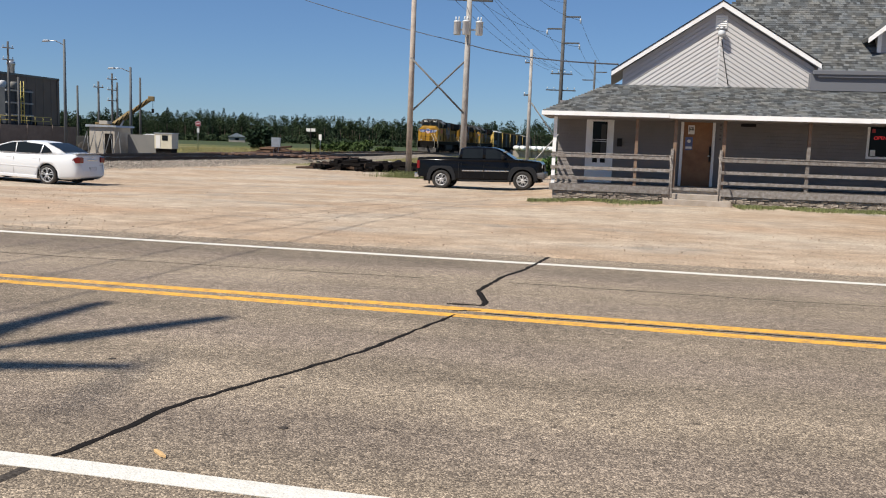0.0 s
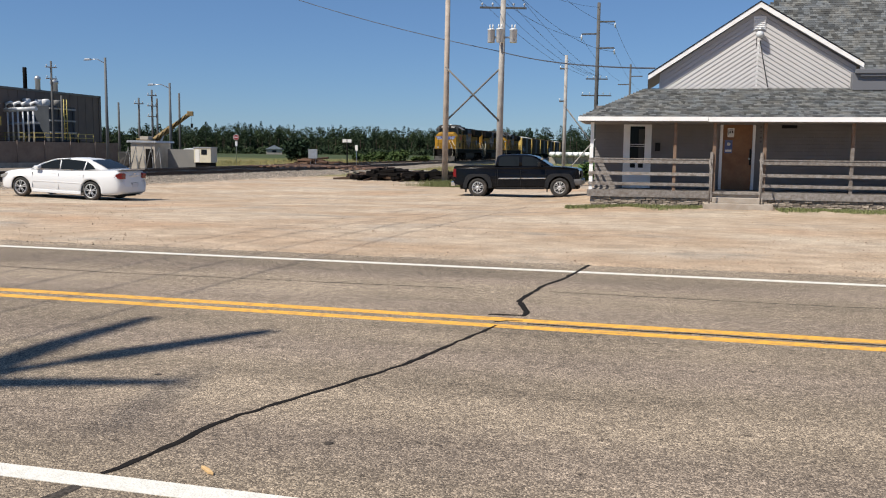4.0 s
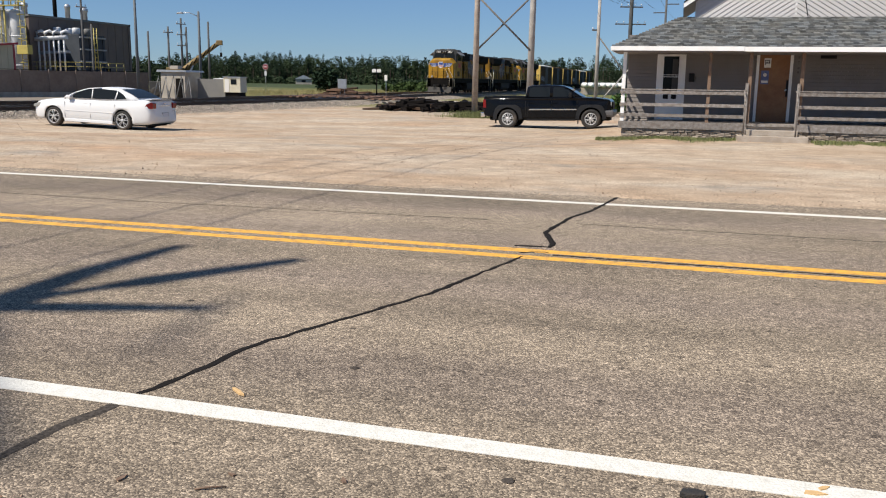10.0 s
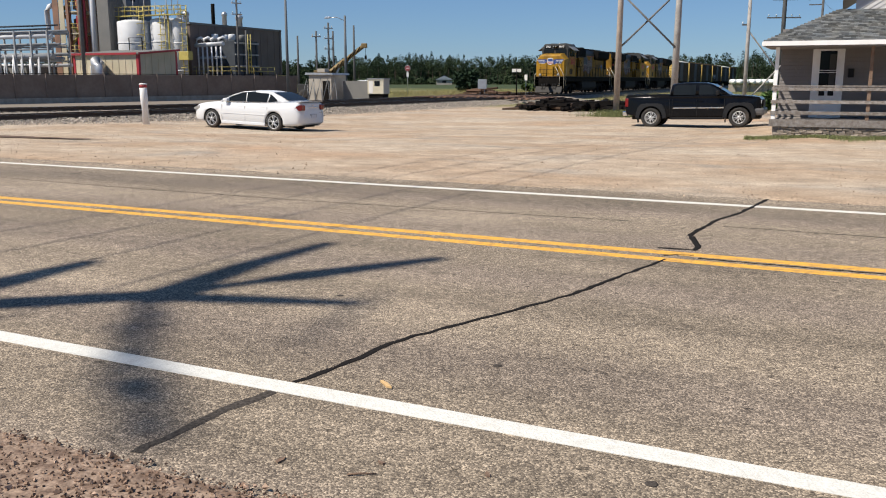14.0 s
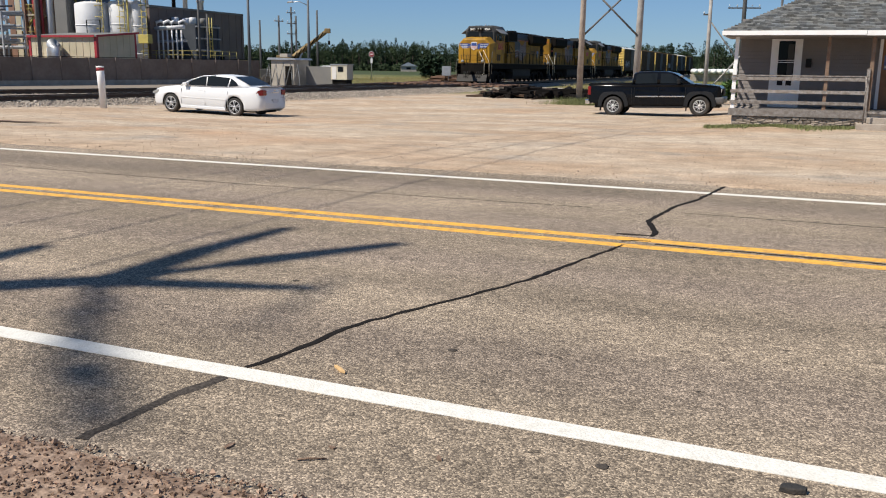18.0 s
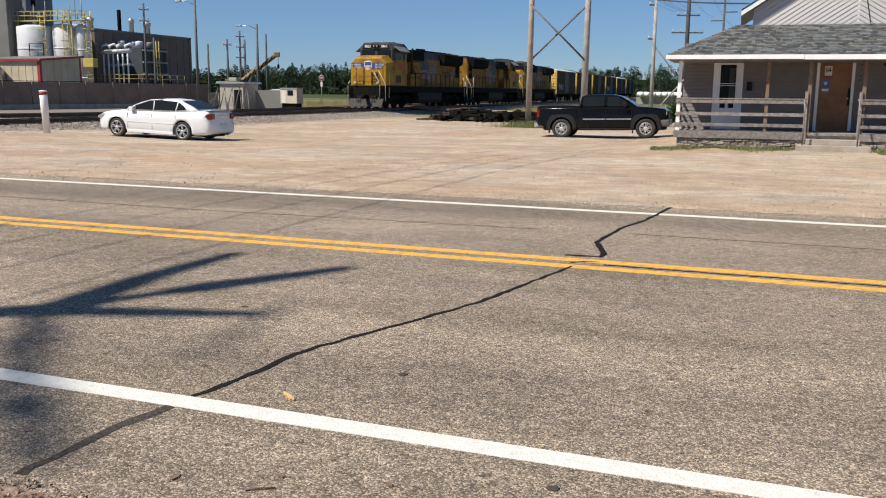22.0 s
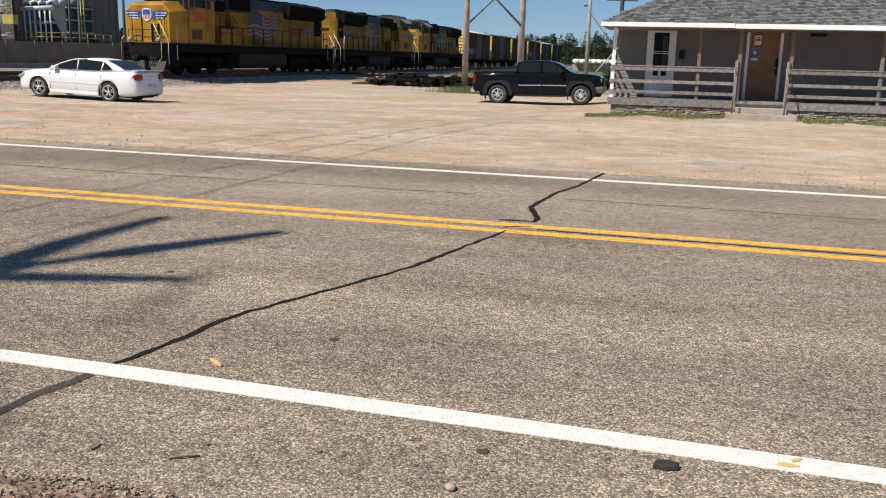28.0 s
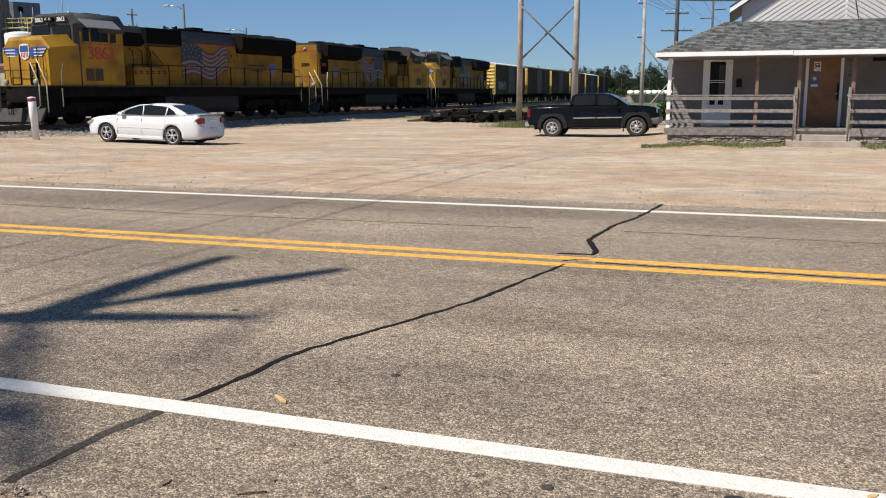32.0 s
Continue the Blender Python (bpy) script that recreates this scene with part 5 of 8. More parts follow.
            ins = [(cx + 0.50 * math.cos(t), r + 0.50 * math.sin(t)) for t in (math.pi * (-0.02 + 1.04 * k / 12) for k in range(13))]
            out = [(cx + 0.66, r), (cx + 0.64, r + 0.2), (cx + 0.56, r + 0.44), (cx + 0.46, r + 0.56), (cx + 0.36, r + 0.60), (cx + 0.2, r + 0.61), (cx, r + 0.61), (cx - 0.2, r + 0.61), (cx - 0.36, r + 0.60), (cx - 0.46, r + 0.56), (cx - 0.56, r + 0.44), (cx - 0.64, r + 0.2), (cx - 0.66, r)]
            rows = [[bm.verts.new((x, s * yy, z)) for x, z in line] for line, yy in ((ins, 0.93), (ins, 1.03), (out, 1.02), (out, 0.93))]
            for p, q in zip(rows, rows[1:]):
                for k in range(12):
                    bm.faces.new((p[k], p[k + 1], q[k + 1], q[k]))
            bmesh.ops.recalc_face_normals(bm, faces=bm.faces[:])
            part("wheel_flare", bm, M_flare, th)
            bm = bm_new()
            ring = [[bm.verts.new((x, s * yy, z)) for x, z in ins] for yy in (0.58, 0.955)]
            for k in range(12):
                bm.faces.new((ring[0][k], ring[0][k + 1], ring[1][k + 1], ring[1][k]))
            bm.faces.new(ring[0])
            part("wheel_liner", bm, M_under, th)
            part("mud_flap", box(cx - 0.57, cx - 0.54, s * 0.90 - 0.11, s * 0.90 + 0.11, 0.22, 0.5), M_black, th)
            wheel(th, cx, s * 0.87, r, 0.26, s, 6, 0.62)
        part("tail_lamp", box(-2.935, -2.80, s * 0.92 - 0.06, s * 0.92 + 0.062, 0.90, 1.26, 0.02), M_tail, th, "red tail lamp")
        part("headlamp", box(2.38, 2.69, s * 0.76 - 0.14, s * 0.76 + 0.14, 0.97, 1.13, 0.03), M_headlamp, th)
    part("front_bumper", box(2.36, 2.80, -0.97, 0.97, 0.50, 0.80, 0.09), M_bumper, th, "dull grey front bumper")
    part("grille", box(2.66, 2.73, -0.58, 0.58, 0.84, 1.14, 0.02), M_black, th)
    part("rear_bumper", box(-3.06, -2.86, -0.92, 0.92, 0.50, 0.70, 0.03), M_chrome, th)
    part("running_board", box(-1.0, 1.15, -0.96, -0.84, 0.34, 0.43, 0.02), M_black, th)
    part("chassis", box(-2.7, 2.6, -0.60, 0.60, 0.34, 0.60), M_under, th)
    part("rear_axle", rod((rw, -0.8, r), (rw, 0.8, r), 0.07), M_under, th)
    part("antenna", rod((1.5, 0.8, 1.24), (1.42, 0.8, 1.9), 0.005, None, 5), M_black, th)
    return th


build_sedan(pose(-19.88, 27.48, -0.215, 0, -2.0, 180))
build_pickup(pose(-5.14, 37.35, -0.30, 0, -1.2, 0) @ Matrix.Scale(0.95, 4))

# ---- train ----
M_upyellow = material("armour_yellow", (0.37, 0.195, 0.016), 0.6, spec=0.2, dirt=(0.12, 0.066, 0.018), dirt_scale=0.9, dirt_amount=0.8, grain=0.06, bump=0.05, bump_scale=10)
# armour yellow copied darker for the hood's shaded sides, with blotches of soot
M_hoodyellow = material("shaded_sooty_yellow", (0.25, 0.132, 0.015), 0.65, spec=0.15, dirt=(0.07, 0.04, 0.014), dirt_scale=0.8, dirt_amount=0.85, grain=0.08, bump=0.05, bump_scale=10)
M_locogrey = material("harbour_grey", (0.055, 0.054, 0.052), 0.6, spec=0.2, dirt=(0.03, 0.028, 0.026), dirt_scale=1.2, dirt_amount=0.6, grain=0.08)
M_locodark = material("sooty_frame", (0.008, 0.0072, 0.0066), 0.85, spec=0.08, dirt=(0.022, 0.017, 0.014), dirt_scale=2.0, dirt_amount=0.5, grain=0.2)
M_tank = material("fuel_tank_grey", (0.030, 0.028, 0.026), 0.75, spec=0.12, dirt=(0.05, 0.043, 0.038), dirt_scale=1.5, grain=0.1)
M_awning = material("grey_awning_sheet", (0.17, 0.172, 0.175), 0.6, spec=0.3, grain=0.08)
M_plough = material("worn_plough_grey", (0.045, 0.042, 0.039), 0.7, spec=0.2, dirt=(0.03, 0.026, 0.022), dirt_scale=2.5, dirt_amount=0.7)
M_grille = material("intake_grille", (0.005, 0.005, 0.005), 0.8, spec=0.06, grain=0.3)
M_logored = material("signal_red", (0.42, 0.035, 0.018), 0.5, grain=0.06)
M_logoblue = material("decal_blue", (0.035, 0.07, 0.24), 0.5, grain=0.06)
M_logowhite = material("decal_white", (0.72, 0.71, 0.68), 0.5, grain=0.05)
M_flagred = material("faded_flag_red", (0.11, 0.026, 0.024), 0.6, dirt=(0.17, 0.09, 0.055), dirt_scale=3, grain=0.06)
M_flagwhite = material("faded_flag_white", (0.17, 0.152, 0.145), 0.6, grain=0.06)
M_flagblue = material("faded_flag_blue", (0.022, 0.03, 0.042), 0.6, grain=0.08)
M_handrail = material("cream_handrail", (0.56, 0.51, 0.40), 0.6)
M_boxyellow = material("boxcar_yellow", (0.66, 0.47, 0.13), 0.6, dirt=(0.40, 0.27, 0.10), dirt_scale=1.3, dirt_amount=0.6, grain=0.1)
M_boxside = material("boxcar_side_brown", (0.085, 0.06, 0.038), 0.8, spec=0.15, dirt=(0.05, 0.04, 0.03), dirt_scale=0.8, dirt_amount=0.8, grain=0.12)
M_boxdoor = material("boxcar_door_dark", (0.06, 0.055, 0.05), 0.7, grain=0.2)
M_boxroof = material("boxcar_roof_zinc", (0.62, 0.62, 0.60), 0.5, 0.2, dirt=(0.3, 0.27, 0.24), dirt_scale=1.0, grain=0.05)
M_graffiti = material("graffiti_pale", (0.45, 0.50, 0.55), 0.6, second=(0.12, 0.16, 0.26), scale=2.2)


def lettering(name, text, size, mat, parent, m, label=""):
    cu = bpy.data.curves.new(name, "FONT")
    cu.body, cu.size, cu.extrude, cu.align_x, cu.align_y = text, size, 0.006, "CENTER", "CENTER"
    cu.offset = 0.012 * size
    cu.materials.append(mat)
    ob = new(name, cu)
    ob.parent = parent
    ob.matrix_local = m
    if label:
        ob["label"] = label
    return ob


def wavy(t):
    return 0.2 * math.sin(t * 8.0) * (0.35 + t)


def flag_decal(parent, x, side, y0, y1, z0, z1):
    """A waving striped flag on the hood side, the canton towards the cab."""
    n = 16
    holder = part("flag_backing", box(min(x, x + side * 0.004), max(x, x + side * 0.004), y0 + 0.6, y1 - 0.6, z0 + 0.5, z1 - 0.5), M_flagwhite, parent, "painted waving flag")
    for k in range(13):
        bm = bm_new()
        rows = []
        for i in range(n + 1):
            t = i / n
            y = y0 + (y1 - y0) * t
            top, bot = z1 - 0.22 * t + wavy(t) * 1.3, z0 + 0.05 * t + wavy(t) * 1.3
            a, b = top + (bot - top) * k / 13, top + (bot - top) * (k + 1) / 13
            rows.append([bm.verts.new((x + side * 0.008, y, z)) for z in (a, b)])
        for p, q in zip(rows, rows[1:]):
            bm.faces.new((p[0], q[0], q[1], p[1]))
        part("flag_stripe", bm, M_flagred if k % 2 == 0 else M_flagwhite, holder)
    bm = bm_new()
    rows = []
    for i in range(8):
        t = 0.44 * i / 7
        y = y0 - 0.02 + (y1 - y0) * t
        top, bot = z1 - 0.22 * t + wavy(t) * 1.3, z0 + 0.05 * t + wavy(t) * 1.3
        rows.append([bm.verts.new((x + side * 0.012, y, z)) for z in (top + 0.01, top + (bot - top) * 7 / 13)])
    for p, q in zip(rows, rows[1:]):
        bm.faces.new((p[0], q[0], q[1], p[1]))
    canton = part("flag_canton", bm, M_flagblue, holder)
    for i in range(5):
        for j in range(4):
            t = 0.03 + 0.085 * i + (0.03 if j % 2 else 0)
            y = y0 + (y1 - y0) * t
            z = z1 - 0.22 * t + wavy(t) * 1.3 - 0.12 - 0.19 * j
            part("flag_star", box(min(x + side * 0.013, x + side * 0.017), max(x + side * 0.013, x + side * 0.017), y - 0.035, y + 0.035, z - 0.035, z + 0.035), M_flagwhite, canton)


def bogie(th, y, axles, r, gauge=0.755, spread=1.7):
    """A truck under a rail vehicle with its wheels and side frames."""
    first = -(axles - 1) / 2
    bg_ = part("bogie", box(-1.0, 1.0, y - spread * (axles - 1) / 2 - 0.5, y + spread * (axles - 1) / 2 + 0.5, 0.62, 0.85, 0.04), M_locodark, th)
    for s in (-1, 1):
        L = spread * (axles - 1) / 2
        pts = [(y - L - 0.75, 0.72), (y - L - 0.3, 0.92), (y + L + 0.3, 0.92), (y + L + 0.75, 0.72), (y + L + 0.75, 0.48), (y + L + 0.2, 0.42), (y + 0.55, 0.62), (y - 0.55, 0.62), (y - L - 0.2, 0.42), (y - L - 0.75, 0.48)]
        part("side_frame", add_prism(bm_new(), pts, s * 1.08 - 0.07, s * 1.08 + 0.07, "x"), M_locodark, bg_)
        for k in range(axles):
            yy = y + (first + k) * spread
            part("axle_box", box(s * 1.17 - 0.06, s * 1.17 + 0.06, yy - 0.16, yy + 0.16, r - 0.16, r + 0.16, 0.03), M_locodark, bg_)
        part("brake_cylinder", lathe([(0.12, -0.25), (0.12, 0.25)], (s * 1.2, y + spread * 0.5, 0.75), "y", 10), M_locodark, bg_)
    for k in range(axles):
        yy = y + (first + k) * spread
        for s in (-1, 1):
            part("wheel", lathe([(r + 0.025, -0.075 * s), (r + 0.02, -0.04 * s), (r, -0.03 * s), (r, 0.07 * s), (r * 0.8, 0.07 * s), (r * 0.75, 0.035 * s), (0.12, 0.05 * s)], (s * gauge, yy, r), "x", 20), M_locodark, bg_)
    return bg_


def coupler(th, y, way):
    c = part("coupler", box(-0.11, 0.11, min(y, y + way * 0.75), max(y, y + way * 0.75), 0.72, 0.95, 0.03), M_locodark, th)
    part("knuckle", lathe([(0.13, -0.16), (0.15, 0.0), (0.13, 0.16)], (0.04, y - way * 0.03, 0.84), "z", 10), M_locodark, c)


def build_locomotive(number, end_number, label):
    """Its nose points to -y; y = 0 is the front coupler, z = 0 the rail top."""
    th = thing("locomotive", pose(0, 0, 0), label, "locomotive", "locomotives of the train")
    L = 22.3
    part("frame", box(-1.50, 1.50, 1.0, L - 1.0, 1.15, 1.50, 0.02), M_locodark, th)
    part("walkway", box(-1.56, 1.56, 0.75, L - 0.75, 1.50, 1.62), M_locodark, th, "dark walkway deck")
    part("deck_edge", box(-1.575, 1.575, 0.72, L - 0.72, 1.585, 1.635), M_boxside, th)
    for y, w in ((0.75, 1), (L - 0.75, -1)):
        part("end_plate", box(-1.50, 1.50, min(y, y + w * 0.12), max(y, y + w * 0.12), 0.75, 1.52), M_locodark, th)
        part("plough", add_prism(bm_new(), [(y - w * 0.05, 0.70), (y - w * 0.42, 0.16), (y - w * 0.30, 0.14), (y + w * 0.1, 0.70)], -1.40, 1.40, "x"), M_plough, th)
        coupler(th, y - w * 0.75, w)
        for x in (-0.45, -0.6, -0.75, 0.45, 0.6, 0.75):
            part("air_hose", tube([(x, y - w * 0.02, 0.95), (x, y - w * 0.22, 0.80), (x, y - w * 0.26, 0.45)], 0.03, 6), M_black, th)
        for s in (-1, 1):
            st = part("step_well", box(s * 1.32 - 0.18, s * 1.32 + 0.18, min(y, y + w * 0.9), max(y, y + w * 0.9), 0.35, 1.5), M_locodark, th)
            for k in range(4):
                part("step", box(s * 1.36 - 0.19, s * 1.36 + 0.20, min(y - w * 0.06, y + w * 0.5), max(y - w * 0.06, y + w * 0.5), 0.42 + k * 0.3, 0.455 + k * 0.3), M_locodark, st)
            if s * w > 0:
                part("grab_rail", tube([(s * 0.60, y - w * 0.02, 2.62), (s * 1.06, y - w * 0.06, 1.82), (s * 1.12, y - w * 0.08, 1.60), (s * 1.12, y - w * 0.10, 0.80), (s * 0.96, y - w * 0.1, 0.72)], 0.022, 6), M_handrail, th)
            part("grab_rail", tube([(s * (0.95 if s * w > 0 else 1.40), y + w * 0.04, 2.75 if s * w > 0 else 1.95), (s * 1.50, y - w * 0.04, 1.84), (s * 1.57, y - w * 0.06, 1.62), (s * 1.57, y - w * 0.06, 0.55)], 0.022, 6), M_handrail, th)
            part("grab_rail", tube([(s * 1.52, y + w * 0.82, 0.75), (s * 1.52, y + w * 0.82, 2.1), (s * 1.50, y + w * 0.95, 2.6)], 0.028, 6), M_handrail, th)
            part("ditch_light", lathe([(0.12, 0), (0.13, -0.1 * w), (0.09, -0.14 * w), (0.001, -0.15 * w)], (s * 0.95, y - w * 0.02, 1.78), "y", 12), M_headlamp, th)
        for x in (-1.1, -0.6, 0.6, 1.1):
            part("end_post", rod((x, y + w * 0.02, 1.62), (x, y + w * 0.02, 2.30), 0.018, None, 6), M_black, th)
        part("end_rail", rod((-1.1, y + w * 0.02, 2.3), (1.1, y + w * 0.02, 2.3), 0.018, None, 6), M_black, th)
    part("fuel_tank", prism([(-1.42, 1.15), (-1.45, 0.55), (-1.25, 0.30), (1.25, 0.30), (1.45, 0.55), (1.42, 1.15)], 8.3, 14.4, "y", 0.05), M_tank, th)
    part("under_equipment", box(-0.62, 0.62, 1.4, L - 1.4, 0.30, 1.16), M_locodark, th)
    for s in (-1, 1):
        part("air_reservoir", lathe([(0.01, -1.1), (0.2, -1.0), (0.2, 1.0), (0.01, 1.1)], (s * 1.2, 8.0, 1.0), "y", 12), M_locodark, th)
    bogie(th, 4.4, 3, 0.53)
    bogie(th, L - 4.4, 3, 0.53)
    # wide nose and cab
    secs = []
    for y, w, zs, zc, c in ((1.02, 1.45, 3.16, 3.60, 0.42), (1.10, 1.50, 3.26, 3.74, 0.45), (1.9, 1.50, 3.34, 3.86, 0.46), (2.75, 1.49, 3.40, 3.92, 0.48)):
        secs.append([(-w, y, 1.635), (-w, y, zs), (-w + c, y, zc), (w - c, y, zc), (w, y, zs), (w, y, 1.635)])
    nb = part("nose", loft(secs), M_upyellow, th, "bright yellow nose with a winged shield")
    for f in nb.data.polygons:
        f.use_smooth = False
    part("nose_door", box(-0.98, -0.38, 0.985, 1.03, 1.7, 3.05, 0.01), M_upyellow, nb)
    part("door_hinge_strip", box(-1.02, -0.99, 0.975, 1.02, 1.7, 3.05), M_locodark, nb)
    part("door_edge", box(-0.375, -0.345, 0.975, 1.02, 1.7, 3.05), M_locodark, nb)
    for x in (0.30, 0.72):
        part("ladder_stile", box(x, x + 0.03, 0.93, 1.015, 1.66, 2.62), M_locodark, nb)
    for k in range(4):
        part("nose_rung", box(0.30, 0.75, 0.90, 0.935, 1.80 + k * 0.25, 1.83 + k * 0.25), M_locodark, nb)
    for s, z0, z1 in ((-1.2, 3.0, 3.3), (0.86, 2.2, 3.3), (1.2, 2.0, 3.0)):
        part("nose_grab", tube([(s, 1.01, z0), (s, 0.93, z0 + 0.03), (s, 0.93, z1 - 0.03), (s, 1.01, z1)], 0.018, 5), M_locodark, nb)
    # winged shield, as plain shapes
    em = part("shield", add_prism(bm_new(), [(-0.28, 3.40), (-0.1, 3.44), (0.1, 3.44), (0.28, 3.40), (0.31, 3.04), (0.23, 2.84), (0.0, 2.75), (-0.23, 2.84), (-0.31, 3.04)], 0.985, 1.005, "y"), M_logowhite, nb)
    part("shield_top", add_prism(bm_new(), [(-0.24, 3.37), (0.24, 3.37), (0.265, 3.10), (-0.265, 3.10)], 0.975, 0.984, "y"), M_logoblue, em)
    for k in range(5):
        part("shield_bar", box(-0.215 + k * 0.098, -0.165 + k * 0.098, 0.975, 0.984, 2.84 + 0.015 * abs(k - 2), 3.07), M_logored, em)
    for s in (-1, 1):
        wing = part("wing_root", add_prism(bm_new(), [(s * 0.33, 3.22), (s * 0.55, 3.30), (s * 0.62, 3.05), (s * 0.50, 2.80), (s * 0.34, 2.84)], 0.992, 1.006, "y"), M_logoblue, em)
        for k in range(3):
            z = 3.30 - k * 0.135
            part("wing_bar", add_prism(bm_new(), [(s * 0.42, z), (s * (1.44 - k * 0.12), z), (s * (1.39 - k * 0.12), z - 0.085), (s * 0.42, z - 0.085)], 0.980, 0.991, "y"), M_logoblue, wing)
            part("wing_edge", add_prism(bm_new(), [(s * 0.60, z - 0.089), (s * (1.38 - k * 0.12), z - 0.089), (s * (1.35 - k * 0.12), z - 0.128), (s * 0.60, z - 0.128)], 0.982, 0.991, "y"), M_logowhite, wing)
    part("headlight", box(-0.26, 0.26, 2.42, 2.60, 4.50, 4.68, 0.03), M_locodark, th)
    for x in (-0.12, 0.12):
        part("headlight_lens", lathe([(0.075, 0), (0.07, -0.03), (0.001, -0.035)], (x, 2.42, 4.59), "y", 14), M_headlamp, th)
    cab = []
    for y, w, z0, zt in ((2.58, 1.36, 3.3, 4.76), (2.85, 1.47, 1.64, 4.86), (5.35, 1.48, 1.64, 4.88), (5.6, 1.40, 1.64, 4.78)):
        cab.append([(-w, y, z0), (-w, y, zt - 0.42), (-w + 0.32, y, zt), (w - 0.32, y, zt), (w, y, zt - 0.42), (w, y, z0)])
    cb = part("cab", loft(cab), [M_upyellow, M_locogrey], th, "yellow cab with grey roof")
    for f in cb.data.polygons:
        f.use_smooth = False
        f.material_index = 1 if (f.center.z > 4.2 or f.center.y < 2.85) else 0
    part("roof_band", loft([[(-1.49, 2.84, 4.05), (-1.49, 2.84, 4.46), (-1.16, 2.84, 4.885), (1.16, 2.84, 4.885), (1.49, 2.84, 4.46), (1.49, 2.84, 4.05)], [(-1.50, 5.62, 4.05), (-1.50, 5.62, 4.48), (-1.17, 5.62, 4.90), (1.17, 5.62, 4.90), (1.50, 5.62, 4.48), (1.50, 5.62, 4.05)]]), M_locogrey, cb)
    for s in (-1, 1):
        part("windscreen", add_prism(bm_new(), [(s * 0.10, 3.95), (s * 0.88, 3.95), (s * 1.25, 3.62), (s * 1.22, 4.33), (s * 0.10, 4.38)], 2.555, 2.575, "y"), M_dark_glass, cb)
        nbd = part("number_board", add_prism(bm_new(), [(s * 0.34, 4.48), (s * 1.14, 4.44), (s * 1.06, 4.68), (s * 0.34, 4.72)], 2.53, 2.575, "y"), M_black, cb)
        if number:
            lettering("board_digits", number, 0.27, M_logowhite, nbd, pose(s * 0.70, 2.522, 4.58, 90, 0, 0))
            lettering("road_number", number, 0.84, M_logored, cb, pose(s * 1.493, 4.1, 3.08, 90, 0, 90 * s), "red road number")
        else:
            for k in range(4):
                part("number_bar", box(s * 1.49 - 0.006, s * 1.49 + 0.006, 3.3 + k * 0.35, 3.55 + k * 0.35, 2.82, 3.28), M_logored, cb)
        for y0, y1, mt in ((3.02, 3.38, M_clear_glass), (3.52, 4.05, M_clear_glass), (4.11, 4.55, M_clear_glass), (4.72, 5.05, M_black)):
            part("side_window", box(s * 1.478 - 0.014, s * 1.478 + 0.016, y0, y1, 3.62, 4.22), mt, cb)
            part("window_frame", box(s * 1.478 - 0.012, s * 1.478 + 0.02, y0 - 0.04, y0 - 0.002, 3.58, 4.26), M_locogrey, cb)
        part("sun_awning", add_prism(bm_new(), [(s * 1.40, 4.56), (s * 1.92, 4.20), (s * 1.92, 4.235), (s * 1.40, 4.62)], 2.9, 5.0, "y"), M_awning, cb)
        for y0, y1, z0, z1, mt in ((3.1, 3.55, 1.85, 2.4, M_boxside), (3.65, 4.1, 1.85, 2.4, M_boxside), (4.55, 5.3, 1.72, 2.5, M_upyellow)):
            part("side_panel", box(s * 1.475 - 0.02, s * 1.475 + 0.02, y0, y1, z0, z1), mt, cb)
    part("roof_beacon", lathe([(0.09, 0), (0.09, 0.1), (0.05, 0.14), (0.001, 0.15)], (0.2, 3.5, 4.88), "z", 10), M_galv, cb)
    for x in (-0.6, 0.55):
        part("roof_hatch", box(x - 0.3, x + 0.3, 3.8, 4.8, 4.87, 4.96, 0.03), M_locogrey, cb)
    part("antenna_plate", box(-0.5, 0.5, 4.9, 5.4, 4.88, 4.98, 0.02), M_black, cb)
    # long hood
    hood = part("hood", prism([(-0.98, 1.62), (-0.98, 3.95), (0.98, 3.95), (0.98, 1.62)], 5.6, 20.9, "y", 0.02), M_hoodyellow, th, "long yellow engine hood")
    part("hood_roof", prism([(-0.99, 3.95), (-0.99, 4.12), (-0.72, 4.55), (0.72, 4.55), (0.99, 4.12), (0.99, 3.95)], 5.6, 20.9, "y", 0.02), M_locogrey, hood, "sooty grey hood roof")
    for s in (-1, 1):
        part("red_stripe", box(s * 0.985 - 0.015, s * 0.985 + 0.016, 7.1, 15.0, 3.84, 3.885), M_logored, hood)
        part("grey_shoulder", box(s * 0.985 - 0.015, s * 0.985 + 0.012, 5.65, 20.8, 3.89, 4.02), M_locogrey, hood)
        part("cab_stripe", box(s * 1.487 - 0.012, s * 1.487 + 0.012, 2.95, 5.4, 3.50, 3.53), M_logored, cb)
        for k in range(4):
            part("cab_rail", tube([(s * 1.02, 5.7 + k * 0.62, 1.66), (s * 1.30, 5.7 + k * 0.62, 2.46), (s * 1.28, 5.7 + k * 0.62, 3.3), (s * 1.02, 5.7 + k * 0.62, 3.45)], 0.026, 5), M_black, th)
        part("sloped_rail", tube([(s * 1.34, 7.6, 3.35), (s * 1.5, 8.2, 2.7)], 0.024, 5), M_black, th)
        part("intake_panel", box(s * 1.12 - 0.16, s * 1.12 + 0.16, 5.75, 7.0, 3.55, 4.20, 0.03), M_grille, hood)
        part("filter_housing", box(s * 1.15 - 0.18, s * 1.15 + 0.18, 7.3, 9.9, 3.72, 4.50, 0.04), M_grille, hood)
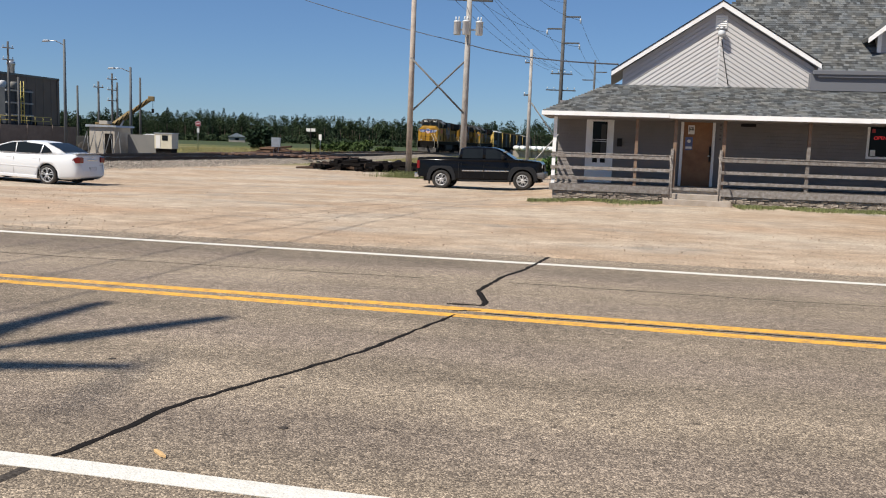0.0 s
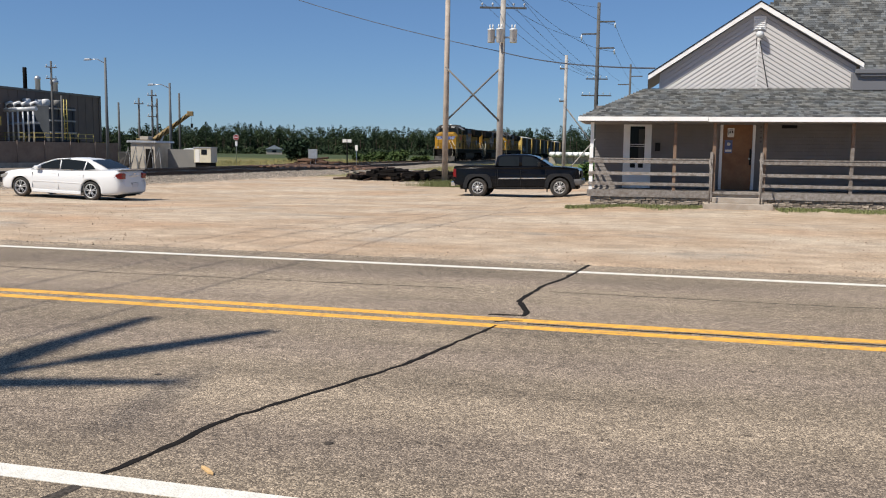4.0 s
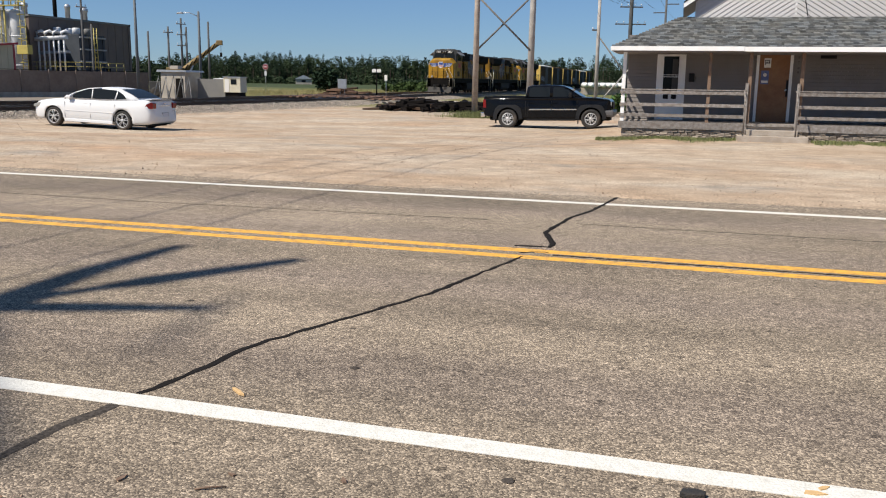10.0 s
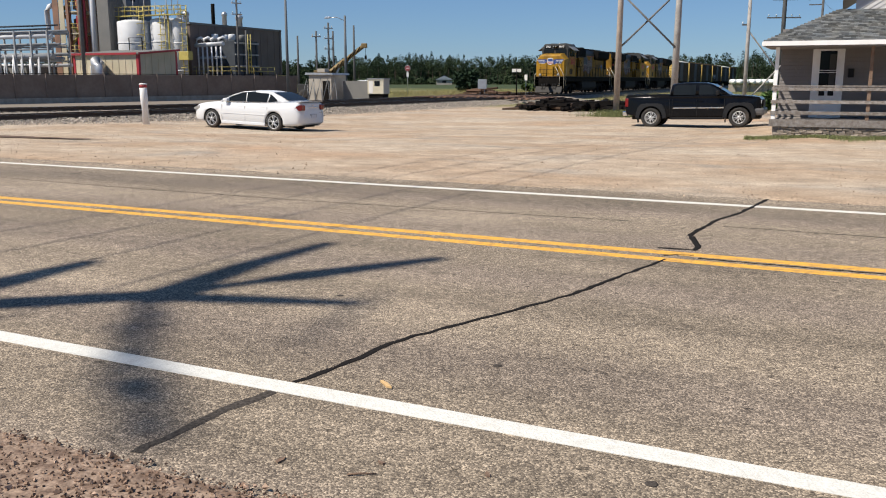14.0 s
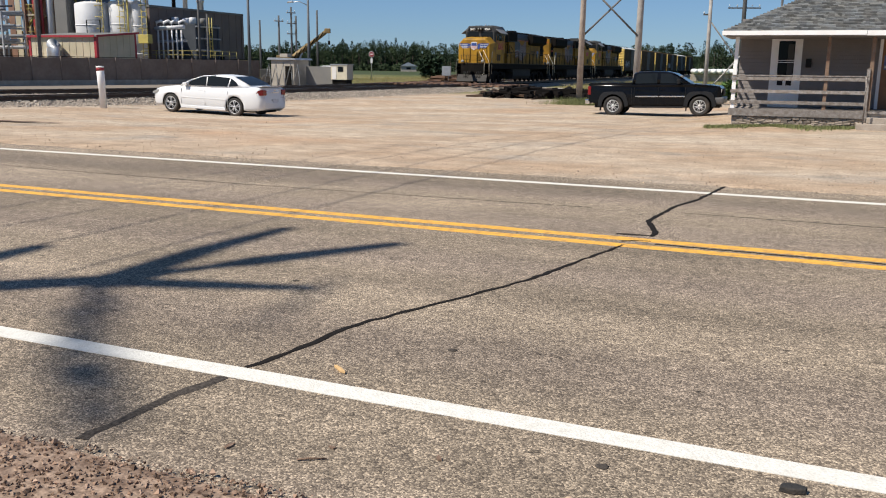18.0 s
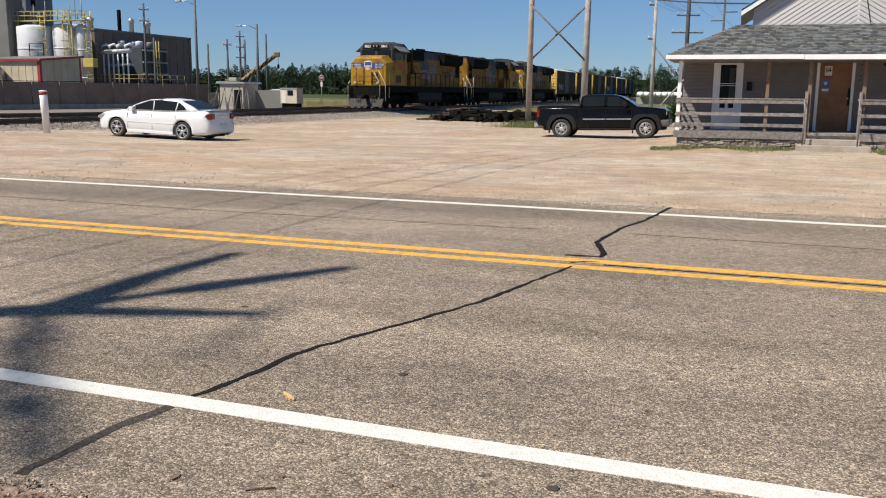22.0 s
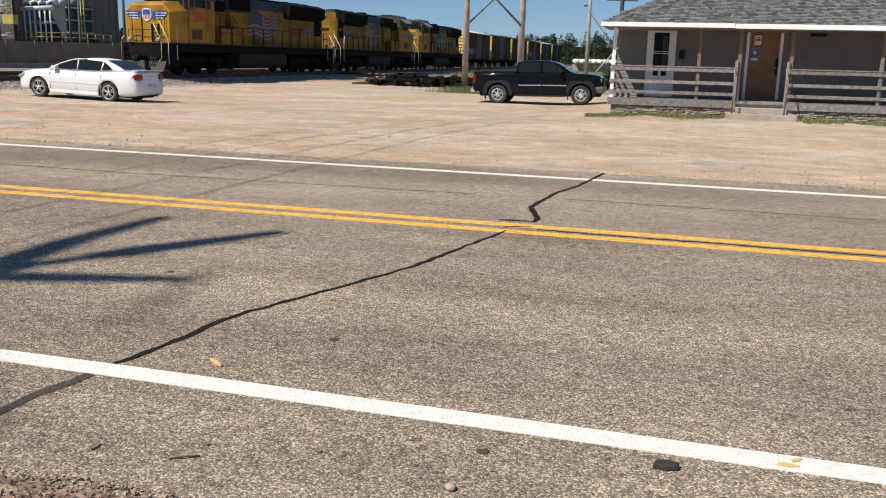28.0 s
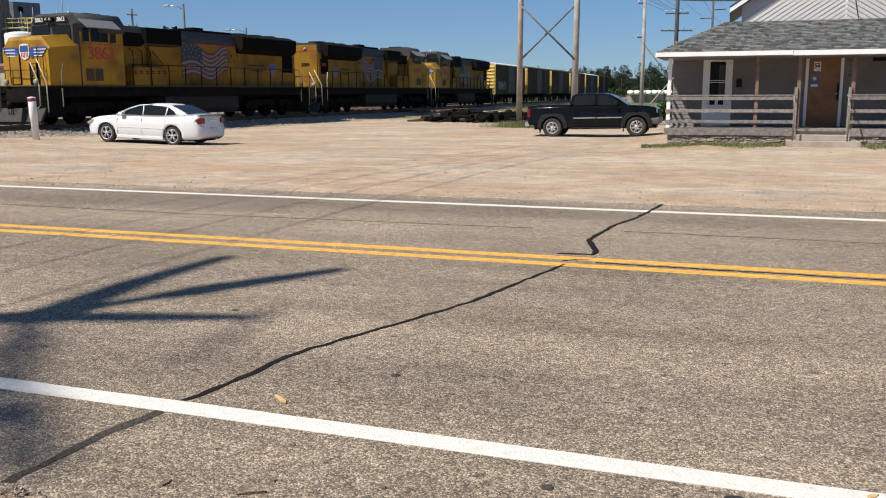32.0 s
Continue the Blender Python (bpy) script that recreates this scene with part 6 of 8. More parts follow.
        part("filter_frame", box(s * 1.10 - 0.16, s * 1.10 + 0.16, 7.2, 10.0, 3.66, 3.73), M_locogrey, hood)
        for y in (6.0, 7.25):
            part("equipment_box", box(s * 1.24 - 0.26, s * 1.24 + 0.26, y, y + 1.2, 1.64, 2.55, 0.02), M_hoodyellow, hood)
            for k in range(3):
                for z in (2.22, 2.32):
                    part("vent_slot", box(s * 1.505 - 0.004, s * 1.505 + 0.004, y + 0.12 + k * 0.4, y + 0.30 + k * 0.4, z, z + 0.04), M_locodark, hood)
        part("electrical_cabinet", box(s * 1.08 - 0.12, s * 1.08 + 0.12, 7.6, 9.6, 2.42, 3.6, 0.03), M_hoodyellow, hood)
        for k in range(9):
            y = 10.3 + k * 0.55
            part("hood_door", box(s * 0.985 - 0.012, s * 0.985 + 0.012, y + 0.02, y + 0.53, 1.75, 3.6), M_hoodyellow, hood)
            part("door_latch", box(s * 1.0, s * 1.0 + s * 0.02 if s > 0 else s * 1.0, y + 0.25, y + 0.31, 3.3, 3.4) if s > 0 else box(-1.02, -1.0, y + 0.25, y + 0.31, 3.3, 3.4), M_locodark, hood)
        # flared radiators
        part("radiator_flare", add_prism(bm_new(), [(s * 0.9, 3.45), (s * 1.45, 3.72), (s * 1.50, 4.42), (s * 0.9, 4.62)], 14.9, 20.4, "y"), M_locodark, hood)
        part("radiator_grille", add_prism(bm_new(), [(s * 1.40, 3.70), (s * 1.475, 3.74), (s * 1.525, 4.38), (s * 1.45, 4.40)], 15.1, 20.2, "y"), M_grille, hood)
        part("rear_grille", box(s * 0.99 - 0.01, s * 0.99 + 0.02, 19.5, 20.6, 2.5, 3.5), M_grille, hood)
        flag_decal(hood, s * 1.002, s, 10.2, 14.0, 2.1, 3.80)
        part("door_lettering_bar", box(s * 0.998 - 0.004, s * 0.998 + 0.004, 16.0, 17.6, 2.80, 2.92), M_boxside, hood)
        part("door_lettering_bar", box(s * 0.998 - 0.004, s * 0.998 + 0.004, 16.2, 17.4, 2.52, 2.62), M_boxside, hood)
        sh = part("small_shield", add_prism(bm_new(), [(18.1, 3.0), (18.75, 3.0), (18.78, 2.5), (18.42, 2.2), (18.06, 2.5)], s * 1.006 - 0.006, s * 1.006 + 0.006, "x"), M_flagwhite, hood)
        part("shield_top", box(s * 1.016 - 0.004, s * 1.016 + 0.004, 18.13, 18.71, 2.68, 2.97), M_logoblue, sh)
        # side handrails
        for k in range(12):
            y = 6.0 + k * 1.27
            part("stanchion", rod((s * 1.54, y, 1.6), (s * 1.54, y, 2.68), 0.032, None, 6), M_black, th)
        part("handrail", tube([(s * 1.54, 5.7, 2.66), (s * 1.54, 20.4, 2.66)], 0.022, 6), M_black, th)
    part("dynamic_brake_hatch", box(-0.75, 0.75, 10.4, 14.8, 4.53, 4.66, 0.04), M_locodark, hood)
    for k in range(3):
        y = 16.2 + k * 1.5
        part("radiator_fan", lathe([(0.62, 0), (0.62, 0.14), (0.55, 0.16), (0.001, 0.15)], (0, y, 4.55), "z", 18), M_locodark, hood)
    part("exhaust_port", box(-0.3, 0.3, 12.0, 12.9, 4.60, 4.82, 0.03), M_locodark, hood)
    hn = part("horn", lathe([(0.02, 0), (0.05, -0.25), (0.11, -0.34)], (0.3, 10.1, 4.66), "y", 10), M_black, hood)
    part("horn_trumpet", lathe([(0.02, 0), (0.05, 0.25), (0.11, 0.34)], (0.5, 10.1, 4.68), "y", 10), M_black, hn)
    part("rear_wall", box(-0.9, 0.9, 20.86, 20.95, 1.65, 4.4, 0.02), M_hoodyellow, hood)
    part("rear_red_stripe", box(-0.8, 0.8, 20.94, 20.965, 4.0, 4.05), M_logored, hood)
    part("rear_lamp", lathe([(0.1, 0), (0.1, 0.06), (0.001, 0.07)], (0, 20.94, 4.15), "y", 12), M_headlamp, hood)
    if end_number:
        lettering("end_number", end_number, 0.32, M_locodark, hood, pose(0, 20.97, 3.1, 90, 0, 180))
        for s in (-1, 1):
            lettering("side_end_number", end_number, 0.3, M_logored, hood, pose(s * 1.03, 20.2, 3.1, 90, 0, 90 * s))
    return th


def build_boxcar(length, side_mat, roof_mat, label, tagged_side):
    th = thing("boxcar", pose(0, 0, 0), label, "boxcar", "boxcars of the train")
    L = length
    body = part("body", box(-1.42, 1.42, 0.75, L - 0.75, 1.05, 4.30, 0.02), side_mat, th)
    part("roof", prism([(-1.46, 4.28), (1.46, 4.28), (1.46, 4.36), (0.0, 4.62), (-1.46, 4.36)], 0.70, L - 0.70, "y"), roof_mat, th)
    for y in [1.2 + k * (L - 2.4) / 10 for k in range(11)]:
        part("roof_rib", prism([(-1.47, 4.36), (0, 4.62), (1.47, 4.36), (1.47, 4.40), (0, 4.67), (-1.47, 4.40)], y - 0.04, y + 0.04, "y"), roof_mat, th)
    for y, w in ((0.75, -1), (L - 0.75, 1)):
        end = part("end_wall", box(-1.43, 1.43, min(y, y + w * 0.03), max(y, y + w * 0.03), 1.0, 4.32), M_boxyellow, th, "bright yellow corrugated end")
        for k in range(8):
            z = 1.35 + k * 0.38
            part("end_rib", prism([(y + w * 0.03, z - 0.09), (y + w * 0.12, z - 0.03), (y + w * 0.12, z + 0.03), (y + w * 0.03, z + 0.09)], -1.30, 1.30, "x"), M_boxyellow, end)
        for k in range(8):
            part("ladder_rung", rod((0.95, y + w * 0.16, 1.2 + k * 0.38), (1.38, y + w * 0.16, 1.2 + k * 0.38), 0.02, None, 5), M_boxyellow, end)
        coupler(th, 0.0 if w < 0 else L, -w)
    for s in (-1, 1):
        door = part("sliding_door", box(s * 1.45 - 0.035, s * 1.45 + 0.035, L / 2 - 1.6, L / 2 + 1.6, 1.12, 4.2, 0.01), M_boxdoor, th)
        for k in range(5):
            part("door_rib", box(s * 1.49 - 0.02, s * 1.49 + 0.02, L / 2 - 1.5, L / 2 + 1.5, 1.4 + k * 0.62, 1.46 + k * 0.62), M_boxdoor, door)
        for k in range(18):
            y = 1.2 + k * (L - 2.4) / 17
            if abs(y - L / 2) > 1.75:
                part("side_post", box(s * 1.44 - 0.03, s * 1.44 + 0.03, y - 0.05, y + 0.05, 1.1, 4.25), side_mat, th)
        if tagged_side:
            rr = random.Random(int(L * 10))
            for k in range(9):
                y = 2.0 + k * 0.42
                z = 1.5 + rr.uniform(0, 0.25)
                part("graffiti_stroke", add_prism(bm_new(), [(y, z), (y + 0.16, z + rr.uniform(-0.1, 0.1)), (y + 0.3 + rr.uniform(-0.1, 0.1), z + rr.uniform(0.6, 1.1)), (y + 0.1, z + rr.uniform(0.7, 1.0))], s * 1.478 - 0.004, s * 1.478 + 0.004, "x"), M_graffiti, th)
    part("sill", box(-1.3, 1.3, 0.8, L - 0.8, 0.92, 1.06), M_locodark, th)
    bogie(th, 2.6, 2, 0.42)
    bogie(th, L - 2.6, 2, 0.42)
    return th


def set_on_wheels(th):
    """Raises the body over tall trucks."""
    def up(z):
        return z * 1.107 if z < 1.5 else z * 1.02 + 0.13
    for ob in th.children_recursive:
        if ob.type == "FONT":
            ob.location.z = up(ob.location.z)
        else:
            for v in ob.data.vertices:
                v.co.z = up(v.co.z)


train = [(build_locomotive("3863", "", "yellow and grey diesel locomotive with a flag on its side"), 22.3, False),
         (build_locomotive("", "5099", "yellow diesel locomotive coupled backwards behind the leader"), 22.3, True),
         (build_locomotive("", "", "third yellow diesel locomotive with a bright nose"), 22.3, False)]
for k, (ln, sm, rm, tg) in enumerate(((17.0, M_boxside, M_boxroof, True), (17.0, M_boxside, M_boxside, False), (17.0, M_boxside, M_boxside, False), (17.0, M_boxside, M_boxside, True), (17.0, M_locogrey, M_boxroof, False), (17.0, M_boxside, M_boxside, False))):
    train.append((build_boxcar(ln, sm, rm, "boxcar with yellow ribbed ends and dark sliding doors" if k else "boxcar with a pale roof and graffiti on its side", tg), ln, False))
for th_, _, _ in train:
    set_on_wheels(th_)

# ---- industrial plant behind the fence ----
M_beigepanel = material("beige_metal_panel", (0.48, 0.42, 0.30), 0.6, second=(0.40, 0.36, 0.25), scale=0.6, grain=0.06)
M_brownpanel = material("brown_metal_panel", (0.155, 0.115, 0.095), 0.7, second=(0.13, 0.098, 0.082), scale=0.5, grain=0.06)
M_tankwhite = material("white_tank", (0.60, 0.605, 0.615), 0.5, dirt=(0.45, 0.44, 0.42), dirt_scale=0.8, dirt_amount=0.4, grain=0.04)
M_safety = material("safety_yellow", (0.48, 0.39, 0.10), 0.6, grain=0.06, dirt=(0.25, 0.19, 0.07), dirt_scale=1.5)
M_pink = material("faded_pink_cloth", (0.60, 0.22, 0.30), 0.8, grain=0.08)
M_rust = material("rust_brown_steel", (0.24, 0.13, 0.085), 0.8, second=(0.17, 0.10, 0.07), scale=1.0, grain=0.1)
M_silo = material("silo_grey", (0.135, 0.135, 0.13), 0.7, second=(0.165, 0.16, 0.15), scale=0.6, grain=0.06)
M_pipe = material("insulated_pipe", (0.30, 0.31, 0.32), 0.7, 0.0, dirt=(0.15, 0.147, 0.143), dirt_scale=1.2, grain=0.06)
M_bluepanel = material("blue_grey_panel", (0.115, 0.13, 0.155), 0.6, second=(0.14, 0.155, 0.18), scale=0.4, grain=0.05)
M_machine = material("machine_blue_grey", (0.05, 0.058, 0.07), 0.8, spec=0.1, second=(0.07, 0.078, 0.09), scale=0.7, grain=0.1)


def railing(parent, pts, z, h=1.05, mat=None, gap=1.3):
    """Posts and two rails along a line of points."""
    mat = mat or M_safety
    for (ax, ay), (bx, by) in zip(pts, pts[1:]):
        n = max(1, int(math.hypot(bx - ax, by - ay) / gap))
        for k in range(n + 1):
            x, y = ax + (bx - ax) * k / n, ay + (by - ay) * k / n
            part("rail_post", rod((x, y, z), (x, y, z + h), 0.032, None, 5), mat, parent)
        for zz in (h * 0.55, h):
            part("guard_rail", rod((ax, ay, z + zz), (bx, by, z + zz), 0.032, None, 5), mat, parent)


def panelled(name, x0, x1, y0, y1, z0, z1a, z1b, mat, parent, step=0.9):
    """A clad block with ribs on the two faces seen; the roof rises towards +y."""
    b = part(name, add_prism(bm_new(), [(y0, z0), (y1, z0), (y1, z1b), (y0, z1a)], x0, x1, "x"), mat, parent)
    n = int((x1 - x0) / step)
    for k in range(1, n):
        x = x0 + (x1 - x0) * k / n
        part("rib", box(x - 0.03, x + 0.03, y0 - 0.035, y0 - 0.002, z0, z1a), mat, b)
    n = int((y1 - y0) / step)
    for k in range(1, n):
        y = y0 + (y1 - y0) * k / n
        part("rib", box(x1 + 0.002, x1 + 0.035, y - 0.03, y + 0.03, z0, z1a + (z1b - z1a) * k / n), mat, b)
    return b


def build_red_trim_building():
    th = thing("clad_building", pose(0, 0, 0), "beige metal-clad building with dark red trim behind the fence", "building")
    x0, x1, y0, y1 = -76.9, -67.7, 72.9, 78.9
    panelled("wall", x0, x1, y0, y1, -0.3, 4.25, 4.75, M_beigepanel, th)
    part("roof", add_prism(bm_new(), [(y0 - 0.25, 4.27), (y1 + 0.25, 4.81), (y1 + 0.25, 4.95), (y0 - 0.25, 4.42)], x0 - 0.25, x1 + 0.25, "x"), M_silo, th)
    for a in ((x0 - 0.02, x0 + 0.28, y0 - 0.05, y0 - 0.005, -0.3, 4.25), (x1 - 0.28, x1 + 0.05, y0 - 0.05, y0 - 0.004, -0.3, 4.25), (x1 + 0.004, x1 + 0.05, y0, y0 + 0.25, -0.3, 4.25), (x1 + 0.004, x1 + 0.05, y1 - 0.25, y1, -0.3, 4.7), (x0, x1, y0 - 0.29, y0 - 0.252, 4.22, 4.44)):
        part("red_trim", box(*a), M_red, th)
    part("eave_trim", add_prism(bm_new(), [(y0 - 0.25, 4.22), (y1 + 0.25, 4.76), (y1 + 0.25, 4.97), (y0 - 0.25, 4.44)], x1 + 0.252, x1 + 0.29, "x"), M_red, th)
    part("awning", add_prism(bm_new(), [(y0 - 1.0, 1.75), (y0, 2.05), (y0, 2.12), (y0 - 1.0, 1.85)], x0 + 0.2, x0 + 5.2, "x"), M_kerb_light, th)
    part("duct", tube([(-72.6, y0 - 0.1, 2.0), (-72.6, y0 - 0.6, 3.1), (-72.3, y0 - 1.3, 3.45), (-71.9, y0 - 1.7, 3.0), (-71.8, y0 - 1.8, 1.0)], 0.62, 14), M_galv, th, "galvanised duct elbow")
    part("red_skid", box(-72.5, -68.6, y0 - 1.9, y0 - 1.0, 1.2, 1.75, 0.05), M_red, th)


M_kerb_light = material("pale_sheet", (0.56, 0.47, 0.36), 0.7, grain=0.05)
build_red_trim_building()


def build_brown_hall():
    th = thing("factory_hall", pose(0, 0, 0), "large plain brown metal-clad factory hall with roof vents", "building")
    panelled("wall", -92.0, -72.0, 86.5, 105.6, -0.3, 8.15, 8.35, M_brownpanel, th, 1.5)
    part("coping", box(-92.1, -71.9, 86.4, 105.7, 8.2, 8.45), M_silo, th)
    part("corner_trim", box(-71.99, -71.9, 105.2, 105.65, -0.3, 8.3), M_brownpanel, th)
    part("door", box(-71.99, -71.93, 99.5, 101.0, -0.2, 2.6), M_locodark, th)
    for x, y, h, r in ((-73.5, 98.3, 1.1, 0.42), (-73.5, 95.2, 1.3, 0.3), (-74.5, 88.9, 1.0, 0.35)):
        v = part("roof_vent", lathe([(r, 0), (r, h), (r * 1.25, h + 0.1), (r * 1.2, h + 0.4), (r * 0.4, h + 0.6)], (x, y, 8.4), "z", 12), M_galv if h < 2 else M_locodark, th)
    part("stack", lathe([(0.24, 0), (0.24, 4.0), (0.20, 4.05)], (-73.0, 92.3, 7.0), "z", 14), M_locodark, th, "black exhaust stack")


build_brown_hall()


def build_machinery():
    th = thing("heat_exchanger", pose(0, 0, 0), "grey process machinery with white headers and yellow railings", "machinery")
    part("skid", box(-72.5, -66.6, 87.0, 95.5, -0.3, 1.9), M_locodark, th)
    part("deck", box(-72.8, -66.2, 86.6, 95.8, 1.9, 2.08), M_kerb_light, th)
    part("casing", box(-71.5, -68.3, 90.2, 95.0, 2.08, 6.4, 0.05), M_machine, th)
    for k in range(4):
        part("casing_rib", box(-68.3, -68.15, 90.6 + k * 1.3, 90.85 + k * 1.3, 2.1, 6.3), M_machine, th)
    for z in (3.2, 4.6, 6.0):
        part("casing_band", box(-68.28, -68.12, 90.2, 95.0, z, z + 0.18), M_pipe, th)
    for k in range(7):
        x = -72.3 + k * 0.68
        part("down_pipe", rod((x, 87.4, 2.1), (x, 87.4, 5.6), 0.10, None, 8), M_tankwhite, th)
    part("header", rod((-72.6, 87.4, 5.7), (-67.8, 87.4, 5.9), 0.24, None, 10), M_tankwhite, th)
    part("header", rod((-72.6, 87.8, 4.2), (-67.8, 87.8, 4.3), 0.16, None, 10), M_pipe, th)
    for k in range(4):
        part("bend", tube([(-71.8 + k * 1.1, 87.4, 5.9), (-71.8 + k * 1.1, 87.4, 6.45), (-71.4 + k * 1.1, 87.7, 6.65), (-71.0 + k * 1.1, 88.0, 6.3)], 0.17, 8), M_tankwhite, th)
    for k in range(5):
        part("top_drum", lathe([(0.45, 0), (0.45, 0.7), (0.35, 0.8), (0.05, 0.82)], (-71.4 + (k % 2) * 1.8, 90.4 + k * 1.05, 6.4), "z", 14), M_tankwhite if k < 3 else M_silo, th)
    railing(th, [(-72.8, 86.7), (-66.3, 86.7), (-66.3, 95.7)], 2.08)
    part("stair", add_prism(bm_new(), [(95.8, 2.08), (98.6, 0.0), (98.9, 0.0), (96.1, 2.2)], -67.0, -66.3, "x"), M_locodark, th)
    railing(th, [(-66.3, 96.0), (-66.3, 98.8)], 1.1)
    for e in (0.0, 0.55):
        part("ladder_stile", rod((-67.6, 92.0 + e, 2.4), (-67.6, 92.0 + e, 7.2), 0.06, None, 5), M_safety, th)
    for k in range(8):
        part("rung", rod((-67.6, 92.0, 2.7 + k * 0.55), (-67.6, 92.55, 2.7 + k * 0.55), 0.04, None, 5), M_safety, th)


build_machinery()


def build_tank(x, y, r, z0, h, label, dome=0.35):
    th = thing("storage_tank", pose(x, y, 0), label, "tank", "white storage tanks")
    part("shell", lathe([(r, z0), (r, h), (r * 0.96, h + dome * 0.3), (r * 0.55, h + dome * 0.85), (r * 0.1, h + dome)], (0, 0, 0), "z", 28), M_tankwhite, th)
    for z in (h * 0.35 + z0, h * 0.7):
        part("shell_band", lathe([(r + 0.02, z), (r + 0.05, z + 0.03), (r + 0.05, z + 0.12), (r + 0.02, z + 0.15)], (0, 0, 0), "z", 28), M_tankwhite, th)
    part("top_nozzle", lathe([(0.25, h + dome * 0.8), (0.25, h + dome + 0.45), (0.32, h + dome + 0.5), (0.05, h + dome + 0.6)], (0, 0, 0), "z", 10), M_tankwhite, th)
    return th


build_tank(-78.4, 84.2, 2.05, -0.3, 8.4, "broad white storage tank with lagged side")
build_tank(-74.9, 85.6, 1.8, -0.3, 8.6, "white storage tank under a yellow walkway")
build_tank(-72.3, 85.0, 0.85, -0.3, 8.3, "slim white column tank beside yellow ladders", 0.6)
wk = thing("tank_walkway", pose(0, 0, 0), "yellow steel walkway and ladder cages over the tanks", "walkway")
part("deck", box(-81.0, -70.6, 83.4, 84.4, 9.1, 9.2), M_safety, wk)
railing(wk, [(-81.0, 83.4), (-70.6, 83.4)], 9.2, 1.0, gap=0.9)
railing(wk, [(-81.0, 84.4), (-70.6, 84.4)], 9.2, 1.0, gap=0.9)
for x, y in ((-76.5, 83.3), (-73.6, 83.6), (-70.9, 84.2)):
    lad = part("ladder_cage", rod((x - 0.35, y, -0.3), (x - 0.35, y, 10.2), 0.05, None, 5), M_safety, wk)
    part("ladder_stile", rod((x + 0.35, y, -0.3), (x + 0.35, y, 10.2), 0.05, None, 5), M_safety, lad)
    for k in range(14):
        part("rung", rod((x - 0.35, y, 0.5 + k * 0.7), (x + 0.35, y, 0.5 + k * 0.7), 0.035, None, 5), M_safety, lad)
    for k in range(6):
        part("cage_hoop", tube([(x - 0.35, y, 3.0 + k * 1.3), (x - 0.3, y - 0.5, 3.0 + k * 1.3), (x + 0.3, y - 0.5, 3.0 + k * 1.3), (x + 0.35, y, 3.0 + k * 1.3)], 0.04, 5), M_safety, lad)
for x in (-80.6, -77.0, -73.0):
    part("leg", rod((x, 83.9, -0.3), (x, 83.9, 9.1), 0.12, None, 6), M_safety, wk)
part("yellow_box", box(-71.4, -70.0, 83.6, 84.4, 3.9, 4.9, 0.04), M_safety, wk)
part("side_frame", tube([(-77.4, 82.0, 2.5), (-77.4, 82.0, 6.5), (-75.6, 82.2, 6.5), (-75.6, 82.2, 2.5)], 0.07, 6), M_locodark, wk)
part("mast", rod((-72.4, 84.0, 9.2), (-72.4, 84.0, 12.7), 0.04, None, 6), M_pipe, wk)
part("wind_sock", lathe([(0.10, 0.0), (0.16, 0.35), (0.14, 0.6), (0.05, 0.7)], (-72.4, 84.0, 12.6), "z", 10), M_pink, wk, "faded pink wind sock")
for k in range(6):
    part("vent_pipe", rod((-80.0 + k * 1.7, 84.0, 9.2), (-80.0 + k * 1.7, 84.0, 10.6 + 0.4 * (k % 3)), 0.05, None, 5), M_pipe, wk)


